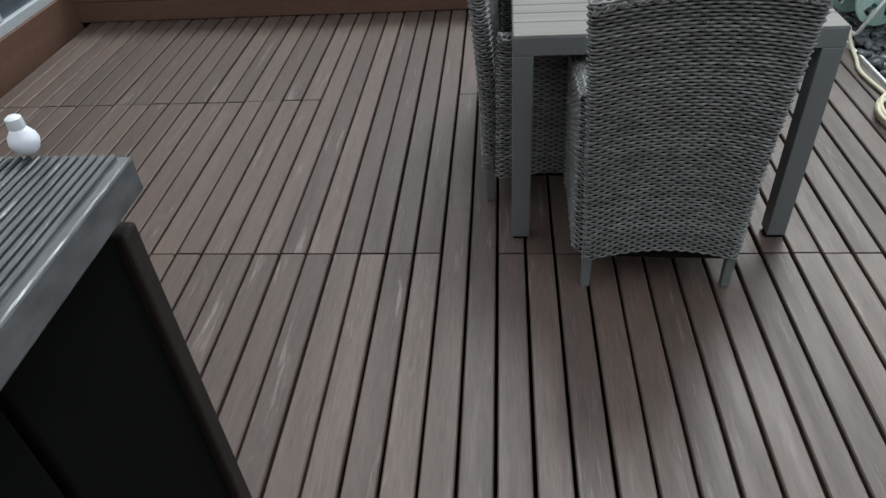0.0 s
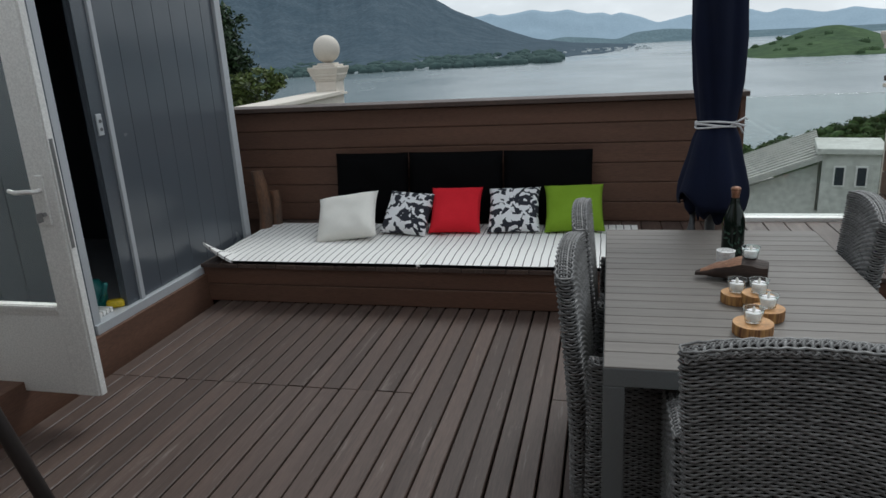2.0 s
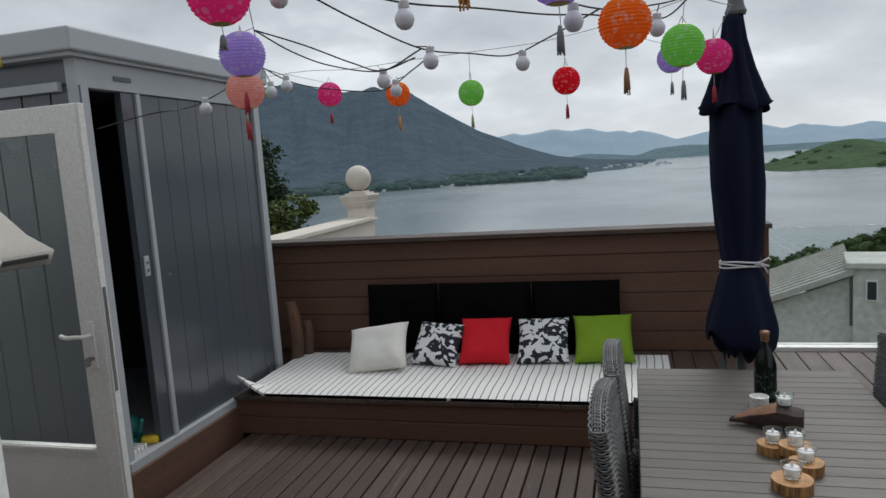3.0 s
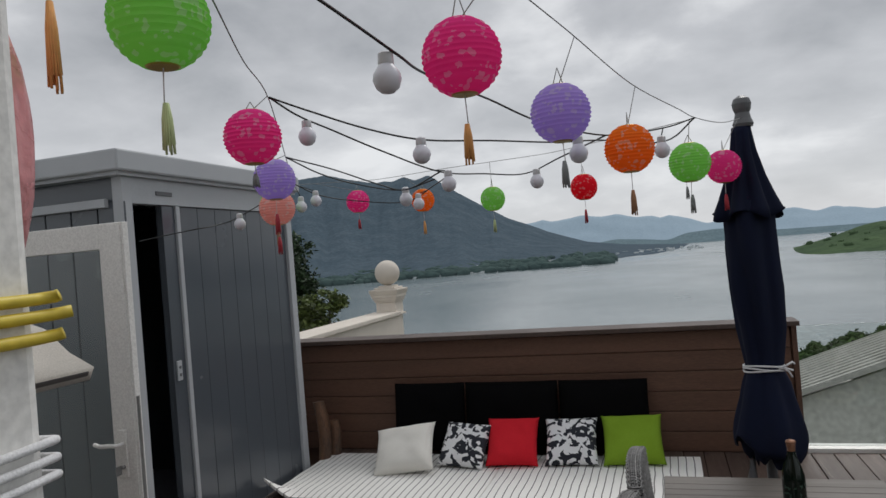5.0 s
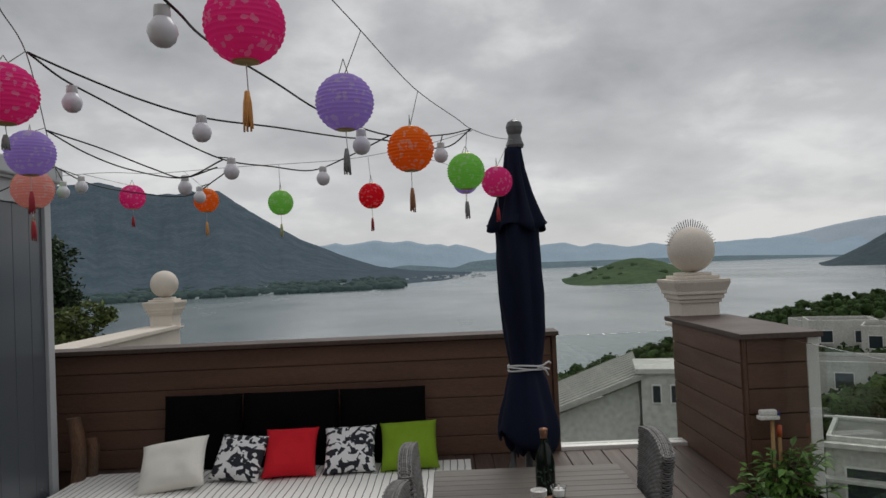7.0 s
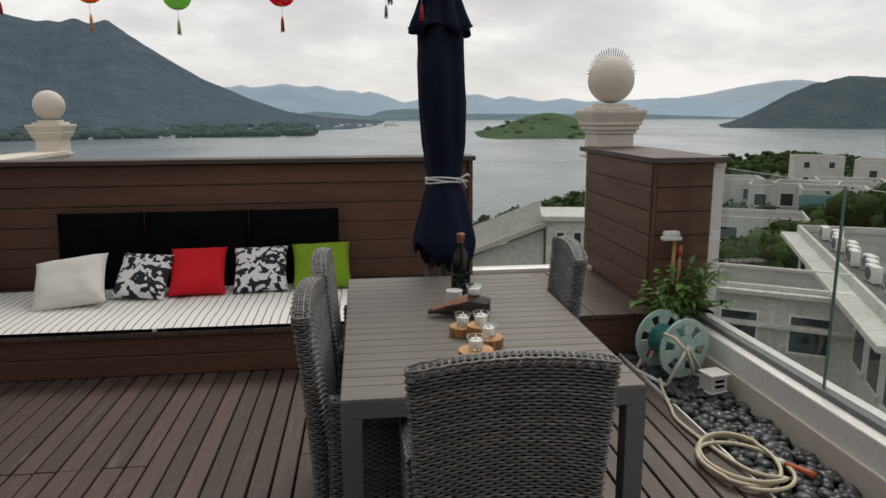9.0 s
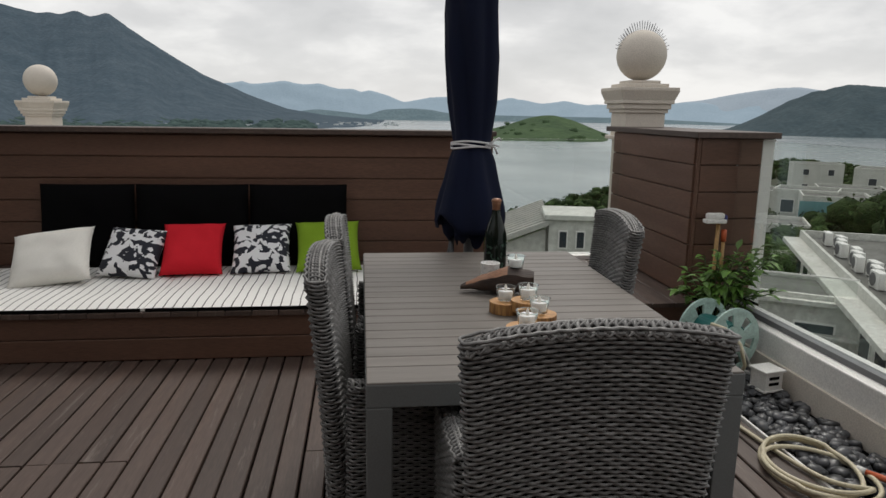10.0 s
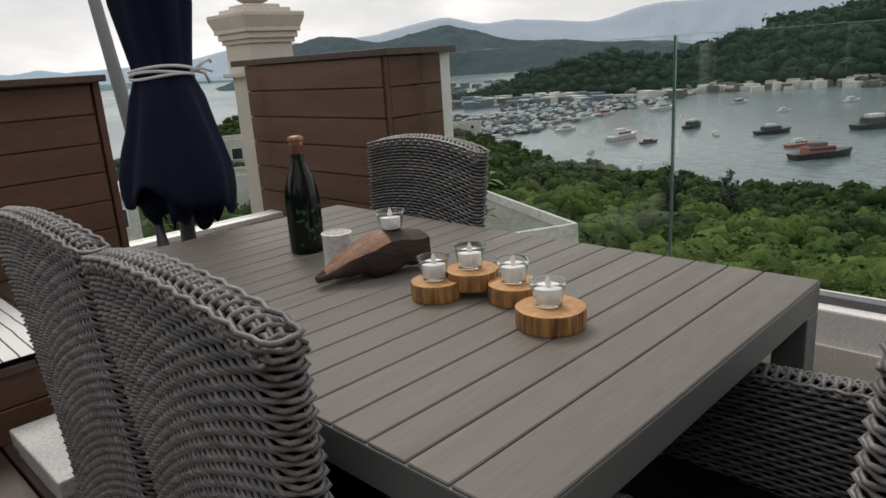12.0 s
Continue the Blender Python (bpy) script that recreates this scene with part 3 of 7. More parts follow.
# neighbouring parapet on the left, beyond the wall
nb = tagged(part("neighbour_parapet", box(-3.95, -3.6, 5.9, 10.0, -3.0, 1.02, 0.01), M_STUCCO), "cream parapet of the neighbouring roof", "parapet", kind="structure")
part("coping", box(-4.0, -3.55, 5.9, 10.0, 1.02, 1.08, 0.01), M_STUCCO, nb)

# ---- dining table ----
TX0, TX1, TY0, TY1, TZ = 0.25, 1.175, 2.10, 3.595, 0.74
table = thing("dining_table", "grey outdoor dining table with a slatted wood-look top", "table", ((TX0 + TX1) / 2, (TY0 + TY1) / 2, 0))
hx, hy = (TX1 - TX0) / 2, (TY1 - TY0) / 2
LG = 0.062
for sx in (-1, 1):
    for sy in (-1, 1):
        lx0, lx1 = sorted((sx * hx, sx * (hx - LG)))
        ly0, ly1 = sorted((sy * hy, sy * (hy - LG)))
        lg = part("leg", box(lx0, lx1, ly0, ly1, 0.012, TZ - 0.062, 0.003), M_ALU, table)
        part("foot", box(lx0 + 0.006, lx1 - 0.006, ly0 + 0.006, ly1 - 0.006, 0.0, 0.012), M_DARK, lg)
for sy in (-1, 1):
    y0, y1 = sorted((sy * hy, sy * (hy - 0.045)))
    part("apron", box(-hx, hx, y0, y1, TZ - 0.062, TZ - 0.004, 0.003), M_ALU, table)
for sx in (-1, 1):
    x0, x1 = sorted((sx * hx, sx * (hx - 0.045)))
    part("apron", box(x0, x1, -hy + 0.045, hy - 0.045, TZ - 0.062, TZ - 0.004, 0.003), M_ALU, table)
# near-black sheet that keeps the gaps between slats dark
part("under_slat_sheet", box(-hx + 0.045, hx - 0.045, -hy + 0.045, hy - 0.045, TZ - 0.03, TZ - 0.022), M_DARK, table)
END, NS = 0.104, 18
pitch = (TY1 - TY0 - 2 * END) / NS


def slat_mesh(wide):
    sm = box(-hx + 0.002, hx - 0.002, -wide / 2 + 0.0015, wide / 2 - 0.0015, TZ - 0.022, TZ, 0.0018, segments=1)
    me = bpy.data.meshes.new("slat")
    sm.to_mesh(me); sm.free()
    return me


narrow, broad = slat_mesh(pitch), slat_mesh(END)
for k in range(NS):
    part("slat", narrow, M_SLAT, table).location = (0, -hy + END + (k + 0.5) * pitch, 0.0)
for y in (-hy + END / 2, hy - END / 2):
    part("end_slat", broad, M_SLAT, table).location = (0, y, 0.0)


# ---- wicker armchairs ----
def woven(name, loop, rows, stakes, radius=0.0062, amp=0.0048, per=2):
    """Closed strands woven round upright stakes; loop(v, u) gives a place and an outward direction for u in 0..1 round and v in 0..1 up."""
    n = stakes * per
    paths = []
    for r in range(rows):
        v = (r + 0.5) / rows
        pts = []
        for k in range(n):
            p, nn = loop(v, k / n)
            s = amp * math.cos(math.pi * (k / per + r))
            pts.append((p[0] + nn[0] * s, p[1] + nn[1] * s, p[2]))
        paths.append(pts)
    return tube_mesh(name, paths, radius, 4, closed=True)


def core(name, loop, rows=8, n=40, shrink=0.006):
    verts, faces = [], []
    for r in range(rows + 1):
        for k in range(n):
            p, nn = loop(0.985 * r / rows, k / n)
            verts.append((p[0] - nn[0] * shrink, p[1] - nn[1] * shrink, p[2]))
    for r in range(rows):
        for k in range(n):
            q = (k + 1) % n
            faces.append((r * n + k, r * n + q, (r + 1) * n + q, (r + 1) * n + k))
    faces += [tuple(range(n))[::-1], tuple(range(rows * n, rows * n + n))]
    me = bpy.data.meshes.new(name)
    me.from_pydata(verts, [], faces)
    return me


def stadium(u, hw, ht):
    """A place and normal on a flat section with round ends, evenly spaced."""
    straight, arc = 2 * (hw - ht), math.pi * ht
    s = (u % 1.0) * (2 * straight + 2 * arc)
    if s < straight:
        return (-hw + ht + s, -ht), (0, -1)
    s -= straight
    if s < arc:
        a = -math.pi / 2 + s / ht
        return (hw - ht + ht * math.cos(a), ht * math.sin(a)), (math.cos(a), math.sin(a))
    s -= arc
    if s < straight:
        return (hw - ht - s, ht), (0, 1)
    s -= straight
    a = math.pi / 2 + s / ht
    return (-hw + ht + ht * math.cos(a), ht * math.sin(a)), (math.cos(a), math.sin(a))


def back_loop(v, u):
    hw = 0.232 + 0.043 * v ** 1.3
    (x, y), nn = stadium(u, hw, 0.026)
    e = x / hw
    zb = 0.115 + 0.045 * (1 - e * e)
    zt = 0.935 + 0.032 * (1 - e * e)
    lean = -0.062 * max(0, v - 0.25) ** 1.4 + 0.012 - 0.014 * (1 - e * e) * v
    return (x, y - 0.212 + lean, zb + (zt - zb) * v), nn


def side_loop(sign):
    def f(v, u):
        (y, x), (ny, nx) = stadium(u, 0.205 - 0.01 * v, 0.026)
        e = (y + 0.2) / 0.41
        zb = 0.115 + 0.03 * math.sin(math.pi * min(1, max(0, e)))
        zt = 0.655 - 0.03 * e
        return (sign * (0.232 + 0.012 * v) + x, y + 0.028, zb + (zt - zb) * v), (nx, ny)
    return f


chair = thing("wicker_armchair", "grey woven wicker armchair with a high back, tucked under the table", "chair", (0, 0, 0), group="wicker chairs round the table")
# solid black filling behind the weave, in place of shaded depth
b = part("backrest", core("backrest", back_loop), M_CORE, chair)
part("weave", woven("weave", back_loop, 84, 60, 0.0041, 0.0034), M_RATTAN, b, "grey woven resin strands")


def braid(edge, n, strands=7, width=0.052):
    """Strands plaited along an edge; edge(e) gives a place for e in 0..1 and the direction across."""
    paths = []
    for q in range(strands):
        off = (q / (strands - 1) - 0.5) * width
        pts = []
        for k in range(n + 1):
            (x, y, z), (ax, ay) = edge(k / n)
            drop = 0.016 * (2 * off / width) ** 2
            pts.append((x + ax * off, y + ay * off, z - drop + 0.0042 * math.cos(math.pi * (k + q))))
        paths.append(pts)
    for k in range(0, n, 2):
        (x, y, z), (ax, ay) = edge((k + 0.5) / n)
        (x2, y2, _), _ = edge(min(1.0, (k + 1.7) / n))
        paths.append([(x + ax * o * width + (x2 - x) * (o + 0.5), y + ay * o * width + (y2 - y) * (o + 0.5), z - 0.064 * o * o + 0.003) for o in (-0.52, -0.25, 0.0, 0.25, 0.52)])
    return tube_mesh("rim", paths, 0.0040, 5)


def back_edge(e):
    x = (2 * e - 1) * 0.268
    g = 2 * e - 1
    return (x, -0.200 - 0.062 * 0.75 ** 1.4 - 0.014 * (1 - g * g), 0.934 + 0.032 * (1 - g * g) - 0.012 * abs(g) ** 8), (0, 1)


part("rim", braid(back_edge, 58), M_RATTAN, b)
for sign in (-1, 1):
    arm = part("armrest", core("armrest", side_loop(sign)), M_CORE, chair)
    part("weave", woven("weave", side_loop(sign), 54, 46, 0.0041, 0.0034), M_RATTAN, arm, "grey woven resin strands")
    part("rim", braid(lambda e: ((sign * 0.244, -0.165 + e * 0.385, 0.658 - 0.03 * e), (1, 0)), 42), M_RATTAN, arm)
part("seat", box(-0.205, 0.205, -0.18, 0.225, 0.36, 0.44, 0.02), M_CORE, chair, "plain seat block in the near-black core colour")
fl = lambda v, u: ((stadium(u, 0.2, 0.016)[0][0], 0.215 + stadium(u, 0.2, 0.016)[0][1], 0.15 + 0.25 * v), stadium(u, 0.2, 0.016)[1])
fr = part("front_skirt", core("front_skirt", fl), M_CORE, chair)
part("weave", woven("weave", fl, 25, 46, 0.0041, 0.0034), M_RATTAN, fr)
for sx in (-1, 1):
    for y in (-0.20, 0.205):
        bm = bmesh.new()
        add_box(bm, -0.016, 0.016, -0.016, 0.016, 0, 0.20, 0.003)
        for v in bm.verts:
            if v.co.z < 0.1:
                v.co.x *= 0.8; v.co.y *= 0.8
        lg = part("leg", bm, M_ALU, chair)
        lg.location = (sx * 0.218, y, 0)
chair.matrix_basis = pose(0.70, 2.065, 0)
copy_thing(chair, pose(0.380, 2.56, 0, 0, 0, -92))
copy_thing(chair, pose(0.398, 3.145, 0, 0, 0, -90))
copy_thing(chair, pose(1.035, 3.29, 0, 0, 0, 85))

# ---- sitting cushions and mattress on the platform ----
M_STRIPE = bpy.data.materials.new("striped_mattress_cotton")
M_STRIPE.use_nodes = True
n, l = M_STRIPE.node_tree.nodes, M_STRIPE.node_tree.links
tc = n.new("ShaderNodeTexCoord"); sp = n.new("ShaderNodeSeparateXYZ")
l.new(tc.outputs["Object"], sp.inputs[0])
wob = n.new("ShaderNodeTexNoise"); wob.inputs["Scale"].default_value = 4
l.new(tc.outputs["Object"], wob.inputs["Vector"])
wa = n.new("ShaderNodeMath"); wa.operation = "MULTIPLY_ADD"; wa.inputs[1].default_value = 0.02
l.new(wob.outputs["Fac"], wa.inputs[0]); l.new(sp.outputs["X"], wa.inputs[2])
dv = n.new("ShaderNodeMath"); dv.operation = "DIVIDE"; dv.inputs[1].default_value = 0.052
l.new(wa.outputs[0], dv.inputs[0])
fr_ = n.new("ShaderNodeMath"); fr_.operation = "FRACT"; l.new(dv.outputs[0], fr_.inputs[0])
lt = n.new("ShaderNodeMath"); lt.operation = "LESS_THAN"; lt.inputs[1].default_value = 0.13; l.new(fr_.outputs[0], lt.inputs[0])
mx = n.new("ShaderNodeMix"); mx.data_type = "RGBA"
mx.inputs[6].default_value, mx.inputs[7].default_value = (0.86, 0.85, 0.82, 1), (0.14, 0.13, 0.13, 1)
l.new(lt.outputs[0], mx.inputs[0]); l.new(mx.outputs[2], n["Principled BSDF"].inputs["Base Color"])
n["Principled BSDF"].inputs["Roughness"].default_value = 0.9
nb2 = n.new("ShaderNodeTexNoise"); nb2.inputs["Scale"].default_value = 9
bp = n.new("ShaderNodeBump"); bp.inputs["Strength"].default_value = 0.5; bp.inputs["Distance"].default_value = 0.01
l.new(tc.outputs["Object"], nb2.inputs["Vector"]); l.new(nb2.outputs["Fac"], bp.inputs["Height"]); l.new(bp.outputs[0], n["Principled BSDF"].inputs["Normal"])


def pad(name, w, d, h, material, parent, seed, nx=24, ny=16, corner=0.0):
    """A thin soft pad with wavy rounded edges; corner lifts its first corner."""
    bm = bmesh.new()
    grid = {}
    for s in (0, 1):
        for i in range(nx + 1):
            for j in range(ny + 1):
                x, y = w * i / nx, d * j / ny
                e = min(i, nx - i, 1.5) / 1.5 * 0.5 + 0.5
                f = min(j, ny - j, 1.5) / 1.5 * 0.5 + 0.5
                z = h * (0.25 + 0.75 * min(e, f)) if s else 0.0
                wob_ = noise.noise((x * 3 + seed, y * 3, s)) * 0.008
                z += (0.006 * noise.noise((x * 5 + seed, y * 5, 9)) if s else 0)
                if corner:
                    c = max(0, 1 - math.hypot(x / 0.20, y / 0.16))
                    z += corner * c ** 1.3
                yy_ = y + (wob_ if j in (0, ny) else 0)
                grid[s, i, j] = bm.verts.new((x, yy_, z))
    for i in range(nx):
        for j in range(ny):
            bm.faces.new((grid[1, i, j], grid[1, i + 1, j], grid[1, i + 1, j + 1], grid[1, i, j + 1]))
            bm.faces.new((grid[0, i, j + 1], grid[0, i + 1, j + 1], grid[0, i + 1, j], grid[0, i, j]))
    for i in range(nx):
        for j, o in ((0, 1), (ny, -1)):
            q = (grid[0, i, j], grid[0, i + 1, j], grid[1, i + 1, j], grid[1, i, j])
            bm.faces.new(q[::o])
    for j in range(ny):
        for i, o in ((0, -1), (nx, 1)):
            q = (grid[0, i, j], grid[0, i, j + 1], grid[1, i, j + 1], grid[1, i, j])
            bm.faces.new(q[::o])
    return smooth(part(name, bm, material, parent), 60)


for x0, x1, seed, c in ((-2.46, -0.93, 1.0, 0.13), (-0.925, 0.47, 5.0, 0.0)):
    mt = pad("seat_mattress", x1 - x0, 1.03, 0.028, M_STRIPE, None, seed, corner=c)
    mt.location = (x0, 4.345, PLAT + 0.001)
    part("front_edge_strip", box(0.21 if c else 0.01, x1 - x0 - 0.01, -0.012, -0.004, 0.001, 0.019, 0.002), M_BLACK, mt, "dark strip along the front edge")
    tagged(mt, "thin cream mattress pad with narrow dark stripes on the platform" if c == 0 else "thin cream striped mattress pad with one curled-up corner", "mattress", group="striped mattress pads")


def pillow(name, w, h, t, material, seed, n=26, tuck=0.075):
    """A plump square cushion, upright in x-z, with pointed corners; its base at 0."""
    bm = bmesh.new()
    g = {}
    for s in (-1, 1):
        for i in range(n + 1):
            for j in range(n + 1):
                u, v = -1 + 2 * i / n, -1 + 2 * j / n
                pinch = 1 - tuck * (1 - abs(v) ** 2.5) * abs(u) ** 3
                pinch2 = 1 - tuck * (1 - abs(u) ** 2.5) * abs(v) ** 3
                x, z = u * w / 2 * pinch, v * h / 2 * pinch2
                th = t / 2 * max(0.0, (1 - u ** 4) * (1 - v ** 4)) ** 0.55
                th *= 1 + 0.14 * noise.noise((u * 2 + seed, v * 2, s * 3.0))
                edge = i in (0, n) or j in (0, n)
                if edge and s == 1:
                    g[s, i, j] = g[-1, i, j]
                else:
                    g[s, i, j] = bm.verts.new((x, s * th, z + h / 2))
    for s in (-1, 1):
        for i in range(n):
            for j in range(n):
                q = [g[s, i, j], g[s, i + 1, j], g[s, i + 1, j + 1], g[s, i, j + 1]]
                bm.faces.new(q if s < 0 else q[::-1])
    return smooth(part(name, bm, material), 80)


def cloth(name, col, second=None, s=60):
    return mat(name, col, 0.9, second=second, scale=7, fine_scale=s * 6, bump=0.4, dist=0.002, amount=0.35, spec=0.2)


M_PAT = bpy.data.materials.new("leaf_print_cotton")
M_PAT.use_nodes = True
n, l = M_PAT.node_tree.nodes, M_PAT.node_tree.links
tc = n.new("ShaderNodeTexCoord")
mp = n.new("ShaderNodeMapping"); mp.inputs["Scale"].default_value = (1, 0.3, 1)
oi = n.new("ShaderNodeObjectInfo")
l.new(tc.outputs["Object"], mp.inputs[0])
ad = n.new("ShaderNodeVectorMath"); ad.operation = "ADD"; l.new(mp.outputs[0], ad.inputs[0]); l.new(oi.outputs["Random"], ad.inputs[1])
nz = n.new("ShaderNodeTexNoise"); nz.inputs["Scale"].default_value = 12; nz.inputs["Detail"].default_value = 1
l.new(ad.outputs[0], nz.inputs["Vector"])
mxv = n.new("ShaderNodeMix"); mxv.data_type = "VECTOR"; mxv.inputs[0].default_value = 0.07
l.new(ad.outputs[0], mxv.inputs[4]); l.new(nz.outputs["Color"], mxv.inputs[5])
vo = n.new("ShaderNodeTexVoronoi"); vo.distance = "CHEBYCHEV"; vo.inputs["Scale"].default_value = 34
l.new(mxv.outputs[1], vo.inputs["Vector"])
sepc = n.new("ShaderNodeSeparateColor"); l.new(vo.outputs["Color"], sepc.inputs[0])
gt = n.new("ShaderNodeMath"); gt.operation = "GREATER_THAN"; gt.inputs[1].default_value = 0.52; l.new(sepc.outputs[0], gt.inputs[0])
mx = n.new("ShaderNodeMix"); mx.data_type = "RGBA"
mx.inputs[6].default_value, mx.inputs[7].default_value = (0.84, 0.84, 0.85, 1), (0.018, 0.020, 0.030, 1)
l.new(gt.outputs[0], mx.inputs[0]); l.new(mx.outputs[2], n["Principled BSDF"].inputs["Base Color"])
n["Principled BSDF"].inputs["Roughness"].default_value = 0.85

M_CREAM = cloth("cream_cotton", (0.86, 0.84, 0.78), (0.78, 0.76, 0.70))
M_RED = cloth("red_cotton", (0.72, 0.020, 0.035), (0.60, 0.016, 0.028))
M_GREEN = cloth("lime_green_cotton", (0.23, 0.38, 0.028), (0.18, 0.30, 0.02))
ZM = PLAT + 0.028
for x, y, w, h, t, rx, ry, rz, m_, lab in (
        (-1.60, 4.81, 0.47, 0.42, 0.15, -50, -7, 6, M_CREAM, "cream rectangular cushion leaning on a corner"),
        (-1.22, 4.97, 0.37, 0.37, 0.13, -44, 3, -7, M_PAT, "white cushion with a dark leaf print"),
        (-0.835, 5.02, 0.39, 0.39, 0.14, -42, 0, 3, M_RED, "bright red square cushion"),
        (-0.405, 5.05, 0.385, 0.385, 0.13, -44, -1, 2, M_PAT, "white cushion with a dark leaf print"),
        (0.03, 5.08, 0.43, 0.40, 0.14, -44, -1, 3, M_GREEN, "lime green square cushion")):
    p = pillow("cushion", w, h, t, m_, x * 3)
    p.matrix_basis = pose(x, y, ZM + 0.012, rx, ry, rz)
    tagged(p, lab, "cushion", group="scatter cushions on the platform")
for x0, x1 in ((-1.88, -1.275), (-1.27, -0.525), (-0.52, 0.145)):
    p = pillow("back_cushion", x1 - x0, 0.55, 0.15, M_BLACK, x0, tuck=0.015)
    p.matrix_basis = pose((x0 + x1) / 2, 5.385, ZM + 0.002, -9, 0, 0)
    tagged(p, "black padded back cushion leaning on the clad wall", "cushion", group="black back cushions")

# ---- closed parasol on its base ----
um = thing("parasol", "closed navy parasol tied with white cord, on a slab-weighted base", "parasol", (0.76, 3.86, 0))
part("pole", tube_mesh("pole", [[(0.0, 0.0, 0.02), (0.0, 0.0, 2.46)]], 0.024, 14), M_STEEL, um, "grey steel pole")
part("collar", lathe([(0.04, 0.04), (0.045, 0.05), (0.045, 0.16), (0.035, 0.18), (0.035, 0.46), (0.03, 0.47)], 20), M_STEEL, um)
verts, faces = [], []
prof = [(1.205 - (1.205 - z_) * 0.72 if z_ < 1.2 else z_, r_) for z_, r_ in [(0.66, 0.168), (0.70, 0.172), (0.75, 0.172), (0.80, 0.168), (0.88, 0.157), (0.98, 0.138), (1.10, 0.115), (1.17, 0.092), (1.205, 0.086), (1.25, 0.092), (1.40, 0.118), (1.6, 0.135), (1.8, 0.135), (1.95, 0.128), (2.03, 0.118)]]
NU = 96
for z, r in prof:
    for k in range(NU):
        a = 2 * math.pi * k / NU
        fold = 0.5 + 0.5 * math.cos(6 * a + 1.1 * math.sin(z * 4) + 1.6 * noise.noise((math.cos(a) * 1.5, math.sin(a) * 1.5, z)))
        amp = 0.16 if z < 1.15 else 0.17
        tie = math.exp(-((z - 1.205) / 0.05) ** 2)
        rr = r * (1 - amp * (1 - tie * 0.6) * fold ** 1.5 + 0.16 * noise.noise((math.cos(a) * 1.6, math.sin(a) * 1.6, z * 3.2)))
        zz = z
        if z < 0.90:
            zz += (0.045 * math.sin(2 * a + 0.6) + 0.022 * math.sin(5 * a + 2) + 0.02 * noise.noise((math.cos(a) * 3, math.sin(a) * 3, 2))) * (0.90 - z) / 0.1
        verts.append((rr * math.cos(a) - 0.012 * (z - 1.2), rr * math.sin(a), zz))
for i in range(len(prof) - 1):
    for k in range(NU):
        q = (k + 1) % NU
        faces.append((i * NU + k, i * NU + q, (i + 1) * NU + q, (i + 1) * NU + k))
me = bpy.data.meshes.new("canopy")
me.from_pydata(verts, [], faces)
me.polygons.foreach_set("use_smooth", [True] * len(me.polygons))
can = part("canopy", me, M_NAVY, um, "navy canvas folded round the pole")
sol = can.modifiers.new("thick", "SOLIDIFY"); sol.thickness = 0.004
verts, faces = [], []
prof = [(0.745, 0.105), (0.78, 0.125), (0.84, 0.135), (0.92, 0.12), (1.0, 0.10)]
for z, r in prof:
    for k in range(NU):
        a = 2 * math.pi * k / NU
        rr = r * (1 - 0.35 * (0.5 + 0.5 * math.cos(5 * a + 1)) ** 1.5 + 0.15 * noise.noise((math.cos(a) * 2, math.sin(a) * 2, z * 5)))
        verts.append((rr * math.cos(a), rr * math.sin(a), z + (0.05 * noise.noise((math.cos(a) * 2.5, math.sin(a) * 2.5, 4)) + 0.015 * math.cos(7 * a) if z < 0.8 else 0)))
for i in range(len(prof) - 1):
    for k in range(NU):
        q = (k + 1) % NU
        faces.append((i * NU + k, i * NU + q, (i + 1) * NU + q, (i + 1) * NU + k))
me = bpy.data.meshes.new("inner_folds")
me.from_pydata(verts, [], faces)
me.polygons.foreach_set("use_smooth", [True] * len(me.polygons))
inf = part("inner_folds", me, M_NAVY, um, "dark inner folds of canvas below the hem")
sol = inf.modifiers.new("thick", "SOLIDIFY"); sol.thickness = 0.004
verts, faces = [], []
prof = [(1.96, 0.175), (1.99, 0.165), (2.05, 0.138), (2.15, 0.10), (2.28, 0.065), (2.37, 0.05), (2.40, 0.046), (2.405, 0.03)]
for z, r in prof:
    for k in range(NU):
        a = 2 * math.pi * k / NU
        fold = 0.5 + 0.5 * math.cos(8 * a + 0.4)
        rr = r * (1 - 0.22 * fold ** 1.5 * (1 if z < 2.36 else 0.2))
        zz = z + (0.025 * math.cos(4 * a + 1) if z < 1.98 else 0)
        verts.append((rr * math.cos(a) - 0.012, rr * math.sin(a), zz))
for i in range(len(prof) - 1):
    for k in range(NU):
        q = (k + 1) % NU
        faces.append((i * NU + k, i * NU + q, (i + 1) * NU + q, (i + 1) * NU + k))
me = bpy.data.meshes.new("top_flap")
me.from_pydata(verts, [], faces)
me.polygons.foreach_set("use_smooth", [True] * len(me.polygons))
tf = part("top_flap", me, M_NAVY, um, "navy canvas vent flap at the top")
sol = tf.modifiers.new("thick", "SOLIDIFY"); sol.thickness = 0.004
part("finial", lathe([(0.045, 2.40), (0.05, 2.415), (0.04, 2.44), (0.034, 2.47), (0.042, 2.49), (0.046, 2.515), (0.038, 2.54), (0.015, 2.555)], 24), M_STEEL, um, "dark grey finial")
tie = []
for dz, ph in ((0, 0), (0.014, 1.0), (-0.010, 2.0)):
    tie.append([(0.092 * math.cos(a + ph), 0.092 * math.sin(a + ph), 1.203 + dz + 0.006 * math.sin(a * 2 + ph)) for a in np.linspace(0, 2 * math.pi, 40)])
kx, ky = 0.07, -0.068
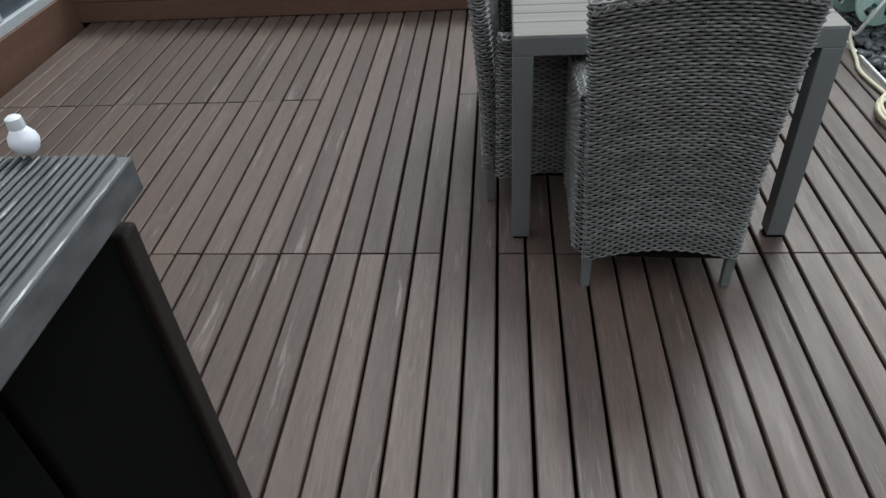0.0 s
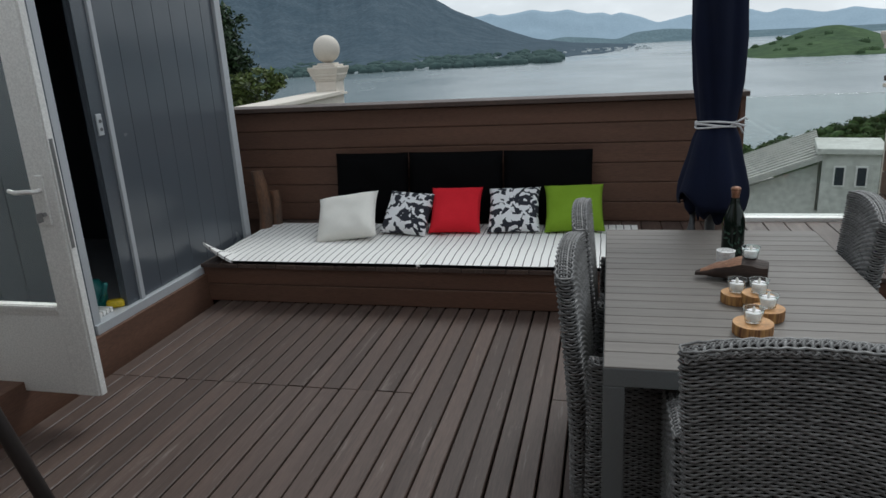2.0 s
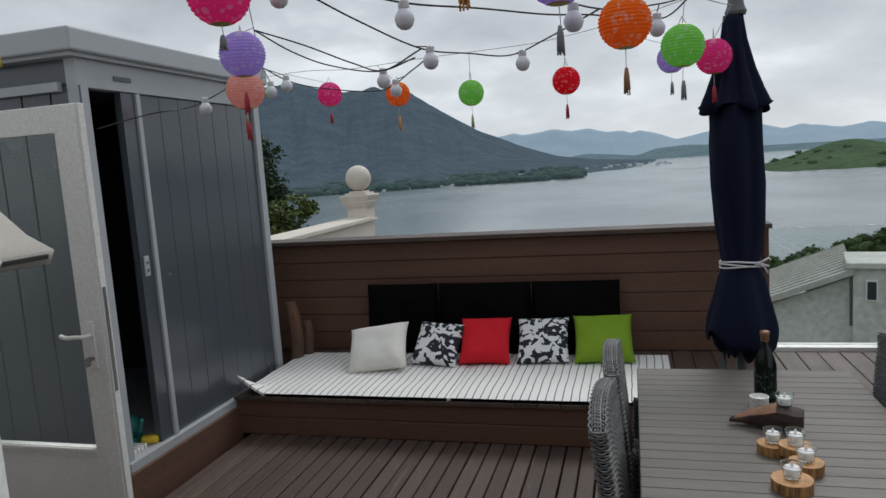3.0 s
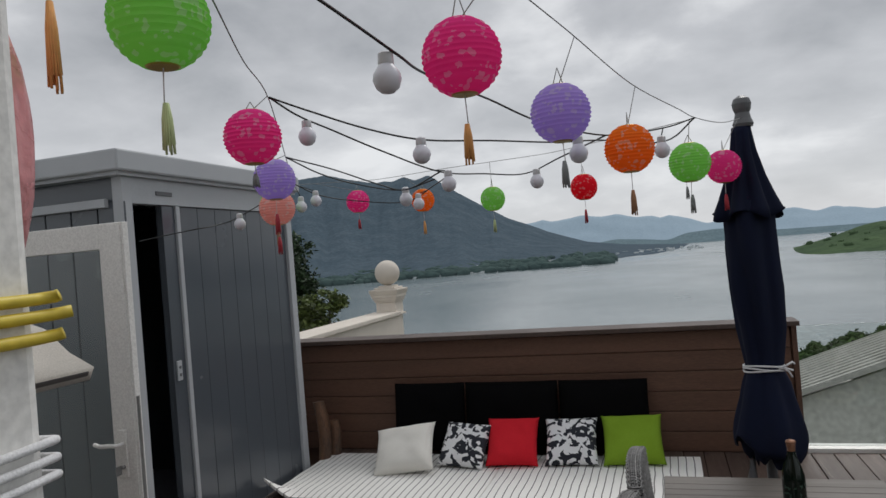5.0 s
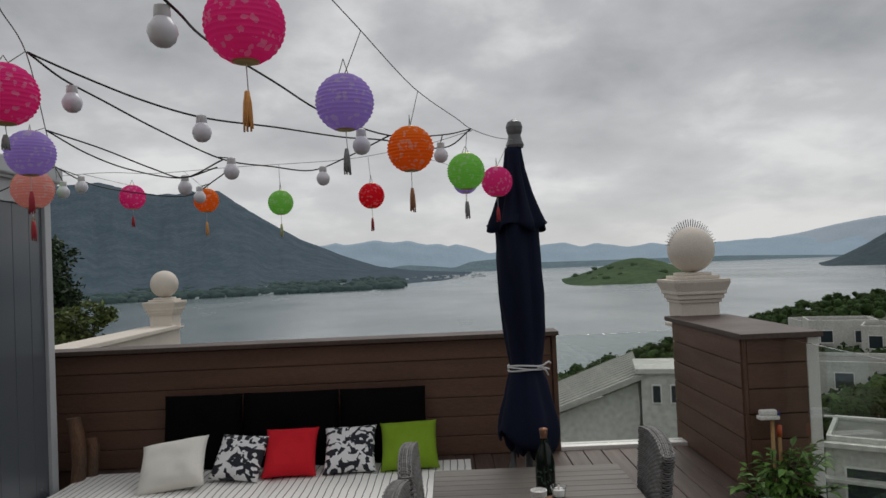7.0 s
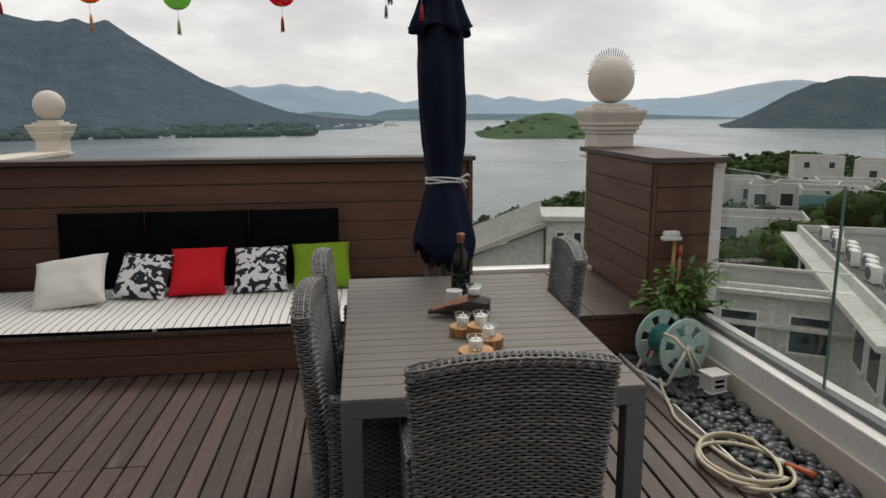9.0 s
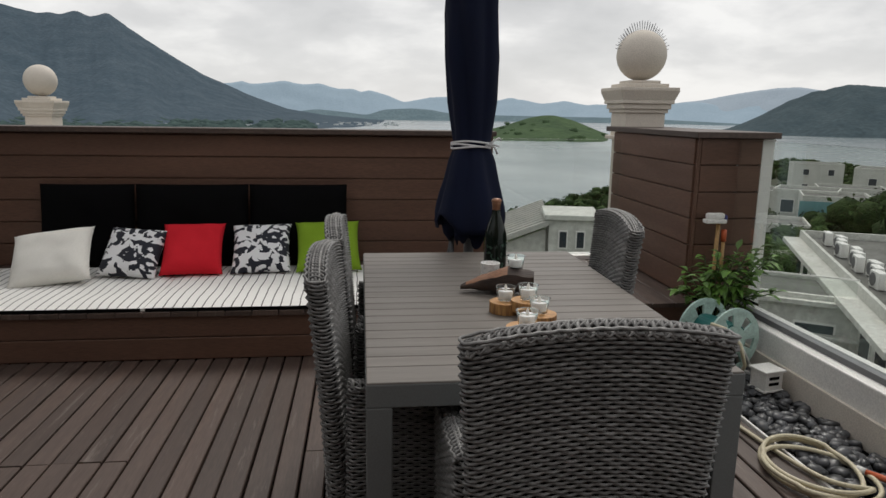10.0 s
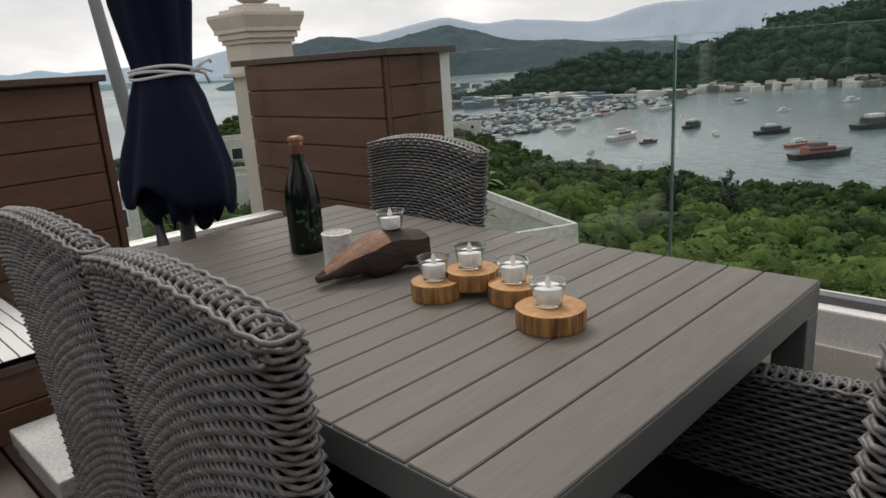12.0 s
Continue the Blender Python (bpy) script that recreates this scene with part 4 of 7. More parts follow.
tie.append([(kx, ky, 1.205), (kx + 0.025, ky - 0.012, 1.225), (kx + 0.05, ky - 0.008, 1.238), (kx + 0.06, ky, 1.228)])
tie.append([(kx, ky, 1.205), (kx + 0.03, ky - 0.012, 1.195), (kx + 0.045, ky - 0.006, 1.165)])
tie.append([(kx - 0.01, ky, 1.205), (kx + 0.02, ky - 0.02, 1.21), (kx + 0.05, ky - 0.02, 1.20)])
part("tie_cord", tube_mesh("tie_cord", tie, 0.005, 6), M_CORD, um, "white cord tied round the canvas")
part("base_frame", join_bm([tube_mesh("b", [[(-0.5, 0.1, 0.02), (0.5, 0.1, 0.02)], [(0, -0.22, 0.02), (0, 0.42, 0.02)]], 0.022, 8)]), M_STEEL, um)
# leaning mast of a second, tilted prop beside the canopy
part("mast", tube_mesh("mast", [[(-0.10, -0.03, 0.02), (-0.094, -0.022, 0.66), (-0.07, 0.06, 0.80), (0.24, 1.18, 2.0), (0.27, 1.28, 2.10)]], 0.023, 12), M_STEEL, um, "grey steel mast leaning away")
for x0, y0 in ((0.215, 3.755), (0.80, 3.78)):
    sl = part("weight_slab", box(0, 0.48, 0, 0.48, 0.042, 0.100, 0.006), M_MARBLE)
    sl.location = (x0, y0, 0)
    tagged(sl, "pale stone slab weighing down the parasol base", "slab", group="parasol base slabs")
    part("lower_slab", box(0.01, 0.47, 0.012, 0.47, 0.0, 0.040, 0.004), M_MARBLE, sl)

# ---- things on the table ----
M_BOTTLE = mat("dark_green_bottle_glass", (0.004, 0.009, 0.006), 0.14, amount=0.2, bump=0.0, spec=0.35)
M_FOIL = mat("copper_foil", (0.30, 0.15, 0.09), 0.35, metal=0.6, scale=30, fine_scale=200, bump=0.3, amount=0.5)
M_PRINT = mat("silver_green_print", (0.05, 0.095, 0.07), 0.4, metal=0.3, amount=0.4)
M_BARK = mat("dark_driftwood", (0.050, 0.030, 0.022), 0.7, second=(0.028, 0.018, 0.015), scale=12, fine_scale=60, stretch=(0.5, 3, 3), bump=0.7, dist=0.004, amount=0.9)
M_CUT = mat("red_heartwood", (0.30, 0.145, 0.075), 0.6, second=(0.17, 0.075, 0.04), scale=14, fine_scale=70, stretch=(0.4, 5, 5), bump=0.4, dist=0.002, amount=0.9)
M_PINE = mat("sawn_pine_slice", (0.55, 0.30, 0.12), 0.6, second=(0.36, 0.17, 0.06), scale=9, fine_scale=70, bump=0.35, dist=0.002, amount=0.8)
M_PINEBARK = mat("pine_bark_edge", (0.50, 0.27, 0.09), 0.75, second=(0.16, 0.07, 0.03), scale=60, fine_scale=150, stretch=(1, 1, 0.12), bump=0.6, dist=0.003, amount=1.0)
M_WAX = mat("white_tealight", (0.88, 0.85, 0.86), 0.5, amount=0.2, bump=0.05)
M_FLAME = mat("led_flame_tip", (0.85, 0.82, 0.75), 0.4, amount=0.1, bump=0)
M_FROST = mat("white_patterned_jar", (0.86, 0.85, 0.83), 0.5, second=(0.72, 0.71, 0.69), scale=55, fine_scale=120, bump=0.3, amount=0.6)

bt = thing("wine_bottle", "dark green sparkling wine bottle with copper foil and printed leaves", "bottle", (0.757, 3.18, TZ))
smooth(part("glass_body", lathe([(0.0, 0.004), (0.038, 0.0), (0.043, 0.006), (0.0435, 0.02), (0.0435, 0.135), (0.041, 0.16), (0.032, 0.19), (0.022, 0.215), (0.0165, 0.235), (0.0145, 0.26), (0.0145, 0.275)], 36), M_BOTTLE, bt), 60)
smooth(part("neck_foil", lathe([(0.0152, 0.218), (0.0158, 0.222), (0.0152, 0.262), (0.0172, 0.266), (0.0172, 0.274), (0.0160, 0.278)], 28), M_FOIL, bt, "torn copper foil"), 50)
smooth(part("stopper", lathe([(0.014, 0.277), (0.019, 0.279), (0.020, 0.286), (0.016, 0.291), (0.010, 0.293)], 24), M_FOIL, bt), 50)
rng = random.Random(3)
bm = bmesh.new()
for i in range(34):
    a = rng.uniform(-2.6, -0.4)
    z = rng.uniform(0.025, 0.125)
    c = Vector((0.0440 * math.cos(a), 0.0440 * math.sin(a), z))
    t_ = Vector((-math.sin(a), math.cos(a), 0))
    u_ = Vector((0, 0, 1))
    q = rng.uniform(0, 3.14)
    d1, d2 = t_ * math.cos(q) + u_ * math.sin(q), -t_ * math.sin(q) + u_ * math.cos(q)
    L, W = rng.uniform(0.006, 0.011), rng.uniform(0.0025, 0.004)
    bm.faces.new([bm.verts.new(c + v) for v in (d1 * L, d2 * W, -d1 * L, -d2 * W)])
part("leaf_print", bm, M_PRINT, bt, "silver-green leaf print")["kind"] = "stuff"


def tealight(parent, x, y, z):
    g = part("glass_cup", lathe([(0.020, 0.0), (0.024, 0.003), (0.031, 0.044), (0.0328, 0.046), (0.0308, 0.046), (0.0228, 0.006)], 28), M_GLASS, parent, "clear glass tealight cup")
    g.location = (x, y, z)
    g.visible_shadow = False
    smooth(g, 40)
    c = part("candle", lathe([(0.0195, 0.007), (0.0205, 0.008), (0.0225, 0.034), (0.020, 0.036), (0.006, 0.037)], 24), M_WAX, g, "white tealight candle")
    smooth(part("flame_tip", lathe([(0.004, 0.036), (0.0055, 0.040), (0.004, 0.046), (0.001, 0.052)], 12), M_FLAME, g), 60)
    smooth(c, 40)


# driftwood holder: a wedge of dark wood split to red heartwood
dw = thing("driftwood_holder", "dark driftwood candle holder split to red heartwood", "candle holder", pose(0.705, 2.87, TZ, 0, 0, -14))
bm = bmesh.new()
rows_ = []
for i in range(15):
    s = i / 14
    x = -0.125 + 0.25 * s
    w = 0.012 + 0.040 * min(1, s * 2.0) * (1 - 0.15 * max(0, s - 0.8) * 5)
    h0 = 0.022 * max(0, 1 - s * 1.6) * 0 + (0.0 if 0.45 < s < 0.75 else 0.012)
    h1 = 0.026 + 0.070 * min(1, s / 0.62) - 0.012 * max(0, s - 0.7) * 3
    ring = []
    for k in range(12):
        a = 2 * math.pi * k / 12
        ca, sa = math.cos(a), math.sin(a)
        yy_ = w * math.copysign(abs(ca) ** 0.7, ca) * (1 + 0.18 * noise.noise((x * 20, k * 0.8, 2)))
        zz_ = (h0 + h1) / 2 + (h1 - h0) / 2 * math.copysign(abs(sa) ** 0.7, sa) + 0.006 * noise.noise((x * 26, k * 0.9, 7))
        ring.append(bm.verts.new((x, yy_ + 0.012 * math.sin(s * 4), max(0.001, zz_))))
    rows_.append(ring)
for a_, b_ in zip(rows_, rows_[1:]):
    for k in range(12):
        f = bm.faces.new((a_[k], a_[(k + 1) % 12], b_[(k + 1) % 12], b_[k]))
        if k in (2, 3, 4) and a_ in rows_[1:9]:
            f.material_index = 1
bm.faces.new(rows_[0]); bm.faces.new(rows_[-1][::-1])
bmesh.ops.recalc_face_normals(bm, faces=bm.faces)
ob = part("wood", bm, M_BARK, dw)
ob.data.materials.append(M_CUT)
smooth(ob, 35)
tealight(dw, 0.062, 0.008, 0.090)
jar = thing("candle_jar", "small white patterned candle jar", "candle", (0.700, 2.975, TZ))
smooth(part("jar", lathe([(0.030, 0), (0.033, 0.003), (0.033, 0.082), (0.035, 0.087), (0.032, 0.088), (0.029, 0.075)], 30), M_FROST, jar), 40)

# four overlapping pine slices with tealights
ch = thing("pine_slice_candleholder", "row of four overlapping pine slices holding glass tealights", "candle holder", (0, 0, TZ))
for i, (x, y, z, r) in enumerate(((0.690, 2.652, 0, 0.050), (0.752, 2.612, 0.014, 0.052), (0.762, 2.512, 0, 0.052), (0.695, 2.384, 0, 0.060))):
    bm = bmesh.new()
    n_ = 40
    rings = []
    for z_, f_ in ((0.0, 0.985), (0.004, 1.0), (0.030, 1.0), (0.034, 0.985)):
        rings.append([bm.verts.new((r * f_ * (1 + 0.035 * noise.noise((math.cos(2 * math.pi * k / n_) * 1.5 + i * 7, math.sin(2 * math.pi * k / n_) * 1.5, i))) * math.cos(2 * math.pi * k / n_),
                                    r * f_ * (1 + 0.035 * noise.noise((math.cos(2 * math.pi * k / n_) * 1.5 + i * 7, math.sin(2 * math.pi * k / n_) * 1.5, i))) * math.sin(2 * math.pi * k / n_), z_)) for k in range(n_)])
    for a_, b_ in zip(rings, rings[1:]):
        for k in range(n_):
            f = bm.faces.new((a_[k], a_[(k + 1) % n_], b_[(k + 1) % n_], b_[k]))
            f.material_index = 1
    bm.faces.new(rings[0][::-1]); bm.faces.new(rings[-1])
    sl = part("pine_slice", bm, M_PINE, ch)
    sl.data.materials.append(M_PINEBARK)
    sl.location = (x, y, z + 0.001)
    tealight(sl, 0, 0.004, 0.0345)

# ---- log and stored things by the shed ----
M_LOG = mat("bark_and_orange_wood", (0.17, 0.085, 0.045), 0.8, second=(0.08, 0.052, 0.038), scale=9, fine_scale=60, stretch=(2, 2, 0.5), bump=0.8, dist=0.006, amount=1.0)
for x, y, h_, r_, lean_ in ((-2.44, 5.22, 0.48, 0.050, -4), (-2.39, 5.32, 0.30, 0.042, -4)):
    bm = lathe([(r_ * 1.1, 0), (r_ * 1.05, 0.02), (r_, h_ * 0.3), (r_ * 0.95, h_ * 0.6), (r_ * 1.02, h_ * 0.8), (r_ * 0.9, h_)], 18)
    for v in bm.verts:
        k = 1 + 0.22 * noise.noise((v.co.x * 30, v.co.y * 30, v.co.z * 8))
        v.co.x *= k; v.co.y *= k
        v.co.x += 0.02 * math.sin(v.co.z * 7)
    lg = smooth(part("log", bm, M_LOG), 50)
    lg.matrix_basis = pose(x, y, PLAT + 0.004, lean_, -3, 20)
    tagged(lg, "rough driftwood log standing on the platform", "log", group="logs by the wall")
M_TEAL = mat("teal_plastic", (0.02, 0.16, 0.15), 0.4, amount=0.3)
M_YEL = mat("yellow_plastic", (0.75, 0.55, 0.03), 0.4, second=(0.62, 0.43, 0.02), amount=0.4, scale=9)
wc = thing("watering_can", "teal plastic watering can on the shed floor", "watering can", (-2.72, 3.55, SZ0))
smooth(part("body", lathe([(0.07, 0), (0.08, 0.01), (0.075, 0.11), (0.05, 0.16), (0.03, 0.17)], 24), M_TEAL, wc), 50)
part("spout", tube_mesh("spout", [[(0.06, -0.02, 0.04), (0.11, -0.04, 0.10), (0.15, -0.06, 0.17)]], 0.014, 10), M_TEAL, wc)
part("handle", tube_mesh("handle", [[(-0.06, 0.02, 0.05), (-0.11, 0.04, 0.11), (-0.09, 0.03, 0.17), (-0.03, 0.01, 0.165)]], 0.010, 8), M_TEAL, wc)
yb = thing("yellow_sponge", "yellow scrubbing sponge lying on the shed sill", "sponge", pose(-2.585, 3.56, SZ0, 0, 0, 30))
smooth(part("foam", box(-0.05, 0.05, -0.03, 0.03, 0.0, 0.045, 0.014, segments=3), M_YEL, yb), 60)
wb = thing("white_grating", "stack of white slatted plastic trays in the shed", "tray", (-2.64, 3.42, SZ0))
for k in range(5):
    part("slat", box(-0.09, 0.09, -0.07 + k * 0.03, -0.05 + k * 0.03, 0.0, 0.03, 0.003), M_WHITE, wb)

# ---- gravel bed and garden things by the glass parapet ----
tagged(part("edging", box(1.958, 1.970, -2.9, 4.33, -0.03, 0.010, 0.002), M_WHITE), "thin white edging strip beside the gravel", "edging", kind="structure")
M_PEB = mat("dark_river_pebbles", (0.085, 0.088, 0.095), 0.4, second=(0.035, 0.036, 0.040), scale=20, fine_scale=120, bump=0.15, dist=0.002, amount=0.7, vary=0.6, island=True)
rng = random.Random(11)
ico = bmesh.new()
bmesh.ops.create_icosphere(ico, subdivisions=2, radius=1)
iv = np.array([v.co[:] for v in ico.verts]); ifc = [[v.index for v in f.verts] for f in ico.faces]
ico.free()
ico1 = bmesh.new()
bmesh.ops.create_icosphere(ico1, subdivisions=1, radius=1)
iv1 = np.array([v.co[:] for v in ico1.verts]); ifc1 = [[v.index for v in f.verts] for f in ico1.faces]
ico1.free()


def blobs(name, specs, low=False):
    """Many rounded lumps in one mesh; specs are (place, sizes, turn, roughness, seed)."""
    V, F = (iv1, ifc1) if low else (iv, ifc)
    verts, faces = [], []
    for c, s, rot, rough, seed in specs:
        base = len(verts)
        q = np.array(Euler(rot).to_matrix())
        k = np.array([1 + rough * noise.noise((v[0] * 1.4 + seed, v[1] * 1.4, v[2] * 1.4)) + rough * 0.5 * noise.noise((v[0] * 3.5, v[1] * 3.5 + seed, v[2] * 3.5)) for v in V])
        p = (V * k[:, None] * np.array(s)) @ q.T + np.array(c)
        verts.extend(map(tuple, p))
        faces.extend([tuple(base + i for i in f) for f in F])
    me = bpy.data.meshes.new(name)
    me.from_pydata(verts, [], faces)
    me.polygons.foreach_set("use_smooth", [True] * len(me.polygons))
    return me


specs = []
for i in range(1500):
    y = rng.uniform(0.4, 4.3)
    x = rng.uniform(1.985, 2.345)
    s = rng.uniform(0.013, 0.034)
    specs.append(((x, y, rng.uniform(-0.02, 0.006)), (s * rng.uniform(0.9, 1.5), s, s * 0.6), (rng.uniform(-0.4, 0.4), rng.uniform(-0.4, 0.4), rng.uniform(0, 6)), 0.18, i))
tagged(part("gravel", blobs("gravel", specs), M_PEB), "bed of dark river pebbles along the parapet", "pebbles", kind="stuff")

M_HOSE = mat("cream_garden_hose", (0.62, 0.56, 0.40), 0.45, second=(0.52, 0.46, 0.32), scale=12, fine_scale=120, bump=0.1, amount=0.4)
M_ORANGE = mat("orange_plastic", (0.62, 0.13, 0.05), 0.4, amount=0.3)
hose = thing("garden_hose", "cream garden hose coiled on the pebbles with an orange nozzle", "hose", (1.965, 2.86, 0.0))
pts = []
for k in range(110):
    a = 2 * math.pi * k / 40 + 0.6
    r = 0.165 + 0.02 * math.sin(a * 0.37) + (0.014 if k > 60 else 0)
    pts.append((r * 1.02 * math.cos(a) + 0.02 * math.sin(a * 0.5), r * 1.25 * math.sin(a) + 0.03 * math.cos(a * 0.43), 0.022 + 0.008 * math.sin(a * 1.5) + 0.010 * (k // 40)))
x, y, z = pts[-1]
tail = [(x - 0.10, y + 0.16, 0.02), (-0.075, 0.42, 0.013), (-0.04, 0.62, 0.014), (0.0, 0.80, 0.02), (0.03, 0.92, 0.06), (0.05, 1.0, 0.16)]
sm_ = []
ctl = [pts[-2], pts[-1]] + tail
for i in range(1, len(ctl) - 2):
    p0, p1, p2, p3 = (np.array(ctl[j]) for j in (i - 1, i, i + 1, i + 2))
    for s in np.linspace(0, 1, 8, endpoint=False):
        sm_.append(tuple(0.5 * ((2 * p1) + (-p0 + p2) * s + (2 * p0 - 5 * p1 + 4 * p2 - p3) * s ** 2 + (-p0 + 3 * p1 - 3 * p2 + p3) * s ** 3)))
part("hose", tube_mesh("hose", [pts + sm_], 0.0095, 8), M_HOSE, hose)
nz_ = part("nozzle", tube_mesh("nozzle", [[(0.18, -0.05, 0.03), (0.22, -0.13, 0.035), (0.235, -0.17, 0.035)]], [np.array([0.011, 0.013, 0.016])], 10), M_ORANGE, hose, "orange hose nozzle")
part("connector", tube_mesh("connector", [[(0.165, -0.02, 0.03), (0.18, -0.05, 0.03)]], 0.014, 10), M_WHITE, hose)

M_MINT = mat("faded_mint_plastic", (0.46, 0.62, 0.56), 0.5, second=(0.36, 0.52, 0.49), scale=8, fine_scale=90, bump=0.05, amount=0.5)
reel = thing("hose_reel", "faded mint plastic hose reel on the pebbles", "hose reel", pose(2.12, 3.92, 0.212, 0, 0, -74))
reel.scale = (1.06, 1.06, 1.06)


def reel_piece(x, r0, r1, a0=0.0, a1=2 * math.pi, n_=40):
    """A flat ring or ring sector, 12 mm thick, standing across the reel's axle."""
    bm = bmesh.new()
    prev = None
    for k in range(n_ + 1):
        a = a0 + (a1 - a0) * k / n_
        q = [bm.verts.new((xx, r * math.cos(a), r * math.sin(a))) for xx in (x - 0.006, x + 0.006) for r in (r0, r1)]
        if prev:
            p = prev
            bm.faces.new((p[0], q[0], q[1], p[1])); bm.faces.new((p[3], q[3], q[2], p[2]))
            bm.faces.new((p[1], q[1], q[3], p[3])); bm.faces.new((p[2], q[2], q[0], p[0]))
        else:
            bm.faces.new((q[0], q[1], q[3], q[2]))
        prev = q
    bm.faces.new((prev[0], prev[2], prev[3], prev[1]))
    bmesh.ops.recalc_face_normals(bm, faces=bm.faces)
    return bm


for x in (-0.10, 0.10):
    fl_ = part("flange", reel_piece(x, 0.135, 0.165), M_MINT, reel)
    part("hub", reel_piece(x, 0.012, 0.075), M_MINT, fl_)
    for k in range(6):
        part("spoke", reel_piece(x, 0.07, 0.14, k * math.pi / 3, k * math.pi / 3 + 0.62, 6), M_MINT, fl_)
part("drum", lathe([(0.085, -0.10), (0.085, 0.10)], 28, m=pose(0, 0, 0, 0, 90, 0)), M_TEAL, reel, "teal hose drum")
part("frame", tube_mesh("frame", [[(-0.13, -0.13, -0.185), (-0.13, 0, 0.02), (-0.13, 0.13, -0.185)], [(0.13, -0.13, -0.185), (0.13, 0, 0.02), (0.13, 0.13, -0.185)], [(-0.13, -0.13, -0.185), (0.13, -0.13, -0.185)], [(-0.13, 0.13, -0.185), (0.13, 0.13, -0.185)]], 0.011, 8), M_WHITE, reel)
part("axle", tube_mesh("axle", [[(-0.16, 0, 0), (0.14, 0, 0)]], 0.012, 8), M_WHITE, reel)
part("crank", tube_mesh("crank", [[(-0.15, 0, 0), (-0.16, 0.02, -0.06), (-0.165, 0.03, -0.08)]], 0.012, 8), M_STEEL, reel)
part("crank_handle", lathe([(0.016, 0), (0.020, 0.02), (0.020, 0.09), (0.014, 0.11)], 16, m=pose(-0.165, 0.03, -0.06, 0, 200, 0)), M_ORANGE, reel, "orange crank handle")
part("hose_loop", tube_mesh("hose_loop", [[(0.02, -0.08, 0.03), (0.10, -0.14, 0.10), (0.20, -0.16, 0.11), (0.27, -0.13, 0.05), (0.28, -0.1, -0.05), (0.22, -0.06, -0.12)]], 0.009, 8), M_HOSE, reel)

mb = thing("white_box", "small white slotted plastic box on the pebbles", "box", pose(2.255, 3.66, 0.012, 0, 0, 12))
part("body", box(-0.055, 0.055, -0.05, 0.05, 0, 0.10, 0.003), M_WHITE, mb)
part("lid", box(-0.065, 0.065, -0.06, 0.06, 0.10, 0.112, 0.003), M_WHITE, mb)
part("base", box(-0.062, 0.062, -0.057, 0.057, 0.0, 0.010, 0.003), M_WHITE, mb)
for z in (0.035, 0.065):
    part("slot", box(-0.03, 0.03, -0.0525, -0.049, z, z + 0.015), M_DARK, mb)

M_BRISTLE = mat("blue_bristle", (0.05, 0.06, 0.22), 0.7, amount=0.3)
M_STICK = mat("varnished_stick", (0.50, 0.30, 0.12), 0.5, amount=0.5, scale=8)
br = thing("upturned_brush", "long-handled brush standing head up against the clad box", "brush", (2.30, 4.35, 0.0))
part("handle", tube_mesh("handle", [[(0.0, 0.0, 0.0), (0.02, 0.03, 0.74)]], 0.012, 10), M_STICK, br)
hd = part("head", box(-0.07, 0.055, -0.005, 0.05, 0.74, 0.765, 0.006), M_WHITE, br, "white brush head")
part("bristles", box(-0.06, 0.045, 0.002, 0.045, 0.765, 0.80, 0.010), M_WHITE, hd)
part("blue_bristles", box(0.045, 0.062, 0.002, 0.043, 0.755, 0.79, 0.008), M_BRISTLE, hd)
br2 = thing("short_stick", "varnished stick with an orange grip beside the brush", "stick", (2.355, 4.36, 0.0))
part("shaft", tube_mesh("shaft", [[(0.0, 0.0, 0.0), (0.005, 0.02, 0.64)]], 0.011, 10), M_STICK, br2)
part("grip", tube_mesh("grip", [[(0.005, 0.02, 0.63), (0.006, 0.022, 0.70)]], 0.016, 10), M_ORANGE, br2)

M_POT = mat("white_glazed_pot", (0.62, 0.66, 0.66), 0.3, amount=0.3)
M_LEAF = mat("fresh_green_leaf", (0.135, 0.27, 0.045), 0.5, second=(0.075, 0.165, 0.03), scale=20, fine_scale=90, amount=0.8, vary=0.45, island=True, bump=0.1)
M_STEM = mat("green_stem", (0.05, 0.08, 0.025), 0.6, amount=0.4)
pp = thing("potted_plant", "leafy green plant in a pale pot beside the hose reel", "plant", (2.225, 4.17, 0.0))
smooth(part("pot", lathe([(0.075, 0), (0.08, 0.005), (0.105, 0.17), (0.115, 0.175), (0.115, 0.20), (0.10, 0.20), (0.095, 0.17)], 28), M_POT, pp), 40)
rng = random.Random(21)
stems, bm = [], bmesh.new()


def leaf(bm, c, d, up, L, W):
    s_ = d.cross(up).normalized()
    n_ = s_.cross(d).normalized()
    prof_ = ((0, 0.0, 0), (0.25, 0.8, 0.04), (0.5, 1.0, 0.03), (0.75, 0.6, -0.04), (1.0, 0.0, -0.14))
    rows = []
    for s, w, z in prof_:
        p = c + d * (L * s) + n_ * (L * z)
        rows.append((bm.verts.new(p - s_ * W * w + n_ * W * 0.35 * w), bm.verts.new(p), bm.verts.new(p + s_ * W * w + n_ * W * 0.35 * w)) if w else (bm.verts.new(p),))
    for a_, b_ in zip(rows, rows[1:]):
        if len(a_) == 1:
            bm.faces.new((a_[0], b_[1], b_[0])); bm.faces.new((a_[0], b_[2], b_[1]))
        elif len(b_) == 1:
            bm.faces.new((a_[0], a_[1], b_[0])); bm.faces.new((a_[1], a_[2], b_[0]))
        else:
            bm.faces.new((a_[0], a_[1], b_[1], b_[0])); bm.faces.new((a_[1], a_[2], b_[2], b_[1]))


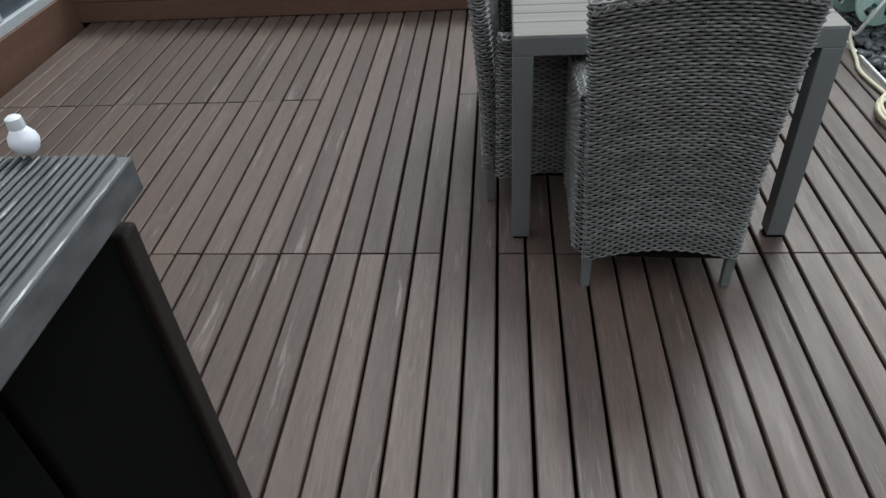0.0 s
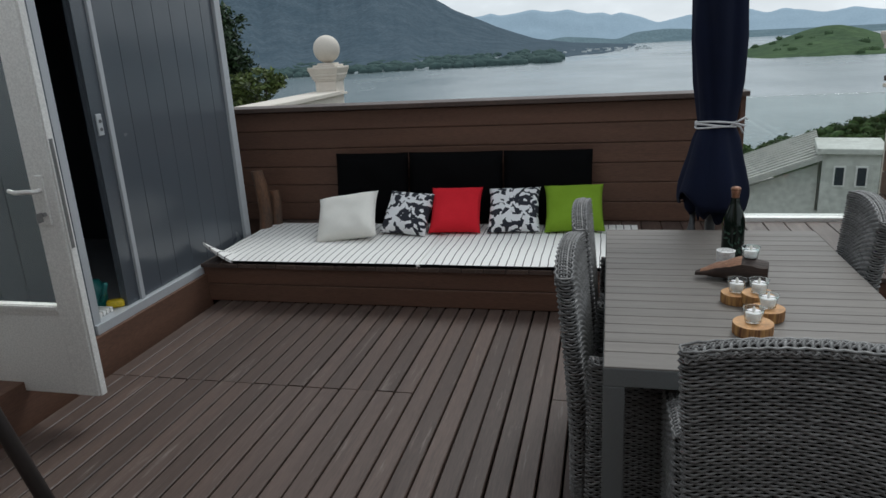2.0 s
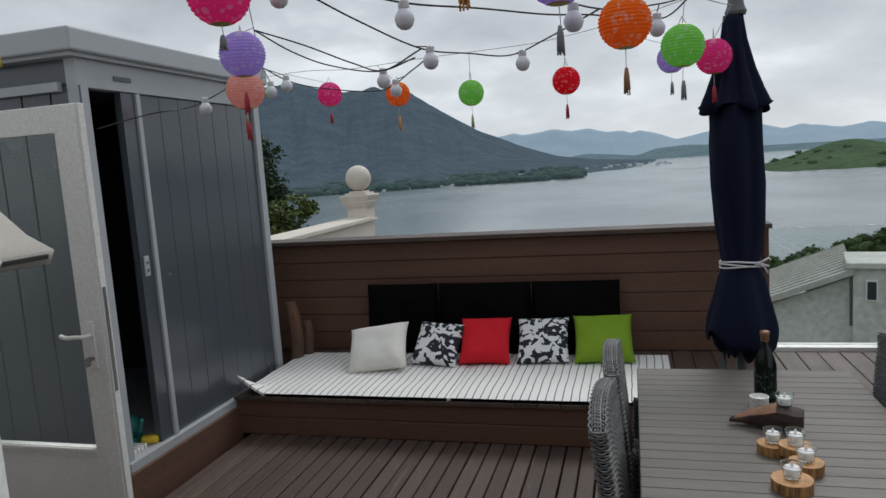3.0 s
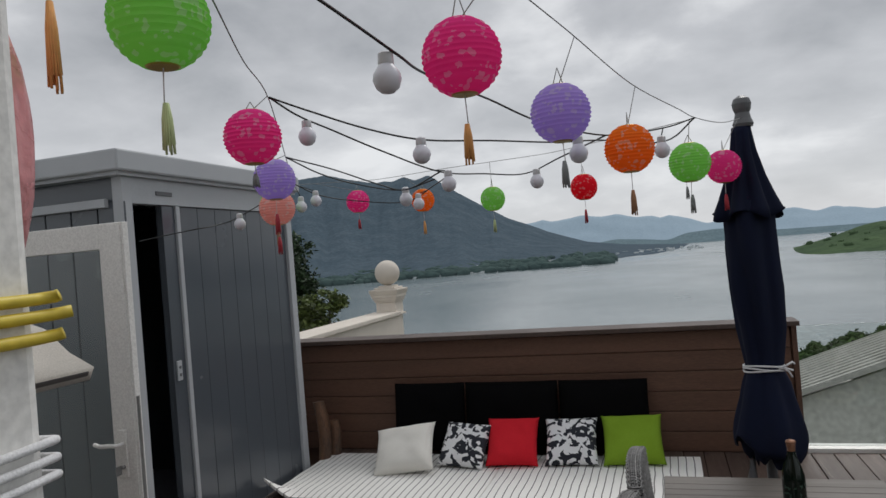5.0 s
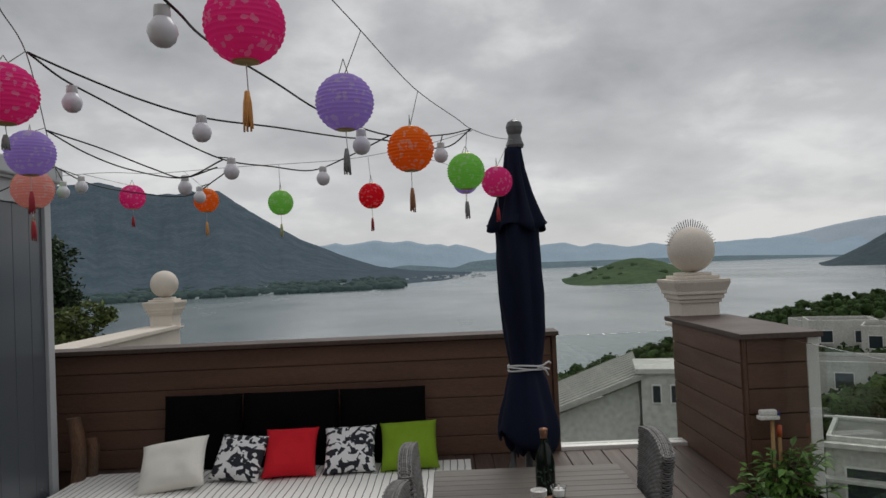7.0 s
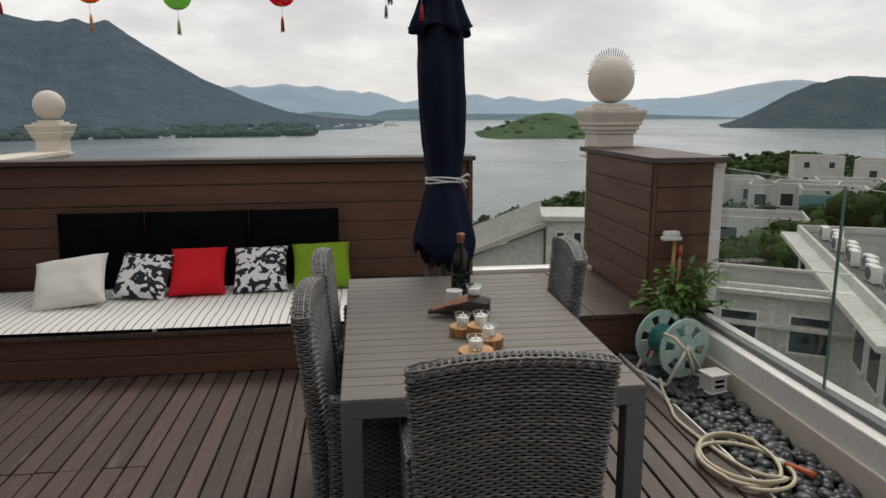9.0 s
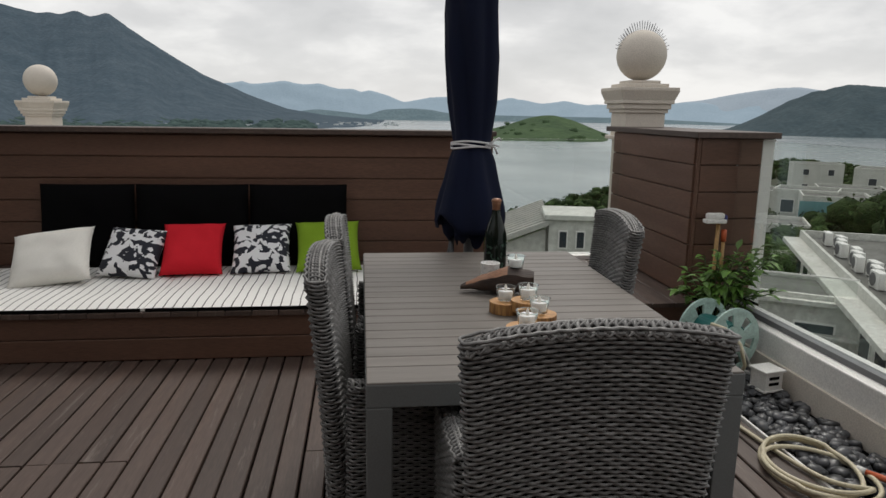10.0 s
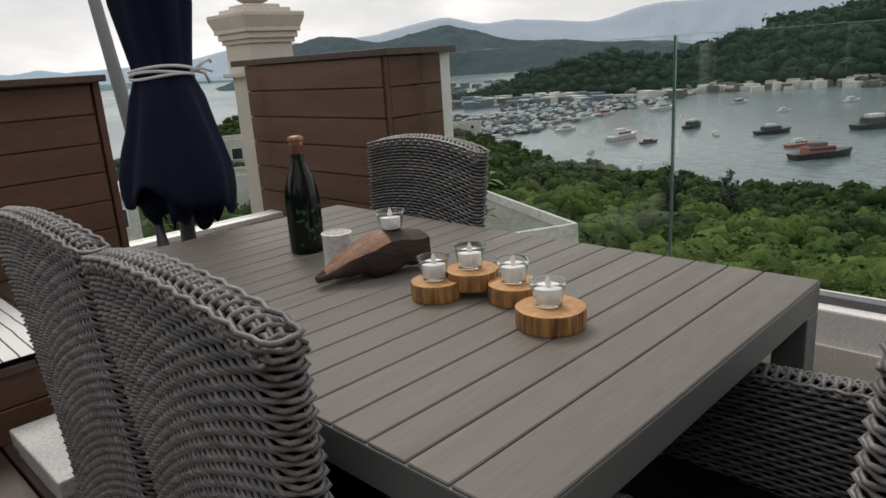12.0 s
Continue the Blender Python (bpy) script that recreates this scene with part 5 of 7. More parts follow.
for i in range(36):
    a = rng.uniform(0, 2 * math.pi)
    out = rng.uniform(0.05, 0.28)
    h_ = rng.uniform(0.16, 0.42)
    tip = Vector((out * math.cos(a) + 0.07, out * 0.8 * math.sin(a), 0.2 + h_))
    base_ = Vector((0.03 * math.cos(a), 0.03 * math.sin(a), 0.18))
    mid_ = base_.lerp(tip, 0.5) + Vector((0, 0, 0.06))
    path = [tuple(base_), tuple(base_.lerp(mid_, 0.6)), tuple(mid_), tuple(mid_.lerp(tip, 0.6)), tuple(tip)]
    stems.append(path)
    for k in range(9):
        s = 0.35 + 0.65 * k / 8
        p = mid_.lerp(tip, (s - 0.5) * 2) if s > 0.5 else base_.lerp(mid_, s * 2)
        d = Vector((math.cos(a + rng.uniform(-1.4, 1.4)), math.sin(a + rng.uniform(-1.4, 1.4)), rng.uniform(-0.25, 0.35))).normalized()
        leaf(bm, p, d, Vector((0, 0, 1)), rng.uniform(0.06, 0.115), rng.uniform(0.014, 0.024))
part("stem_cluster", tube_mesh("stem_cluster", stems, 0.003, 5), M_STEM, pp)["kind"] = "stuff"
part("foliage", bm, M_LEAF, pp, "glossy green leaflets")["kind"] = "stuff"

# ---- clad corner pier with white post beside the camera's start ----
M_RIB = mat("wet_ribbed_deck_board", (0.080, 0.080, 0.082), 0.25, second=(0.052, 0.052, 0.054), scale=6, fine_scale=60, stretch=(3, 0.5, 1), bump=0.3, dist=0.002, amount=0.9, spec=0.6)
M_DARKB = mat("dark_brown_board", (0.020, 0.014, 0.012), 0.7, amount=0.5, spec=0.2)
# pier body and its cladding share one near-black colour
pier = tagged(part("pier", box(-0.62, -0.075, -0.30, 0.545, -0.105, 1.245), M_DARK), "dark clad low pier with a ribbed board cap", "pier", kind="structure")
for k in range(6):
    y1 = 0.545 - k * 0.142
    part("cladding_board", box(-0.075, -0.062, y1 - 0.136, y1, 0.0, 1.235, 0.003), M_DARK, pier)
part("corner_board", box(-0.11, -0.055, 0.545, 0.565, 0.0, 1.225, 0.003), M_DARKB, pier, "dark brown corner board")
cap = part("ribbed_cap", box(-0.66, -0.045, -0.35, 0.575, 1.245, 1.272, 0.002), M_RIB, pier, "wet grey ribbed cap board")
for k in range(90):
    x = -0.655 + k * 0.0067
    part("rib", box(x, x + 0.004, -0.348, 0.573, 1.2715, 1.2750, 0.001, segments=1), M_RIB, cap)
pier.location = (0.018, -0.004, 0.018)
post = tagged(part("white_post", box(-0.38, -0.122, 0.24, 0.528, 1.295, 2.9, 0.012), M_WHITE), "white painted post standing on the clad pier", "post", kind="structure")
part("recessed_panel", box(-0.31, -0.14, 0.235, 0.24, 1.4, 1.72, 0.003), M_WHITE, post)
M_YCORD = mat("yellow_tube", (0.72, 0.56, 0.06), 0.45, second=(0.60, 0.44, 0.04), scale=14, amount=0.4, bump=0.05)
yc = thing("yellow_tubes", "yellow plastic tubing tied round the white post", "tubing", (-0.010, 0, 0))
for z, ex, dz in ((1.875, 0.012, 0.010), (1.862, 0.026, 0.016), (1.846, 0.014, 0.002)):
    part("tube", tube_mesh("tube", [[(-0.38, 0.235, z - dz), (-0.2, 0.231, z - dz * 0.4), (-0.114, 0.2305, z - dz * 0.1), (-0.104, 0.26, z), (-0.1045, 0.52, z + 0.004), (-0.102, 0.532 + ex * 0.3, z + 0.005), (-0.102 + ex * 0.2, 0.53 + ex * 0.6, z + 0.006)]], 0.0048, 10), M_YCORD, yc)
wcab = thing("lamp_cable", "white bulb cable wound round the white post", "cable", (-0.010, 0, 0))
wp = []
for k in range(3):
    z = 1.768 - k * 0.013
    wp.append([(-0.37, 0.228, z - 0.03), (-0.2, 0.232, z - 0.012), (-0.107, 0.234, z - 0.004), (-0.107, 0.50, z + 0.003), (-0.109, 0.533, z + 0.004), (-0.2, 0.535, z), (-0.37, 0.535, z - 0.01)])
part("winding", tube_mesh("winding", wp, 0.0036, 8), M_CORD, wcab)
part("lead", tube_mesh("lead", [[(-0.20, 0.536, 1.74), (-0.19, 0.545, 1.55), (-0.16, 0.565, 1.38), (-0.13, 0.570, 1.352), (-0.102, 0.570, 1.342), (-0.098, 0.570, 1.328)]], 0.004, 8), M_CORD, wcab)


def bulb_parts(parent, R=0.034):
    g = part("globe", lathe([(R * 0.05, -R), (R * 0.45, -R * 0.9), (R * 0.8, -R * 0.6), (R, 0.0), (R * 0.92, R * 0.42), (R * 0.62, R * 0.85), (R * 0.5, R * 1.05)], 24), M_BULB, parent, "milky white globe")
    smooth(g, 60)
    smooth(part("socket", lathe([(R * 0.52, R * 1.0), (R * 0.56, R * 1.1), (R * 0.52, R * 1.75), (R * 0.3, R * 1.9)], 18), M_BULBCAP, parent, "white lamp socket"), 40)


M_BULB = mat("opal_bulb", (0.74, 0.74, 0.80), 0.3, amount=0.1, bump=0, second=(0.70, 0.70, 0.77))
M_BULBCAP = mat("white_socket", (0.66, 0.66, 0.68), 0.4, amount=0.2, bump=0.05)
b0 = thing("globe_bulb", "milky globe bulb hanging over the pier cap", "bulb", (-0.098, 0.570, 1.3035), group="string light bulbs")
bulb_parts(b0, 0.0100)

# swing seat frame with a cream canopy
M_CANVAS = mat("cream_canvas", (0.50, 0.47, 0.42), 0.8, second=(0.42, 0.39, 0.35), scale=5, fine_scale=200, bump=0.2, amount=0.5)
M_FRAME = mat("dark_bronze_tube", (0.035, 0.030, 0.028), 0.4, amount=0.3)
sw = thing("swing_seat", "garden swing frame of dark tube with a cream canopy", "swing seat", (0, 0, 0))
for y in (1.95, 0.45):
    for xa in (-1.575, -2.78):
        lg = part("leg", tube_mesh("leg", [[(xa, y, 0.02), (-2.18, y, 1.56)]], 0.027, 14), M_FRAME, sw)
        part("foot_cap", tube_mesh("foot_cap", [[(xa + 0.004, y, 0.0), (xa - 0.006 * (1 if xa > -2 else -1), y, 0.03)]], 0.030, 14), M_WHITE, lg, "white plastic foot cap")
part("top_bar", tube_mesh("top_bar", [[(-2.18, 0.40, 1.56), (-2.18, 2.0, 1.56)]], 0.027, 14), M_FRAME, sw)
bm = bmesh.new()
prev = None
for k in range(13):
    s = k / 12
    x = -2.78 + 1.22 * s
    z = 1.60 + 0.21 * math.sin(math.pi * min(1, s * 1.0)) ** 0.6 * (1 if s < 0.85 else max(0.15, (1 - s) / 0.15))
    q = [bm.verts.new((x, y, z)) for y in (0.35, 2.02)]
    if prev:
        bm.faces.new((prev[0], q[0], q[1], prev[1]))
    prev = q
can2 = smooth(part("canopy", bm, M_CANVAS, sw, "cream canvas canopy"), 80)
sol = can2.modifiers.new("thick", "SOLIDIFY"); sol.thickness = 0.05
part("canopy_frame", tube_mesh("canopy_frame", [[(-1.58, 0.37, 1.585), (-1.58, 2.0, 1.585)], [(-2.7, 0.37, 1.585), (-2.7, 2.0, 1.585)], [(-2.7, 1.95, 1.585), (-1.58, 1.95, 1.585)]], 0.016, 8), M_FRAME, sw)

# pink foil balloon
M_PINKFOIL = mat("pink_foil", (0.72, 0.30, 0.30), 0.25, metal=0.35, second=(0.62, 0.22, 0.23), scale=5, fine_scale=40, bump=0.5, dist=0.006, amount=0.5)
bl = thing("foil_balloon", "pink foil balloon tied to the white post", "balloon", (-0.55, 0.80, 0))
bm = bmesh.new()
bmesh.ops.create_uvsphere(bm, u_segments=48, v_segments=28, radius=1)
for v in bm.verts:
    a = math.atan2(v.co.y, v.co.x)
    puck = 1 + 0.03 * math.cos(12 * a) * (1 - abs(v.co.z)) + 0.03 * noise.noise((v.co.x * 3, v.co.y * 3, v.co.z * 6))
    v.co = Vector((v.co.x * 0.105 * puck, v.co.y * 0.085, 2.085 + v.co.z * 0.23))
smooth(part("foil", bm, M_PINKFOIL, bl), 70)
part("ribbon", tube_mesh("ribbon", [[(0, 0, 1.95), (0.03, -0.12, 1.86), (0.13, -0.267, 1.80), (0.20, -0.269, 1.795), (0.30, -0.271, 1.79)]], 0.0015, 5), M_CORD, bl)

# ---- lanterns, bulbs and their lines ----
def lantern_mat(name, col, flower):
    m = bpy.data.materials.new(name)
    m.use_nodes = True
    n, l = m.node_tree.nodes, m.node_tree.links
    n.remove(n["Principled BSDF"])
    out = n["Material Output"]
    tc = n.new("ShaderNodeTexCoord")
    vo = n.new("ShaderNodeTexVoronoi"); vo.inputs["Scale"].default_value = 52
    nz = n.new("ShaderNodeTexNoise"); nz.inputs["Scale"].default_value = 40
    mv = n.new("ShaderNodeMix"); mv.data_type = "VECTOR"; mv.inputs[0].default_value = 0.03
    l.new(tc.outputs["Object"], mv.inputs[4]); l.new(nz.outputs["Color"], mv.inputs[5]); l.new(tc.outputs["Object"], nz.inputs["Vector"])
    l.new(mv.outputs[1], vo.inputs["Vector"])
    lt = n.new("ShaderNodeMath"); lt.operation = "LESS_THAN"; lt.inputs[1].default_value = 0.40 if flower else 0.0
    l.new(vo.outputs["Distance"], lt.inputs[0])
    sc = n.new("ShaderNodeSeparateColor"); l.new(vo.outputs["Color"], sc.inputs[0])
    gt = n.new("ShaderNodeMath"); gt.operation = "GREATER_THAN"; gt.inputs[1].default_value = 0.30; l.new(sc.outputs[0], gt.inputs[0])
    mu = n.new("ShaderNodeMath"); mu.operation = "MULTIPLY"; l.new(lt.outputs[0], mu.inputs[0]); l.new(gt.outputs[0], mu.inputs[1])
    mx = n.new("ShaderNodeMix"); mx.data_type = "RGBA"
    mx.inputs[6].default_value = (*col, 1)
    mx.inputs[7].default_value = tuple(0.5 * c + 0.42 for c in col) + (1,)
    l.new(mu.outputs[0], mx.inputs[0])
    df = n.new("ShaderNodeBsdfDiffuse"); tr = n.new("ShaderNodeBsdfTranslucent"); ms = n.new("ShaderNodeMixShader")
    ms.inputs[0].default_value = 0.62
    l.new(mx.outputs[2], df.inputs[0]); l.new(mx.outputs[2], tr.inputs[0])
    l.new(df.outputs[0], ms.inputs[1]); l.new(tr.outputs[0], ms.inputs[2]); l.new(ms.outputs[0], out.inputs[0])
    return m


LM = {"pink": lantern_mat("pink_paper", (0.96, 0.11, 0.43), True), "purple": lantern_mat("lilac_paper", (0.60, 0.47, 0.88), True),
      "orange": lantern_mat("orange_paper", (0.98, 0.30, 0.05), True), "green": lantern_mat("green_paper", (0.40, 0.80, 0.22), True),
      "red": lantern_mat("red_paper", (0.90, 0.04, 0.07), True), "peach": lantern_mat("pale_pink_paper", (0.90, 0.50, 0.45), True)}
TM = {"gold": mat("peach_tassel", (0.85, 0.42, 0.14), 0.7, amount=0.3), "lime": mat("pale_green_tassel", (0.58, 0.66, 0.34), 0.7, amount=0.3),
      "grey": mat("grey_tassel", (0.30, 0.32, 0.32), 0.7, amount=0.3), "red": mat("red_tassel", (0.50, 0.05, 0.07), 0.7, amount=0.3), "tan": mat("brown_tassel", (0.42, 0.22, 0.12), 0.7, amount=0.3)}
M_GOLD = mat("gold_ring", (0.55, 0.40, 0.10), 0.4, metal=0.4, amount=0.2)
M_LINE = mat("grey_string", (0.30, 0.30, 0.30), 0.7, amount=0.3)


def lantern(col, x, y, z, R, hang, tassel, tlen=0.10, dx=0.0):
    ln = thing("paper_lantern", {"pink": "bright pink", "purple": "lilac", "orange": "orange", "green": "apple green", "red": "red", "peach": "pale pink"}[col] + " round paper lantern with blossom print and tassel", "lantern", pose(x, y, z, 0, 0, x * 400), group="paper lanterns on the lines")
    prof_ = []
    NR = 13
    for k in range(NR * 3 + 1):
        v = -0.93 + 1.86 * k / (NR * 3)
        rib = 0.955 if k % 3 else 1.0
        prof_.append((R * math.sqrt(1 - v * v * 0.96) * rib * 1.0, R * 0.97 * v))
    smooth(part("paper_shade", lathe(prof_, 32), LM[col], ln), 70)
    for s in (-1, 1):
        part("end_ring", lathe([(R * 0.30, s * R * 0.90), (R * 0.34, s * R * 0.915), (R * 0.30, s * R * 0.94)], 20), M_GOLD, ln, "gold end ring")
    top = ln.matrix_basis.inverted() @ Vector(hook(x, y, z + R))
    part("hanger", tube_mesh("hanger", [[(0, 0, R * 0.90), tuple(Vector((0, 0, R * 0.9)).lerp(top, 0.5)), tuple(top)], [(R * 0.2, 0, R * 0.92), (0.0, 0, R * 0.92 + hang * 0.45)], [(-R * 0.2, 0, R * 0.92), (0.0, 0, R * 0.92 + hang * 0.45)]], 0.0014, 5), M_LINE, ln)
    z0 = -R * 0.94
    part("tassel_cord", tube_mesh("tassel_cord", [[(0, 0, z0), (0.003, 0, z0 - tlen * 0.45)]], 0.0013, 5), M_CORD, ln)
    tt = []
    for k in range(14):
        a = 2 * math.pi * k / 14
        tt.append([(0.003 * math.cos(a), 0.003 * math.sin(a), z0 - tlen * 0.42), (0.007 * math.cos(a), 0.007 * math.sin(a), z0 - tlen * 0.6), (0.009 * math.cos(a), 0.009 * math.sin(a), z0 - tlen * (0.96 + 0.06 * math.sin(k * 3)))])
    part("tassel", tube_mesh("tassel", tt, 0.0021, 5), TM[tassel], ln, "silky tassel")
    return ln


LINES = {"thin": [], "cable": []}
LINES["thin"].append([(-0.107, 0.765, 2.476), (0.075, 1.595, 2.443), (0.142, 1.960, 2.443), (0.274, 2.458, 2.393), (0.424, 2.724, 2.335), (0.482, 2.848, 2.318), (0.590, 3.056, 2.318), (0.745, 3.820, 2.440)])
LINES["thin"].append([(-0.120, 0.530, 2.340), (-0.190, 0.840, 2.268), (-0.315, 1.055, 2.326), (-0.597, 1.578, 2.393), (-0.730, 1.902, 2.385), (-1.045, 2.524, 2.318), (-1.435, 3.263, 2.310), (-2.440, 5.050, 2.520)])
LINES["thin"].append([(-2.440, 5.050, 2.540), (-1.585, 4.043, 2.393), (-1.336, 4.151, 2.393), (-0.912, 4.209, 2.418), (-0.614, 4.276, 2.434), (-0.298, 4.334, 2.451), (-0.082, 4.359, 2.476), (0.258, 3.886, 2.443), (0.490, 2.973, 2.335)])
LINES["cable"].append([(-0.120, 0.530, 2.330), (-0.116, 0.898, 2.268), (-0.132, 1.030, 2.285), (-0.141, 1.221, 2.293), (-0.124, 1.371, 2.277), (-0.141, 1.595, 2.293), (-0.099, 2.002, 2.310), (-0.008, 2.325, 2.285), (0.175, 2.566, 2.252), (0.366, 2.732, 2.277), (0.482, 2.848, 2.318)])
LINES["cable"].append([(-0.688, 1.836, 2.368), (-0.614, 1.935, 2.335), (-0.473, 2.018, 2.277), (-0.323, 2.085, 2.235), (-0.157, 2.259, 2.235), (0.017, 2.466, 2.235), (0.150, 2.607, 2.244), (0.366, 2.782, 2.235), (0.482, 2.848, 2.318)])
LINES["cable"].append([(-0.688, 1.836, 2.368), (-0.688, 1.993, 2.343), (-0.655, 2.151, 2.318), (-0.580, 2.383, 2.268), (-0.448, 2.624, 2.202), (-0.315, 2.790, 2.194), (-0.182, 2.948, 2.194), (-0.041, 2.964, 2.244), (0.175, 2.566, 2.252)])
LINES["cable"].append([(-1.045, 2.524, 2.318), (-0.912, 2.649, 2.268), (-0.771, 2.765, 2.202), (-0.663, 2.815, 2.169), (-0.448, 2.624, 2.202)])
LINES["cable"].append([(-1.045, 2.524, 2.318), (-1.012, 2.740, 2.268), (-0.954, 2.956, 2.235), (-0.713, 2.881, 2.177), (-0.497, 2.699, 2.185)])
LINES["cable"].append([(-1.435, 3.263, 2.310), (-1.402, 3.479, 2.260), (-1.278, 3.637, 2.227), (-0.962, 3.595, 2.185), (-0.680, 3.247, 2.219), (-0.456, 2.790, 2.210)])
LINES["cable"].append([(-2.450, 3.300, 2.100), (-1.776, 2.840, 2.094), (-1.676, 2.964, 2.119), (-1.610, 3.056, 2.161), (-1.435, 3.263, 2.310)])


def rounded(path, per=6):
    p = [np.array(q) for q in path]
    p = [2 * p[0] - p[1]] + p + [2 * p[-1] - p[-2]]
    out = []
    for i in range(1, len(p) - 2):
        p0, p1, p2, p3 = p[i - 1:i + 3]
        for s in np.linspace(0, 1, per, endpoint=False):
            out.append(tuple(0.5 * ((2 * p1) + (p2 - p0) * s + (2 * p0 - 5 * p1 + 4 * p2 - p3) * s ** 2 + (3 * p1 - p0 - 3 * p2 + p3) * s ** 3)))
    return out + [tuple(p[-2])]


NEAR = {k: np.array([q for path in LINES[k] for q in rounded(path, 24)]) for k in LINES}


def hook(x, y, z, kinds=("thin", "cable")):
    """The place on a line nearest to plumb over a point."""
    pts_ = np.concatenate([NEAR[k] for k in kinds])
    d_ = np.hypot(pts_[:, 0] - x, pts_[:, 1] - y) + np.where(pts_[:, 2] > z, 0.0, 5.0) + 0.15 * np.abs(pts_[:, 2] - z)
    return pts_[int(np.argmin(d_))]


lantern("pink", -0.03, 1.49, 2.287, 0.083, 0.133, "gold", 0.141)
lantern("purple", 0.095, 2.018, 2.245, 0.083, 0.108, "grey", 0.124)
lantern("orange", 0.252, 2.495, 2.187, 0.083, 0.100, "tan", 0.141)
lantern("green", 0.461, 3.065, 2.176, 0.083, 0.075, "grey", 0.124)
lantern("pink", 0.641, 3.70, 2.200, 0.083, 0.11, "red", 0.13)
lantern("red", -0.094, 4.391, 2.228, 0.083, 0.116, "red", 0.141)
lantern("green", -0.702, 4.55, 2.226, 0.083, 0.133, "lime", 0.141)
lantern("orange", -1.235, 4.693, 2.278, 0.083, 0.083, "gold", 0.158)
lantern("pink", -1.68, 4.582, 2.308, 0.083, 0.083, "red", 0.116)
lantern("pink", -0.762, 1.854, 2.267, 0.083, 0.058, "grey", 0.066)
lantern("purple", -1.08, 2.487, 2.23, 0.083, 0.058, "red", 0.133)
lantern("green", -0.434, 1.082, 2.312, 0.083, 0.083, "lime", 0.141)
lantern("green", -1.444, 3.097, 2.194, 0.083, 0.075, "tan", 0.124)
lantern("peach", -1.327, 2.906, 2.161, 0.083, 0.075, "red", 0.133)
lantern("purple", 0.499, 4.467, 2.302, 0.083, 0.100, "grey", 0.124)
lantern("peach", -0.522, 0.947, 2.493, 0.083, 0.083, "gold", 0.232)

for path in LINES["thin"]:
    ob = part("lantern_line", tube_mesh("lantern_line", [rounded(path)], 0.0017, 5), M_LINE)
    tagged(ob, "thin grey string stretched over the terrace for lanterns", "string", group="lantern lines")
for path in LINES["cable"]:
    ob = part("light_cable", tube_mesh("light_cable", [rounded(path)], 0.0030, 6), M_WIRE)
    tagged(ob, "black string-light cable sagging over the terrace", "cable", group="string light cables")
for x, y, z in ((-0.141, 1.346, 2.227), (-0.688, 2.043, 2.285), (-0.331, 2.076, 2.190), (0.117, 2.192, 2.152), (0.357, 2.740, 2.198), (-0.398, 2.558, 2.144), (-0.132, 2.915, 2.152), (-0.680, 2.856, 2.131), (-0.788, 3.321, 2.144), (-1.319, 3.271, 2.210), (-1.386, 3.238, 2.185), (-1.618, 3.039, 2.115), (0.225, 2.607, 2.202)):
    lb = thing("globe_bulb", "milky globe bulb hanging from a black cable", "bulb", (x, y, z), group="string light bulbs")
    bulb_parts(lb, 0.028)
    top = Vector(hook(x, y, z + 0.04, ("cable",))) - Vector((x, y, z))
    part("drop_wire", tube_mesh("drop_wire", [[(0, 0, 0.05), tuple(Vector((0, 0, 0.05)).lerp(top, 0.5)), tuple(top)]], 0.0022, 5), M_WIRE, lb)

# ---- beyond the terrace: houses, trees, harbour ----
def polar(az, r, z=0.0):
    return Vector((r * math.sin(radians(az)), r * math.cos(radians(az)), z))


M_RENDER = mat("white_house_render", (0.60, 0.60, 0.56), 0.8, second=(0.48, 0.48, 0.44), scale=0.5, fine_scale=5, bump=0.1, amount=0.6, wear=((0.34, 0.34, 0.30), 0.7, 0.58, 0.8))
M_ROOFG = mat("grey_paved_roof", (0.16, 0.16, 0.148), 0.85, second=(0.11, 0.11, 0.10), scale=0.8, fine_scale=6, bump=0.1, amount=0.8)
M_WINDOW = mat("dark_window_glass", (0.035, 0.045, 0.055), 0.12, amount=0.3, bump=0, scale=0.5)
M_TEALWALL = mat("teal_painted_wall", (0.16, 0.34, 0.36), 0.7, amount=0.5, scale=0.6)
M_TILE = mat("pale_grey_roof_sheet", (0.46, 0.45, 0.42), 0.7, second=(0.36, 0.36, 0.33), scale=0.7, fine_scale=9, stretch=(4, 1, 1), amount=0.6)


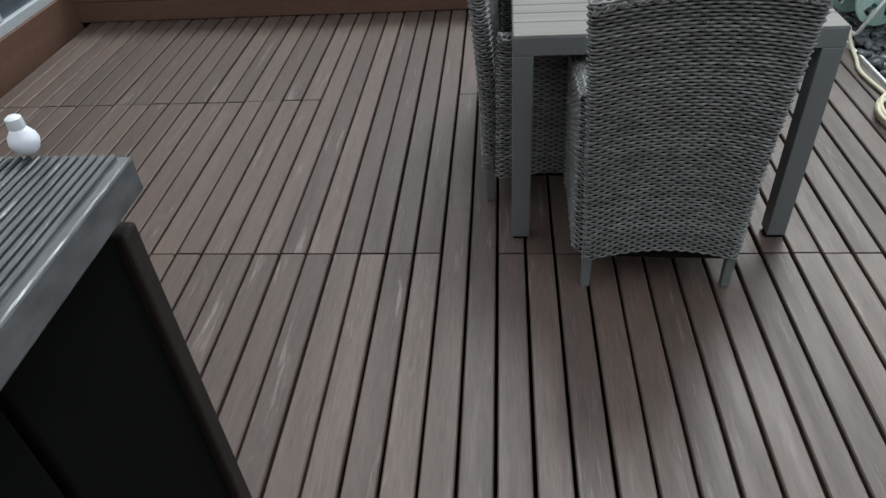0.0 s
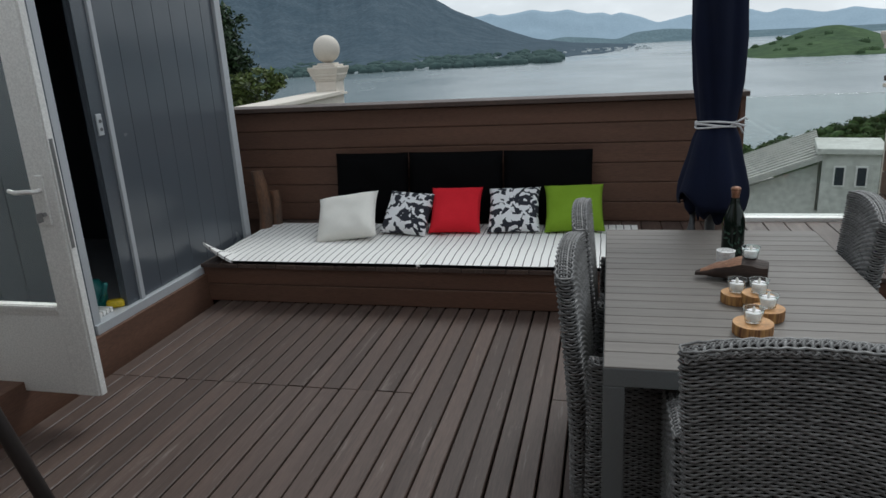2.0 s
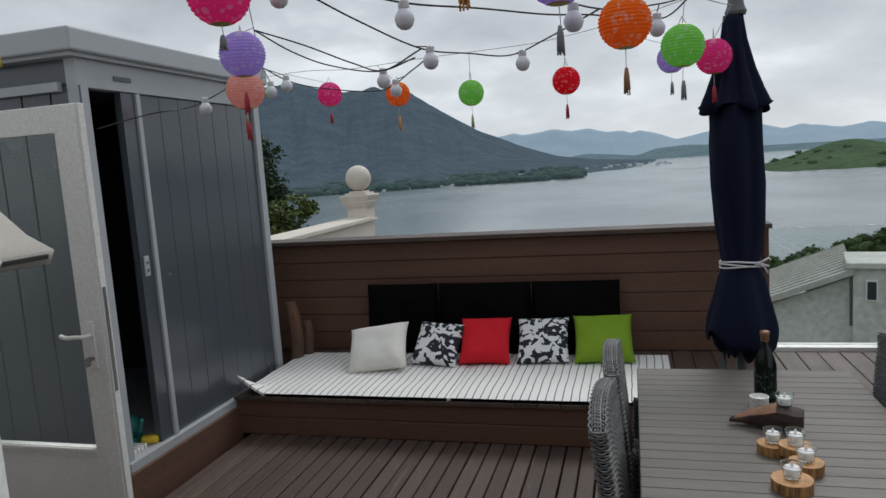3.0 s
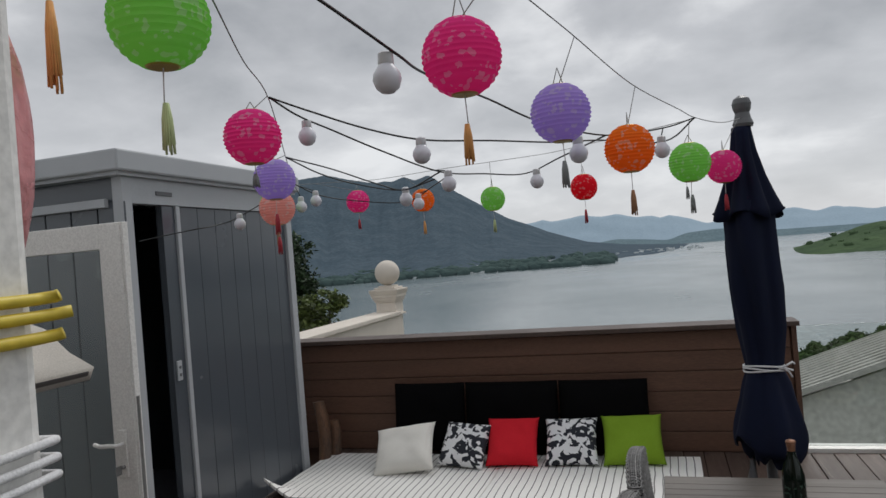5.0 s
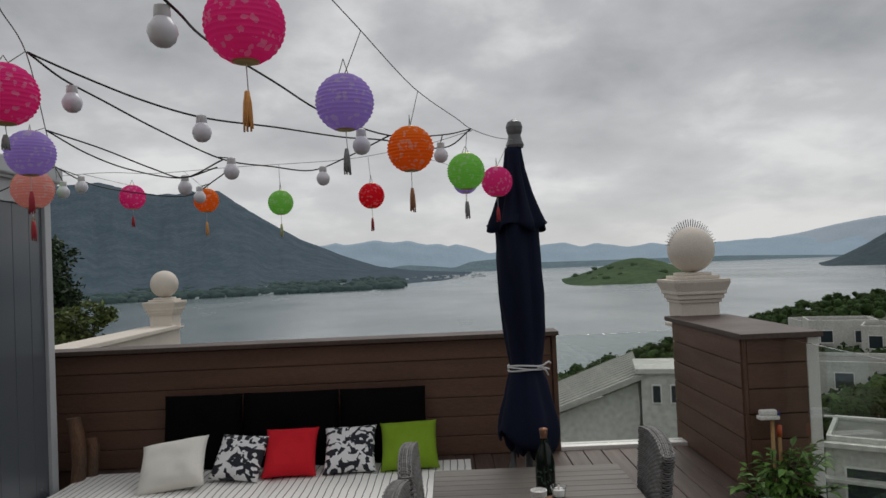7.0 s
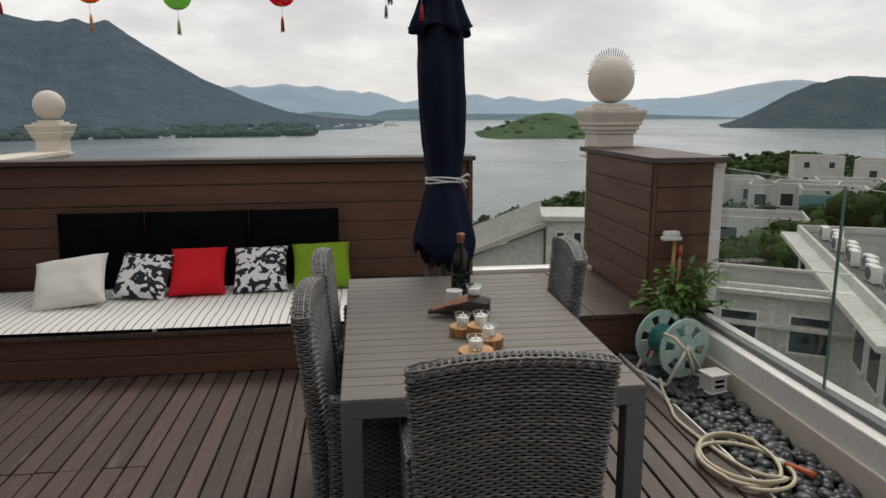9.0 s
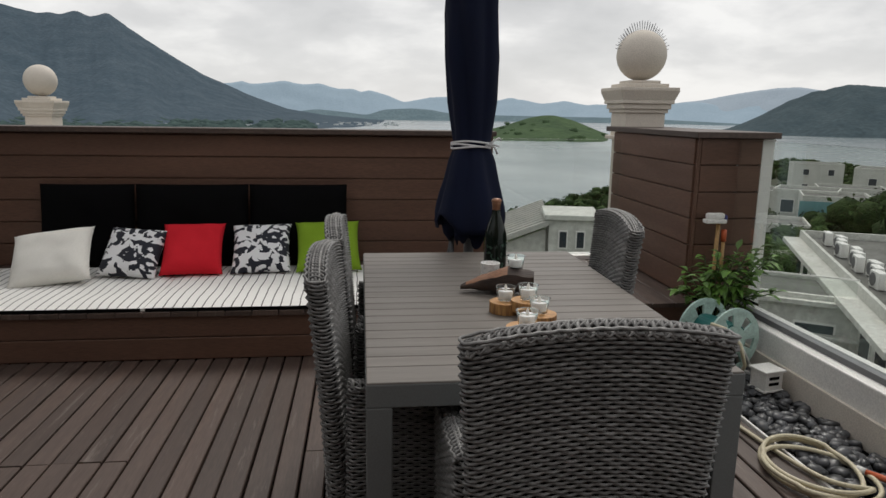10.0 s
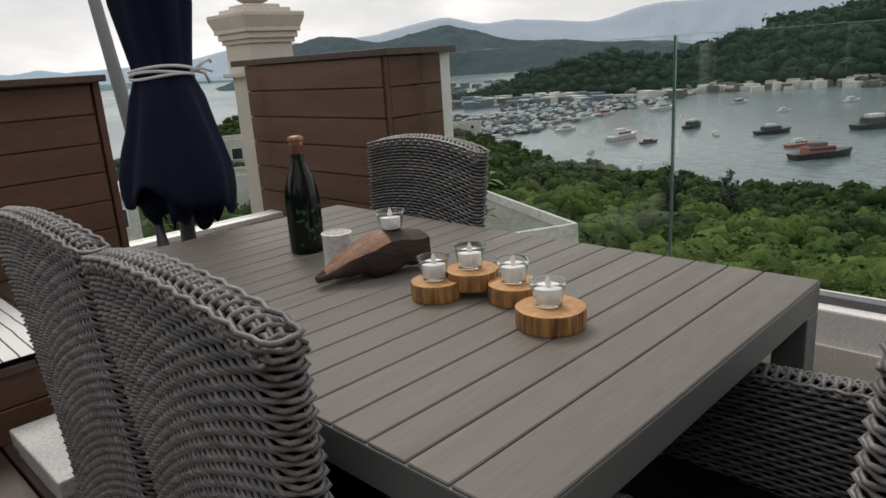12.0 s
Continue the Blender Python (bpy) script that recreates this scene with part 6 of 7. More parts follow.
def house(name, label, at, w, d, z0, z1, storeys=2, cols=3, faces_=("front", "left"), roof_m=None, parapet=0.4, margin=0.5):
    """A rendered block with parapet roof, storey bands and framed windows; at is the pose of its front middle, the front looking to -y."""
    h = thing(name, label, "house", at)
    part("wall", box(-w / 2, w / 2, 0, d, z0, z1), M_RENDER, h)
    part("roof", box(-w / 2 + 0.15, w / 2 - 0.15, 0.15, d - 0.15, z1, z1 + 0.06), roof_m or M_ROOFG, h)
    if parapet:
        for bx_ in ((-w / 2, w / 2, -0.02, 0.15), (-w / 2, w / 2, d - 0.15, d), (-w / 2 - 0.02, -w / 2 + 0.15, 0.15, d - 0.15), (w / 2 - 0.15, w / 2 + 0.02, 0.15, d - 0.15)):
            part("parapet", box(*bx_, z1, z1 + parapet, 0.02), M_RENDER, h)
    sh = (z1 - z0) / max(1, storeys)
    for f in faces_:
        length = w if f == "front" else d
        n_ = cols if f == "front" else max(1, int(cols * d / w + 0.5))
        for s in range(storeys):
            for k in range(n_):
                c = -length / 2 + (k + 0.5) * length / n_
                ww, wh = min(1.4, length / n_ * 0.6), min(1.5, sh * 0.5)
                zc = z0 + (s + 0.52) * sh
                m_ = Matrix.Translation((c, 0, zc)) if f == "front" else (pose(-w / 2, d / 2, 0, 0, 0, -90) @ Matrix.Translation((c, 0, zc)) if f == "left" else pose(w / 2, d / 2, 0, 0, 0, 90) @ Matrix.Translation((c, 0, zc)))
                fr_ = part("window", box(-ww / 2 - 0.08, ww / 2 + 0.08, -0.06, 0.0, -wh / 2 - 0.08, wh / 2 + 0.08, m=m_), M_WHITE, h)
                part("pane", box(-ww / 2, ww / 2, -0.075, -0.061, -wh / 2, wh / 2, m=m_), M_WINDOW, fr_)
                part("sill", box(-ww / 2 - 0.15, ww / 2 + 0.15, -0.16, -0.061, -wh / 2 - 0.16, -wh / 2 - 0.08, m=m_), M_RENDER, fr_)
    return h


# long block with air conditioners on its roof edge
along = math.degrees(math.atan2(17.6, 8.3))
row = house("apartment_block", "long white apartment block with a grey paved roof", Matrix.Translation((17.7 - 3.4, 20.4 - 7.2, 0)) @ pose(0, 0, 0, 0, 0, along) @ pose(16.7, 0, 0, 0, 0, 180), 21.8, 5.4, -13.0, -5.6, 2, 10, ("front",), parapet=0.45)
part("eave", box(-10.9, 10.9, -0.9, 0.0, -5.85, -5.6, 0.02), M_RENDER, row)
ac = thing("air_conditioner", "white rooftop air conditioner unit", "air conditioner", (0, 0, 0), group="rooftop air conditioners")
part("case", box(-0.45, 0.45, -0.17, 0.17, 0.05, 0.75, 0.02), M_WHITE, ac)
part("fan_grille", lathe([(0.26, 0), (0.28, 0.01), (0.28, 0.02)], 20, m=pose(-0.12, -0.17, 0.4, 90, 0, 0)), M_STEEL, ac)
part("foot_rail", box(-0.4, 0.4, -0.15, 0.15, 0.0, 0.05), M_STEEL, ac)
base_m = Matrix.Translation((17.7, 20.4, 0)) @ pose(0, 0, 0, 0, 0, along)
ac.matrix_basis = base_m @ pose(2.0, -0.95, -5.54, 0, 0, 180)
for k in range(13):
    copy_thing(ac, base_m @ pose(3.1 + k * 1.15, -0.95 - 0.2 * (k % 3), -5.54, 0, 0, 180 + 9 * (k % 2)))

hA = house("townhouse", "white townhouse with a roof terrace and glass rail", Matrix.Translation(polar(33.4, 31.5)) @ pose(0, 0, 0, 0, 0, -33.4), 5.4, 4.0, -13.0, -5.9, 2, 2, ("front",), parapet=0.25)
part("roof_slab", box(-2.9, 2.9, -0.35, 0.0, -6.05, -5.85, 0.02), M_RENDER, hA)
part("roof_slab", box(-2.9, 2.9, -0.5, 0.0, -7.35, -7.2, 0.02), M_RENDER, hA)
gr = part("glass_rail", box(-2.7, 2.7, 0.05, 0.07, -5.6, -4.9), M_GLASS, hA, "clear glass rail")
gr.visible_shadow = False
part("rail_cap", box(-2.75, 2.75, 0.03, 0.09, -4.92, -4.86), M_WHITE, hA)
for x in (-2.75, -0.2, 2.65):
    part("rendered_pier", box(x, x + 0.25, -0.12, 0.0, -13, -6.05), M_RENDER, hA)

# house with a sloping sheet roof below the gap in the wall
hW = thing("gabled_house", "white house with a sloping pale sheet roof and a square tower", "house", Matrix.Translation(polar(12.4, 27)) @ pose(0, 0, 0, 0, 0, -12.4))
part("wall", box(-2.6, 2.4, 0, 6, -14, -4.6), M_RENDER, hW)
bm = bmesh.new()
vs = [bm.verts.new(p) for p in ((-2.9, -0.5, -4.55), (1.6, -0.5, -2.75), (1.6, 6.3, -2.75), (-2.9, 6.3, -4.55), (-2.9, -0.5, -4.40), (1.6, -0.5, -2.60), (1.6, 6.3, -2.60), (-2.9, 6.3, -4.40))]
for f in ((0, 1, 2, 3), (4, 7, 6, 5), (0, 4, 5, 1), (1, 5, 6, 2), (2, 6, 7, 3), (3, 7, 4, 0)):
    bm.faces.new([vs[i] for i in f])
bmesh.ops.recalc_face_normals(bm, faces=bm.faces)
rf = part("roof", bm, M_TILE, hW)
for k in range(12):
    y = -0.45 + k * 0.58
    part("roof_rib", box(-2.45, 2.42, y, y + 0.08, 0.0, 0.05, m=Matrix.Translation((-0.65, 0, -3.495)) @ pose(0, 0, 0, 0, -21.8, 0)), M_TILE, rf)
bm = bmesh.new()
vs = [bm.verts.new(p) for p in ((-2.6, 0, -4.6), (1.5, 0, -4.6), (1.5, 0, -2.95))]
bm.faces.new(vs)
vb = [bm.verts.new(p) for p in ((-2.6, 0.15, -4.6), (1.5, 0.15, -4.6), (1.5, 0.15, -2.95))]
bm.faces.new(vb[::-1])
for i in range(3):
    bm.faces.new((vs[i], vb[i], vb[(i + 1) % 3], vs[(i + 1) % 3]))
bmesh.ops.recalc_face_normals(bm, faces=bm.faces)
part("gable", bm, M_RENDER, hW)
tw = part("tower", box(1.6, 3.3, -0.3, 2.0, -14, -2.55), M_RENDER, hW)
part("tower_cap", box(1.4, 3.5, -0.5, 2.2, -2.55, -2.35, 0.03), M_RENDER, tw)
for x in (1.95, 2.6):
    wd = part("window", box(x, x + 0.36, -0.36, -0.3, -3.65, -2.95), M_WHITE, tw)
    part("pane", box(x + 0.05, x + 0.31, -0.375, -0.361, -3.6, -3.0), M_WINDOW, wd)
for k in range(14):
    part("baluster", box(-2.8 + k * 0.19, -2.74 + k * 0.19, -1.45, -1.39, -7.1, -6.2), M_WHITE, hW)
part("rail", box(-2.9, -0.1, -1.5, -1.34, -6.2, -6.1), M_WHITE, hW)
part("balcony", box(-2.9, -0.1, -1.5, 0.0, -7.3, -7.1), M_RENDER, hW)
part("green_net", box(-3.0, -2.3, -1.7, -1.55, -7.1, -6.5, 0.05), M_TEAL, hW)

for az, r, w, d, hgt, rot, nm in ((29.6, 104, 8, 6, 9.0, -20, 0), (32.4, 99, 6, 7, 8.0, -35, 0), (34.4, 94, 7, 6, 8.2, -40, 0), (36.6, 88, 7, 7, 8.0, -30, 1), (31.4, 70, 9, 6, 6.0, -28, 0), (39.8, 165, 14, 9, 13, -44, 0), (37.5, 130, 10, 8, 8, -30, 0),
                              (28.5, 150, 9, 8, 8, -10, 0), (45.0, 300, 20, 12, 6, -30, 0), (35.2, 210, 12, 9, 10, -25, 0), (47.2, 330, 16, 10, 9, -50, 0), ):
    g_ = ground_z(r, az)
    hh = house("villa", "white flat-roofed villa among trees on the hillside", Matrix.Translation(polar(az, r)) @ pose(0, 0, 0, 0, 0, rot), w, d, g_ - 2, g_ + hgt, 3, 2, ("front",))
    if nm:
        part("teal_wall", box(-w / 2 - 0.3, w / 2 - 0.4, -0.25, -0.1, g_ + hgt - 2.6, g_ + hgt - 0.2), M_TEALWALL, hh, "teal painted wall")

# woods: crowns of several leafy lumps
M_CROWN = mat("woodland_foliage", (0.050, 0.085, 0.022), 0.9, second=(0.022, 0.045, 0.014), scale=0.9, fine_scale=5.0, bump=0.9, dist=0.35, amount=1.0, vary=0.45, island=True, spec=0.15)
M_CROWN2 = mat("light_woodland_foliage", (0.105, 0.155, 0.036), 0.9, second=(0.055, 0.098, 0.024), scale=1.1, fine_scale=6.0, bump=0.9, dist=0.3, amount=1.0, vary=0.35, island=True, spec=0.15)
rng = random.Random(5)
near_s, far_s, light_s = [], [], []


def crown(out, c, R, n_, rr, flat=0.8):
    for k in range(n_):
        a = rng.uniform(0, 2 * math.pi)
        q = rng.uniform(0.15, 0.75) * R if k else 0
        s = R * (rng.uniform(0.38, 0.62) if k else 0.72)
        out.append(((c[0] + q * math.cos(a), c[1] + q * math.sin(a), c[2] + rng.uniform(-0.25, 0.45) * R * (1 if k else 0)), (s, s * rng.uniform(0.85, 1.15), s * flat), (rng.uniform(-.3, .3), rng.uniform(-.3, .3), rng.uniform(0, 6)), rr, rng.uniform(0, 99)))


def blocked(az, r):
    return (26 < az < 38.5 and r < 60) or (36 < az < 55 and r < 41) or (6 < az < 20 and r < 60)


for i in range(1250):
    az = rng.uniform(40, 98)
    r = math.sqrt(rng.uniform(30 ** 2, (shore(az) * 0.99) ** 2))
    if blocked(az, r) or (az < 47 and rng.random() < 0.35):
        continue
    R = rng.uniform(2.0, 3.6)
    c = polar(az, r, ground_z(r, az) + R * rng.uniform(0.9, 1.35))
    if r < 120:
        crown(light_s if (noise.noise((c.x * 0.05, c.y * 0.05, 0)) > -0.12) else near_s, c, R, 8, 0.55)
    else:
        crown(far_s, c, R, 4, 0.40)
for i in range(900):
    az = rng.uniform(4, 47)
    rmax = shore(az) * 0.99
    r = math.sqrt(rng.uniform(48 ** 2, rmax ** 2))
    if blocked(az, r) or (az < 21 and r < 120):
        continue
    R = rng.uniform(2.4, 4.2)
    c = polar(az, r, ground_z(r, az) + R * rng.uniform(0.8, 1.3))
    crown(far_s if r > 110 else near_s, c, R, 4 if r > 110 else 6, 0.42)
for az, r, R, up in ((30.2, 48, 1.8, 3.6), (31.6, 51, 2.2, 3.4), (33.2, 54, 2.2, 3.8), (29.5, 42, 1.6, 2.5), (34.5, 60, 2.0, 3.6), (29.2, 34, 1.2, 3.2), (38.5, 75, 3, 4), (40, 82, 3.2, 4), (41.5, 70, 3, 4)):
    crown(near_s, polar(az, r, -13.0 + up + 1.0), R, 9, 0.45)
for i in range(90):
    az = rng.uniform(27, 43)
    r = rng.uniform(56, 92)
    if 35 < az and r < 62:
        continue
    R = rng.uniform(1.6, 2.8)
    crown(near_s, polar(az, r, ground_z(r, az) + R * rng.uniform(0.9, 1.6)), R, 6, 0.45)
def sprays(name, specs, n_, size, seed, jitter=0.16):
    """Small leaf clumps, a pair of crossed facets each, spread over the lumps of many crowns."""
    g = np.random.default_rng(seed)
    c = np.repeat(np.array([q[0] for q in specs]), n_, 0)
    r = np.repeat(np.array([q[1] for q in specs]), n_, 0)
    m = len(c)
    d = g.normal(size=(m, 3))
    d /= np.linalg.norm(d, axis=1)[:, None]
    d[:, 2] = np.where(d[:, 2] < -0.35, -d[:, 2], d[:, 2])
    p = c + d * r * (1 + g.normal(scale=jitter, size=(m, 1)))
    u = g.normal(size=(m, 3))
    u -= (u * d).sum(1)[:, None] * d * 0.6
    u /= np.linalg.norm(u, axis=1)[:, None]
    w = np.cross(u, d + 0.5 * g.normal(size=(m, 3)))
    w /= np.linalg.norm(w, axis=1)[:, None]
    k = (size * r.mean(1) * g.uniform(0.6, 1.4, m))[:, None]
    v = np.stack([p - u * k, p + w * k * 0.6 + d * k * 0.25, p + u * k, p - w * k * 0.6 + d * k * 0.25], 1).reshape(-1, 3)
    me = bpy.data.meshes.new(name)
    me.from_pydata(v.tolist(), [], np.arange(4 * m).reshape(-1, 4).tolist())
    return me


tagged(part("woodland", blobs("woodland", near_s), M_CROWN), "dense green woodland crowns below the terrace", "woods", kind="stuff")
tagged(part("light_woodland", blobs("light_woodland", light_s), M_CROWN2), "light green bushy crowns on the slope", "woods", kind="stuff")
tagged(part("far_woodland", blobs("far_woodland", far_s, low=True), M_CROWN), "distant woodland along the shore", "woods", kind="stuff")

tagged(part("woodland_leaves", sprays("woodland_leaves", near_s, 34, 0.17, 1), M_CROWN), "dark leaf sprays of the woodland crowns", "woods", kind="stuff")
tagged(part("light_woodland_leaves", sprays("light_woodland_leaves", light_s, 46, 0.15, 2), M_CROWN2), "light green leaf sprays of the bushy crowns", "woods", kind="stuff")
tagged(part("far_woodland_leaves", sprays("far_woodland_leaves", far_s, 14, 0.24, 3), M_CROWN), "leaf sprays of the distant woodland", "woods", kind="stuff")

# leafy lumps over the nearer hills, sharing each hill's glowing haze colour
for hill, n_, lo_, hi_ in ((spit, 420, 3, 6), (green_hill, 620, 6, 12), (island, 16, 3, 6)):
    cs = [v.co for v in hill.data.vertices if v.co.z > SEA + 1]
    specs = []
    for i in range(n_):
        c, R = rng.choice(cs), rng.uniform(lo_, hi_)
        specs.append(((c.x + rng.uniform(-9, 9), c.y + rng.uniform(-9, 9), c.z + R * 0.1), (R * 1.3, R * 1.3, R * 0.75), (0, 0, rng.uniform(0, 6)), 0.45, i))
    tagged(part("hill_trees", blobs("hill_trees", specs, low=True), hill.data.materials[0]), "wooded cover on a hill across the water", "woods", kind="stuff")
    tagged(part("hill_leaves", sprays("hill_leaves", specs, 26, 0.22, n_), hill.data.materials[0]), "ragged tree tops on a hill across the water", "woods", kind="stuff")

# garden tree and shrub behind the neighbouring parapet, and two tall wispy trees by the water
M_LEAFD = mat("dark_tree_leaf", (0.030, 0.060, 0.020), 0.6, second=(0.018, 0.038, 0.014), scale=3, fine_scale=30, amount=0.8, vary=0.5, island=True, bump=0.1)
M_LEAFY = mat("yellow_green_leaf", (0.12, 0.15, 0.035), 0.6, second=(0.06, 0.10, 0.025), scale=3, fine_scale=30, amount=0.8, vary=0.5, island=True, bump=0.1)
M_TRUNK = mat("grey_brown_bark", (0.10, 0.08, 0.06), 0.9, scale=4, fine_scale=30, bump=0.6, amount=0.7)


def leafy_tree(name, label, at, trunk_h, parts_, material, n_, size, seed):
    """A trunk with limbs; leaves gathered in clumps. parts_ are (x, y, z, rx, rz) ellipsoids."""
    r_ = random.Random(seed)
    t_ = thing(name, label, "tree", at)
    limbs = [[(0, 0, 0), (0.02, 0.01, trunk_h * 0.5), (0, 0, trunk_h)]]
    rad = [np.array([0.10, 0.075, 0.05]) * (1 + size * 2)]
    V, F = [], []
    for x, y, z, rx, rz in parts_:
        limbs.append([(0, 0, trunk_h * 0.7), (x * 0.5, y * 0.5, (trunk_h * 0.7 + z) / 2), (x, y, z)])
        rad.append(np.array([0.04, 0.03, 0.012]) * (1 + size * 2))
        clumps = []
        for k in range(22):
            d = Vector((r_.gauss(0, 1), r_.gauss(0, 1), r_.gauss(0, 1))).normalized() * r_.uniform(0.55, 1.0)
            clumps.append(Vector((x + d.x * rx, y + d.y * rx, z + d.z * rz)))
        for k in range(int(n_ / len(parts_))):
            c = r_.choice(clumps) + Vector((r_.gauss(0, 0.16 * rx), r_.gauss(0, 0.16 * rx), r_.gauss(0, 0.13 * rz)))
            d1 = Vector((r_.gauss(0, 1), r_.gauss(0, 1), r_.gauss(0, 0.6))).normalized()
            d2 = d1.cross(Vector((r_.gauss(0, 1), r_.gauss(0, 1), r_.gauss(0, 1)))).normalized()
            L = size * r_.uniform(0.7, 1.3)
            b_ = len(V)
            V += [tuple(c - d1 * L), tuple(c + d2 * L * 0.45), tuple(c + d1 * L), tuple(c - d2 * L * 0.45)]
            F.append((b_, b_ + 1, b_ + 2, b_ + 3))
    part("trunk", tube_mesh("trunk", limbs, rad, 8), M_TRUNK, t_)
    me = bpy.data.meshes.new("crown")
    me.from_pydata(V, [], F)
    part("crown", me, material, t_)
    return t_


leafy_tree("garden_tree", "dark green garden tree beyond the terrace wall", polar(-28.9, 13.2, -7), 8.2, [(0, 0, 8.35, 0.62, 0.75), (0.1, 0, 8.95, 0.42, 0.5), (-0.4, 0.1, 8.5, 0.6, 0.9), (0.1, 0, 7.7, 0.65, 0.7)], M_LEAFD, 7000, 0.05, 1)
leafy_tree("garden_shrub", "yellow-green shrub behind the neighbouring parapet", polar(-26.4, 12.4, -7), 7.7, [(0, 0, 8.05, 0.42, 0.32), (0.2, 0, 8.25, 0.30, 0.2), (-0.5, 0, 7.9, 0.5, 0.35)], M_LEAFY, 2600, 0.05, 2)
for az, r, h_ in ((63.1, 110, 9.0), (67.4, 118, 8.5)):
    leafy_tree("casuarina_tree", "tall wispy tree standing above the woods", polar(az, r, ground_z(r, az)), h_ * 1.05, [(0, 0, h_, 1.5, 2.6), (1.3, 0.3, h_ * 0.85, 1.3, 1.8), (-1.2, -0.3, h_ * 0.75, 1.3, 1.8)], M_LEAFD, 2600, 0.22, int(az))

# harbour: moored boats, pontoons, shore town
M_HULLD = mat("dark_boat_hull", (0.045, 0.05, 0.055), 0.5, amount=0.4, scale=0.6)
M_HULLW = mat("white_boat_hull", (0.62, 0.63, 0.63), 0.4, amount=0.3, scale=0.6)
M_HULLR = mat("red_boat_house", (0.35, 0.13, 0.10), 0.6, amount=0.4, scale=0.6)
M_HULLB = mat("blue_boat_cover", (0.15, 0.20, 0.23), 0.6, amount=0.4, scale=0.6)


def hull_bm(L, W, H):
    bm = bmesh.new()
    rows = []
    for i in range(9):
        s = i / 8
        w = W / 2 * (0.75 + 0.25 * min(1, s * 4)) * (1 - max(0, (s - 0.6) / 0.4) ** 2 * 0.95)
        sheer = H * (1 + 0.45 * s * s)
        x = -L / 2 + L * s
        rows.append([bm.verts.new((x, -w, sheer)), bm.verts.new((x * 0.94, -w * 0.7, -0.3)), bm.verts.new((x * 0.94, w * 0.7, -0.3)), bm.verts.new((x, w, sheer))])
    for a, b in zip(rows, rows[1:]):
        for k in range(3):
            bm.faces.new((a[k], a[k + 1], b[k + 1], b[k]))
        bm.faces.new((a[3], a[0], b[0], b[3]))
    bm.faces.new(rows[0]); bm.faces.new(rows[-1][::-1])
    bmesh.ops.recalc_face_normals(bm, faces=bm.faces)
    return bm


def boat(az, r, L, rot, hull_m, cabin_m, kind_=0):
    lab = {0: "white motor cruiser moored in the harbour", 1: "dark wooden fishing boat moored in the harbour", 2: "work barge with a red deckhouse moored in the harbour"}[kind_]
    b = thing("boat", lab, "boat", Matrix.Translation(polar(az, r, SEA)) @ pose(0, 0, 0, 0, 0, rot), group="boats in the harbour")
    W, H = L * 0.27, L * 0.085
    part("hull", hull_bm(L, W, H), hull_m, b)
    cb = part("cabin", box(-L * 0.28, L * 0.16, -W * 0.36, W * 0.36, H * 0.9, H * 2.1, 0.12), cabin_m, b)
    part("window_band", box(-L * 0.26, L * 0.165, -W * 0.365, W * 0.365, H * 1.45, H * 1.85), M_WINDOW, cb)
    part("upper_deck", box(-L * 0.22, L * 0.04, -W * 0.28, W * 0.28, H * 2.1, H * 2.75, 0.1), M_HULLW if kind_ != 2 else M_ROOFG, cb)
    part("mast", tube_mesh("mast", [[(-L * 0.05, 0, H * 2.6), (-L * 0.05, 0, H * 4.6)]], 0.07, 6), M_STEEL, b)
    return b


for az, el, L, rot, hm, cm, kd in ((59.9, 6.9, 17, 10, M_HULLW, M_HULLW, 0), (65.2, 6.2, 15, 20, M_HULLD, M_HULLD, 1), (66.8, 6.8, 7, 60, M_HULLW, M_HULLW, 0), (70.8, 6.75, 15, -10, M_HULLD, M_HULLD, 1), (74.0, 8.5, 19, -15, M_HULLD, M_HULLR, 2), (72.6, 7.7, 11, -5, M_HULLR, M_HULLW, 0), (77.4, 6.4, 22, -5, M_HULLD, M_HULLD, 1),
                                   (61.9, 7.3, 8, 0, M_HULLD, M_HULLD, 1), (57.4, 7.9, 6, 30, M_HULLW, M_HULLW, 0), (53.0, 7.8, 8, 20, M_HULLD, M_HULLB, 1), (51.2, 7.0, 7, -20, M_HULLD, M_HULLB, 1), (61.2, 9.0, 6, 40, M_HULLW, M_HULLW, 0), (71.5, 5.2, 9, 0, M_HULLW, M_HULLW, 0), (55.5, 6.1, 12, 5, M_HULLW, M_HULLW, 0), (57.0, 5.3, 16, 8, M_HULLW, M_HULLW, 0),
                                   (58.6, 5.0, 14, 0, M_HULLW, M_HULLR, 0), (63.0, 4.8, 18, 5, M_HULLW, M_HULLW, 0), (68.5, 4.5, 12, 0, M_HULLW, M_HULLB, 0), (75.8, 4.6, 12, 0, M_HULLW, M_HULLW, 0)):
    boat(az, 41 / math.tan(radians(el)), L * 1.25, rot - az * 0.3, hm, cm, kd)


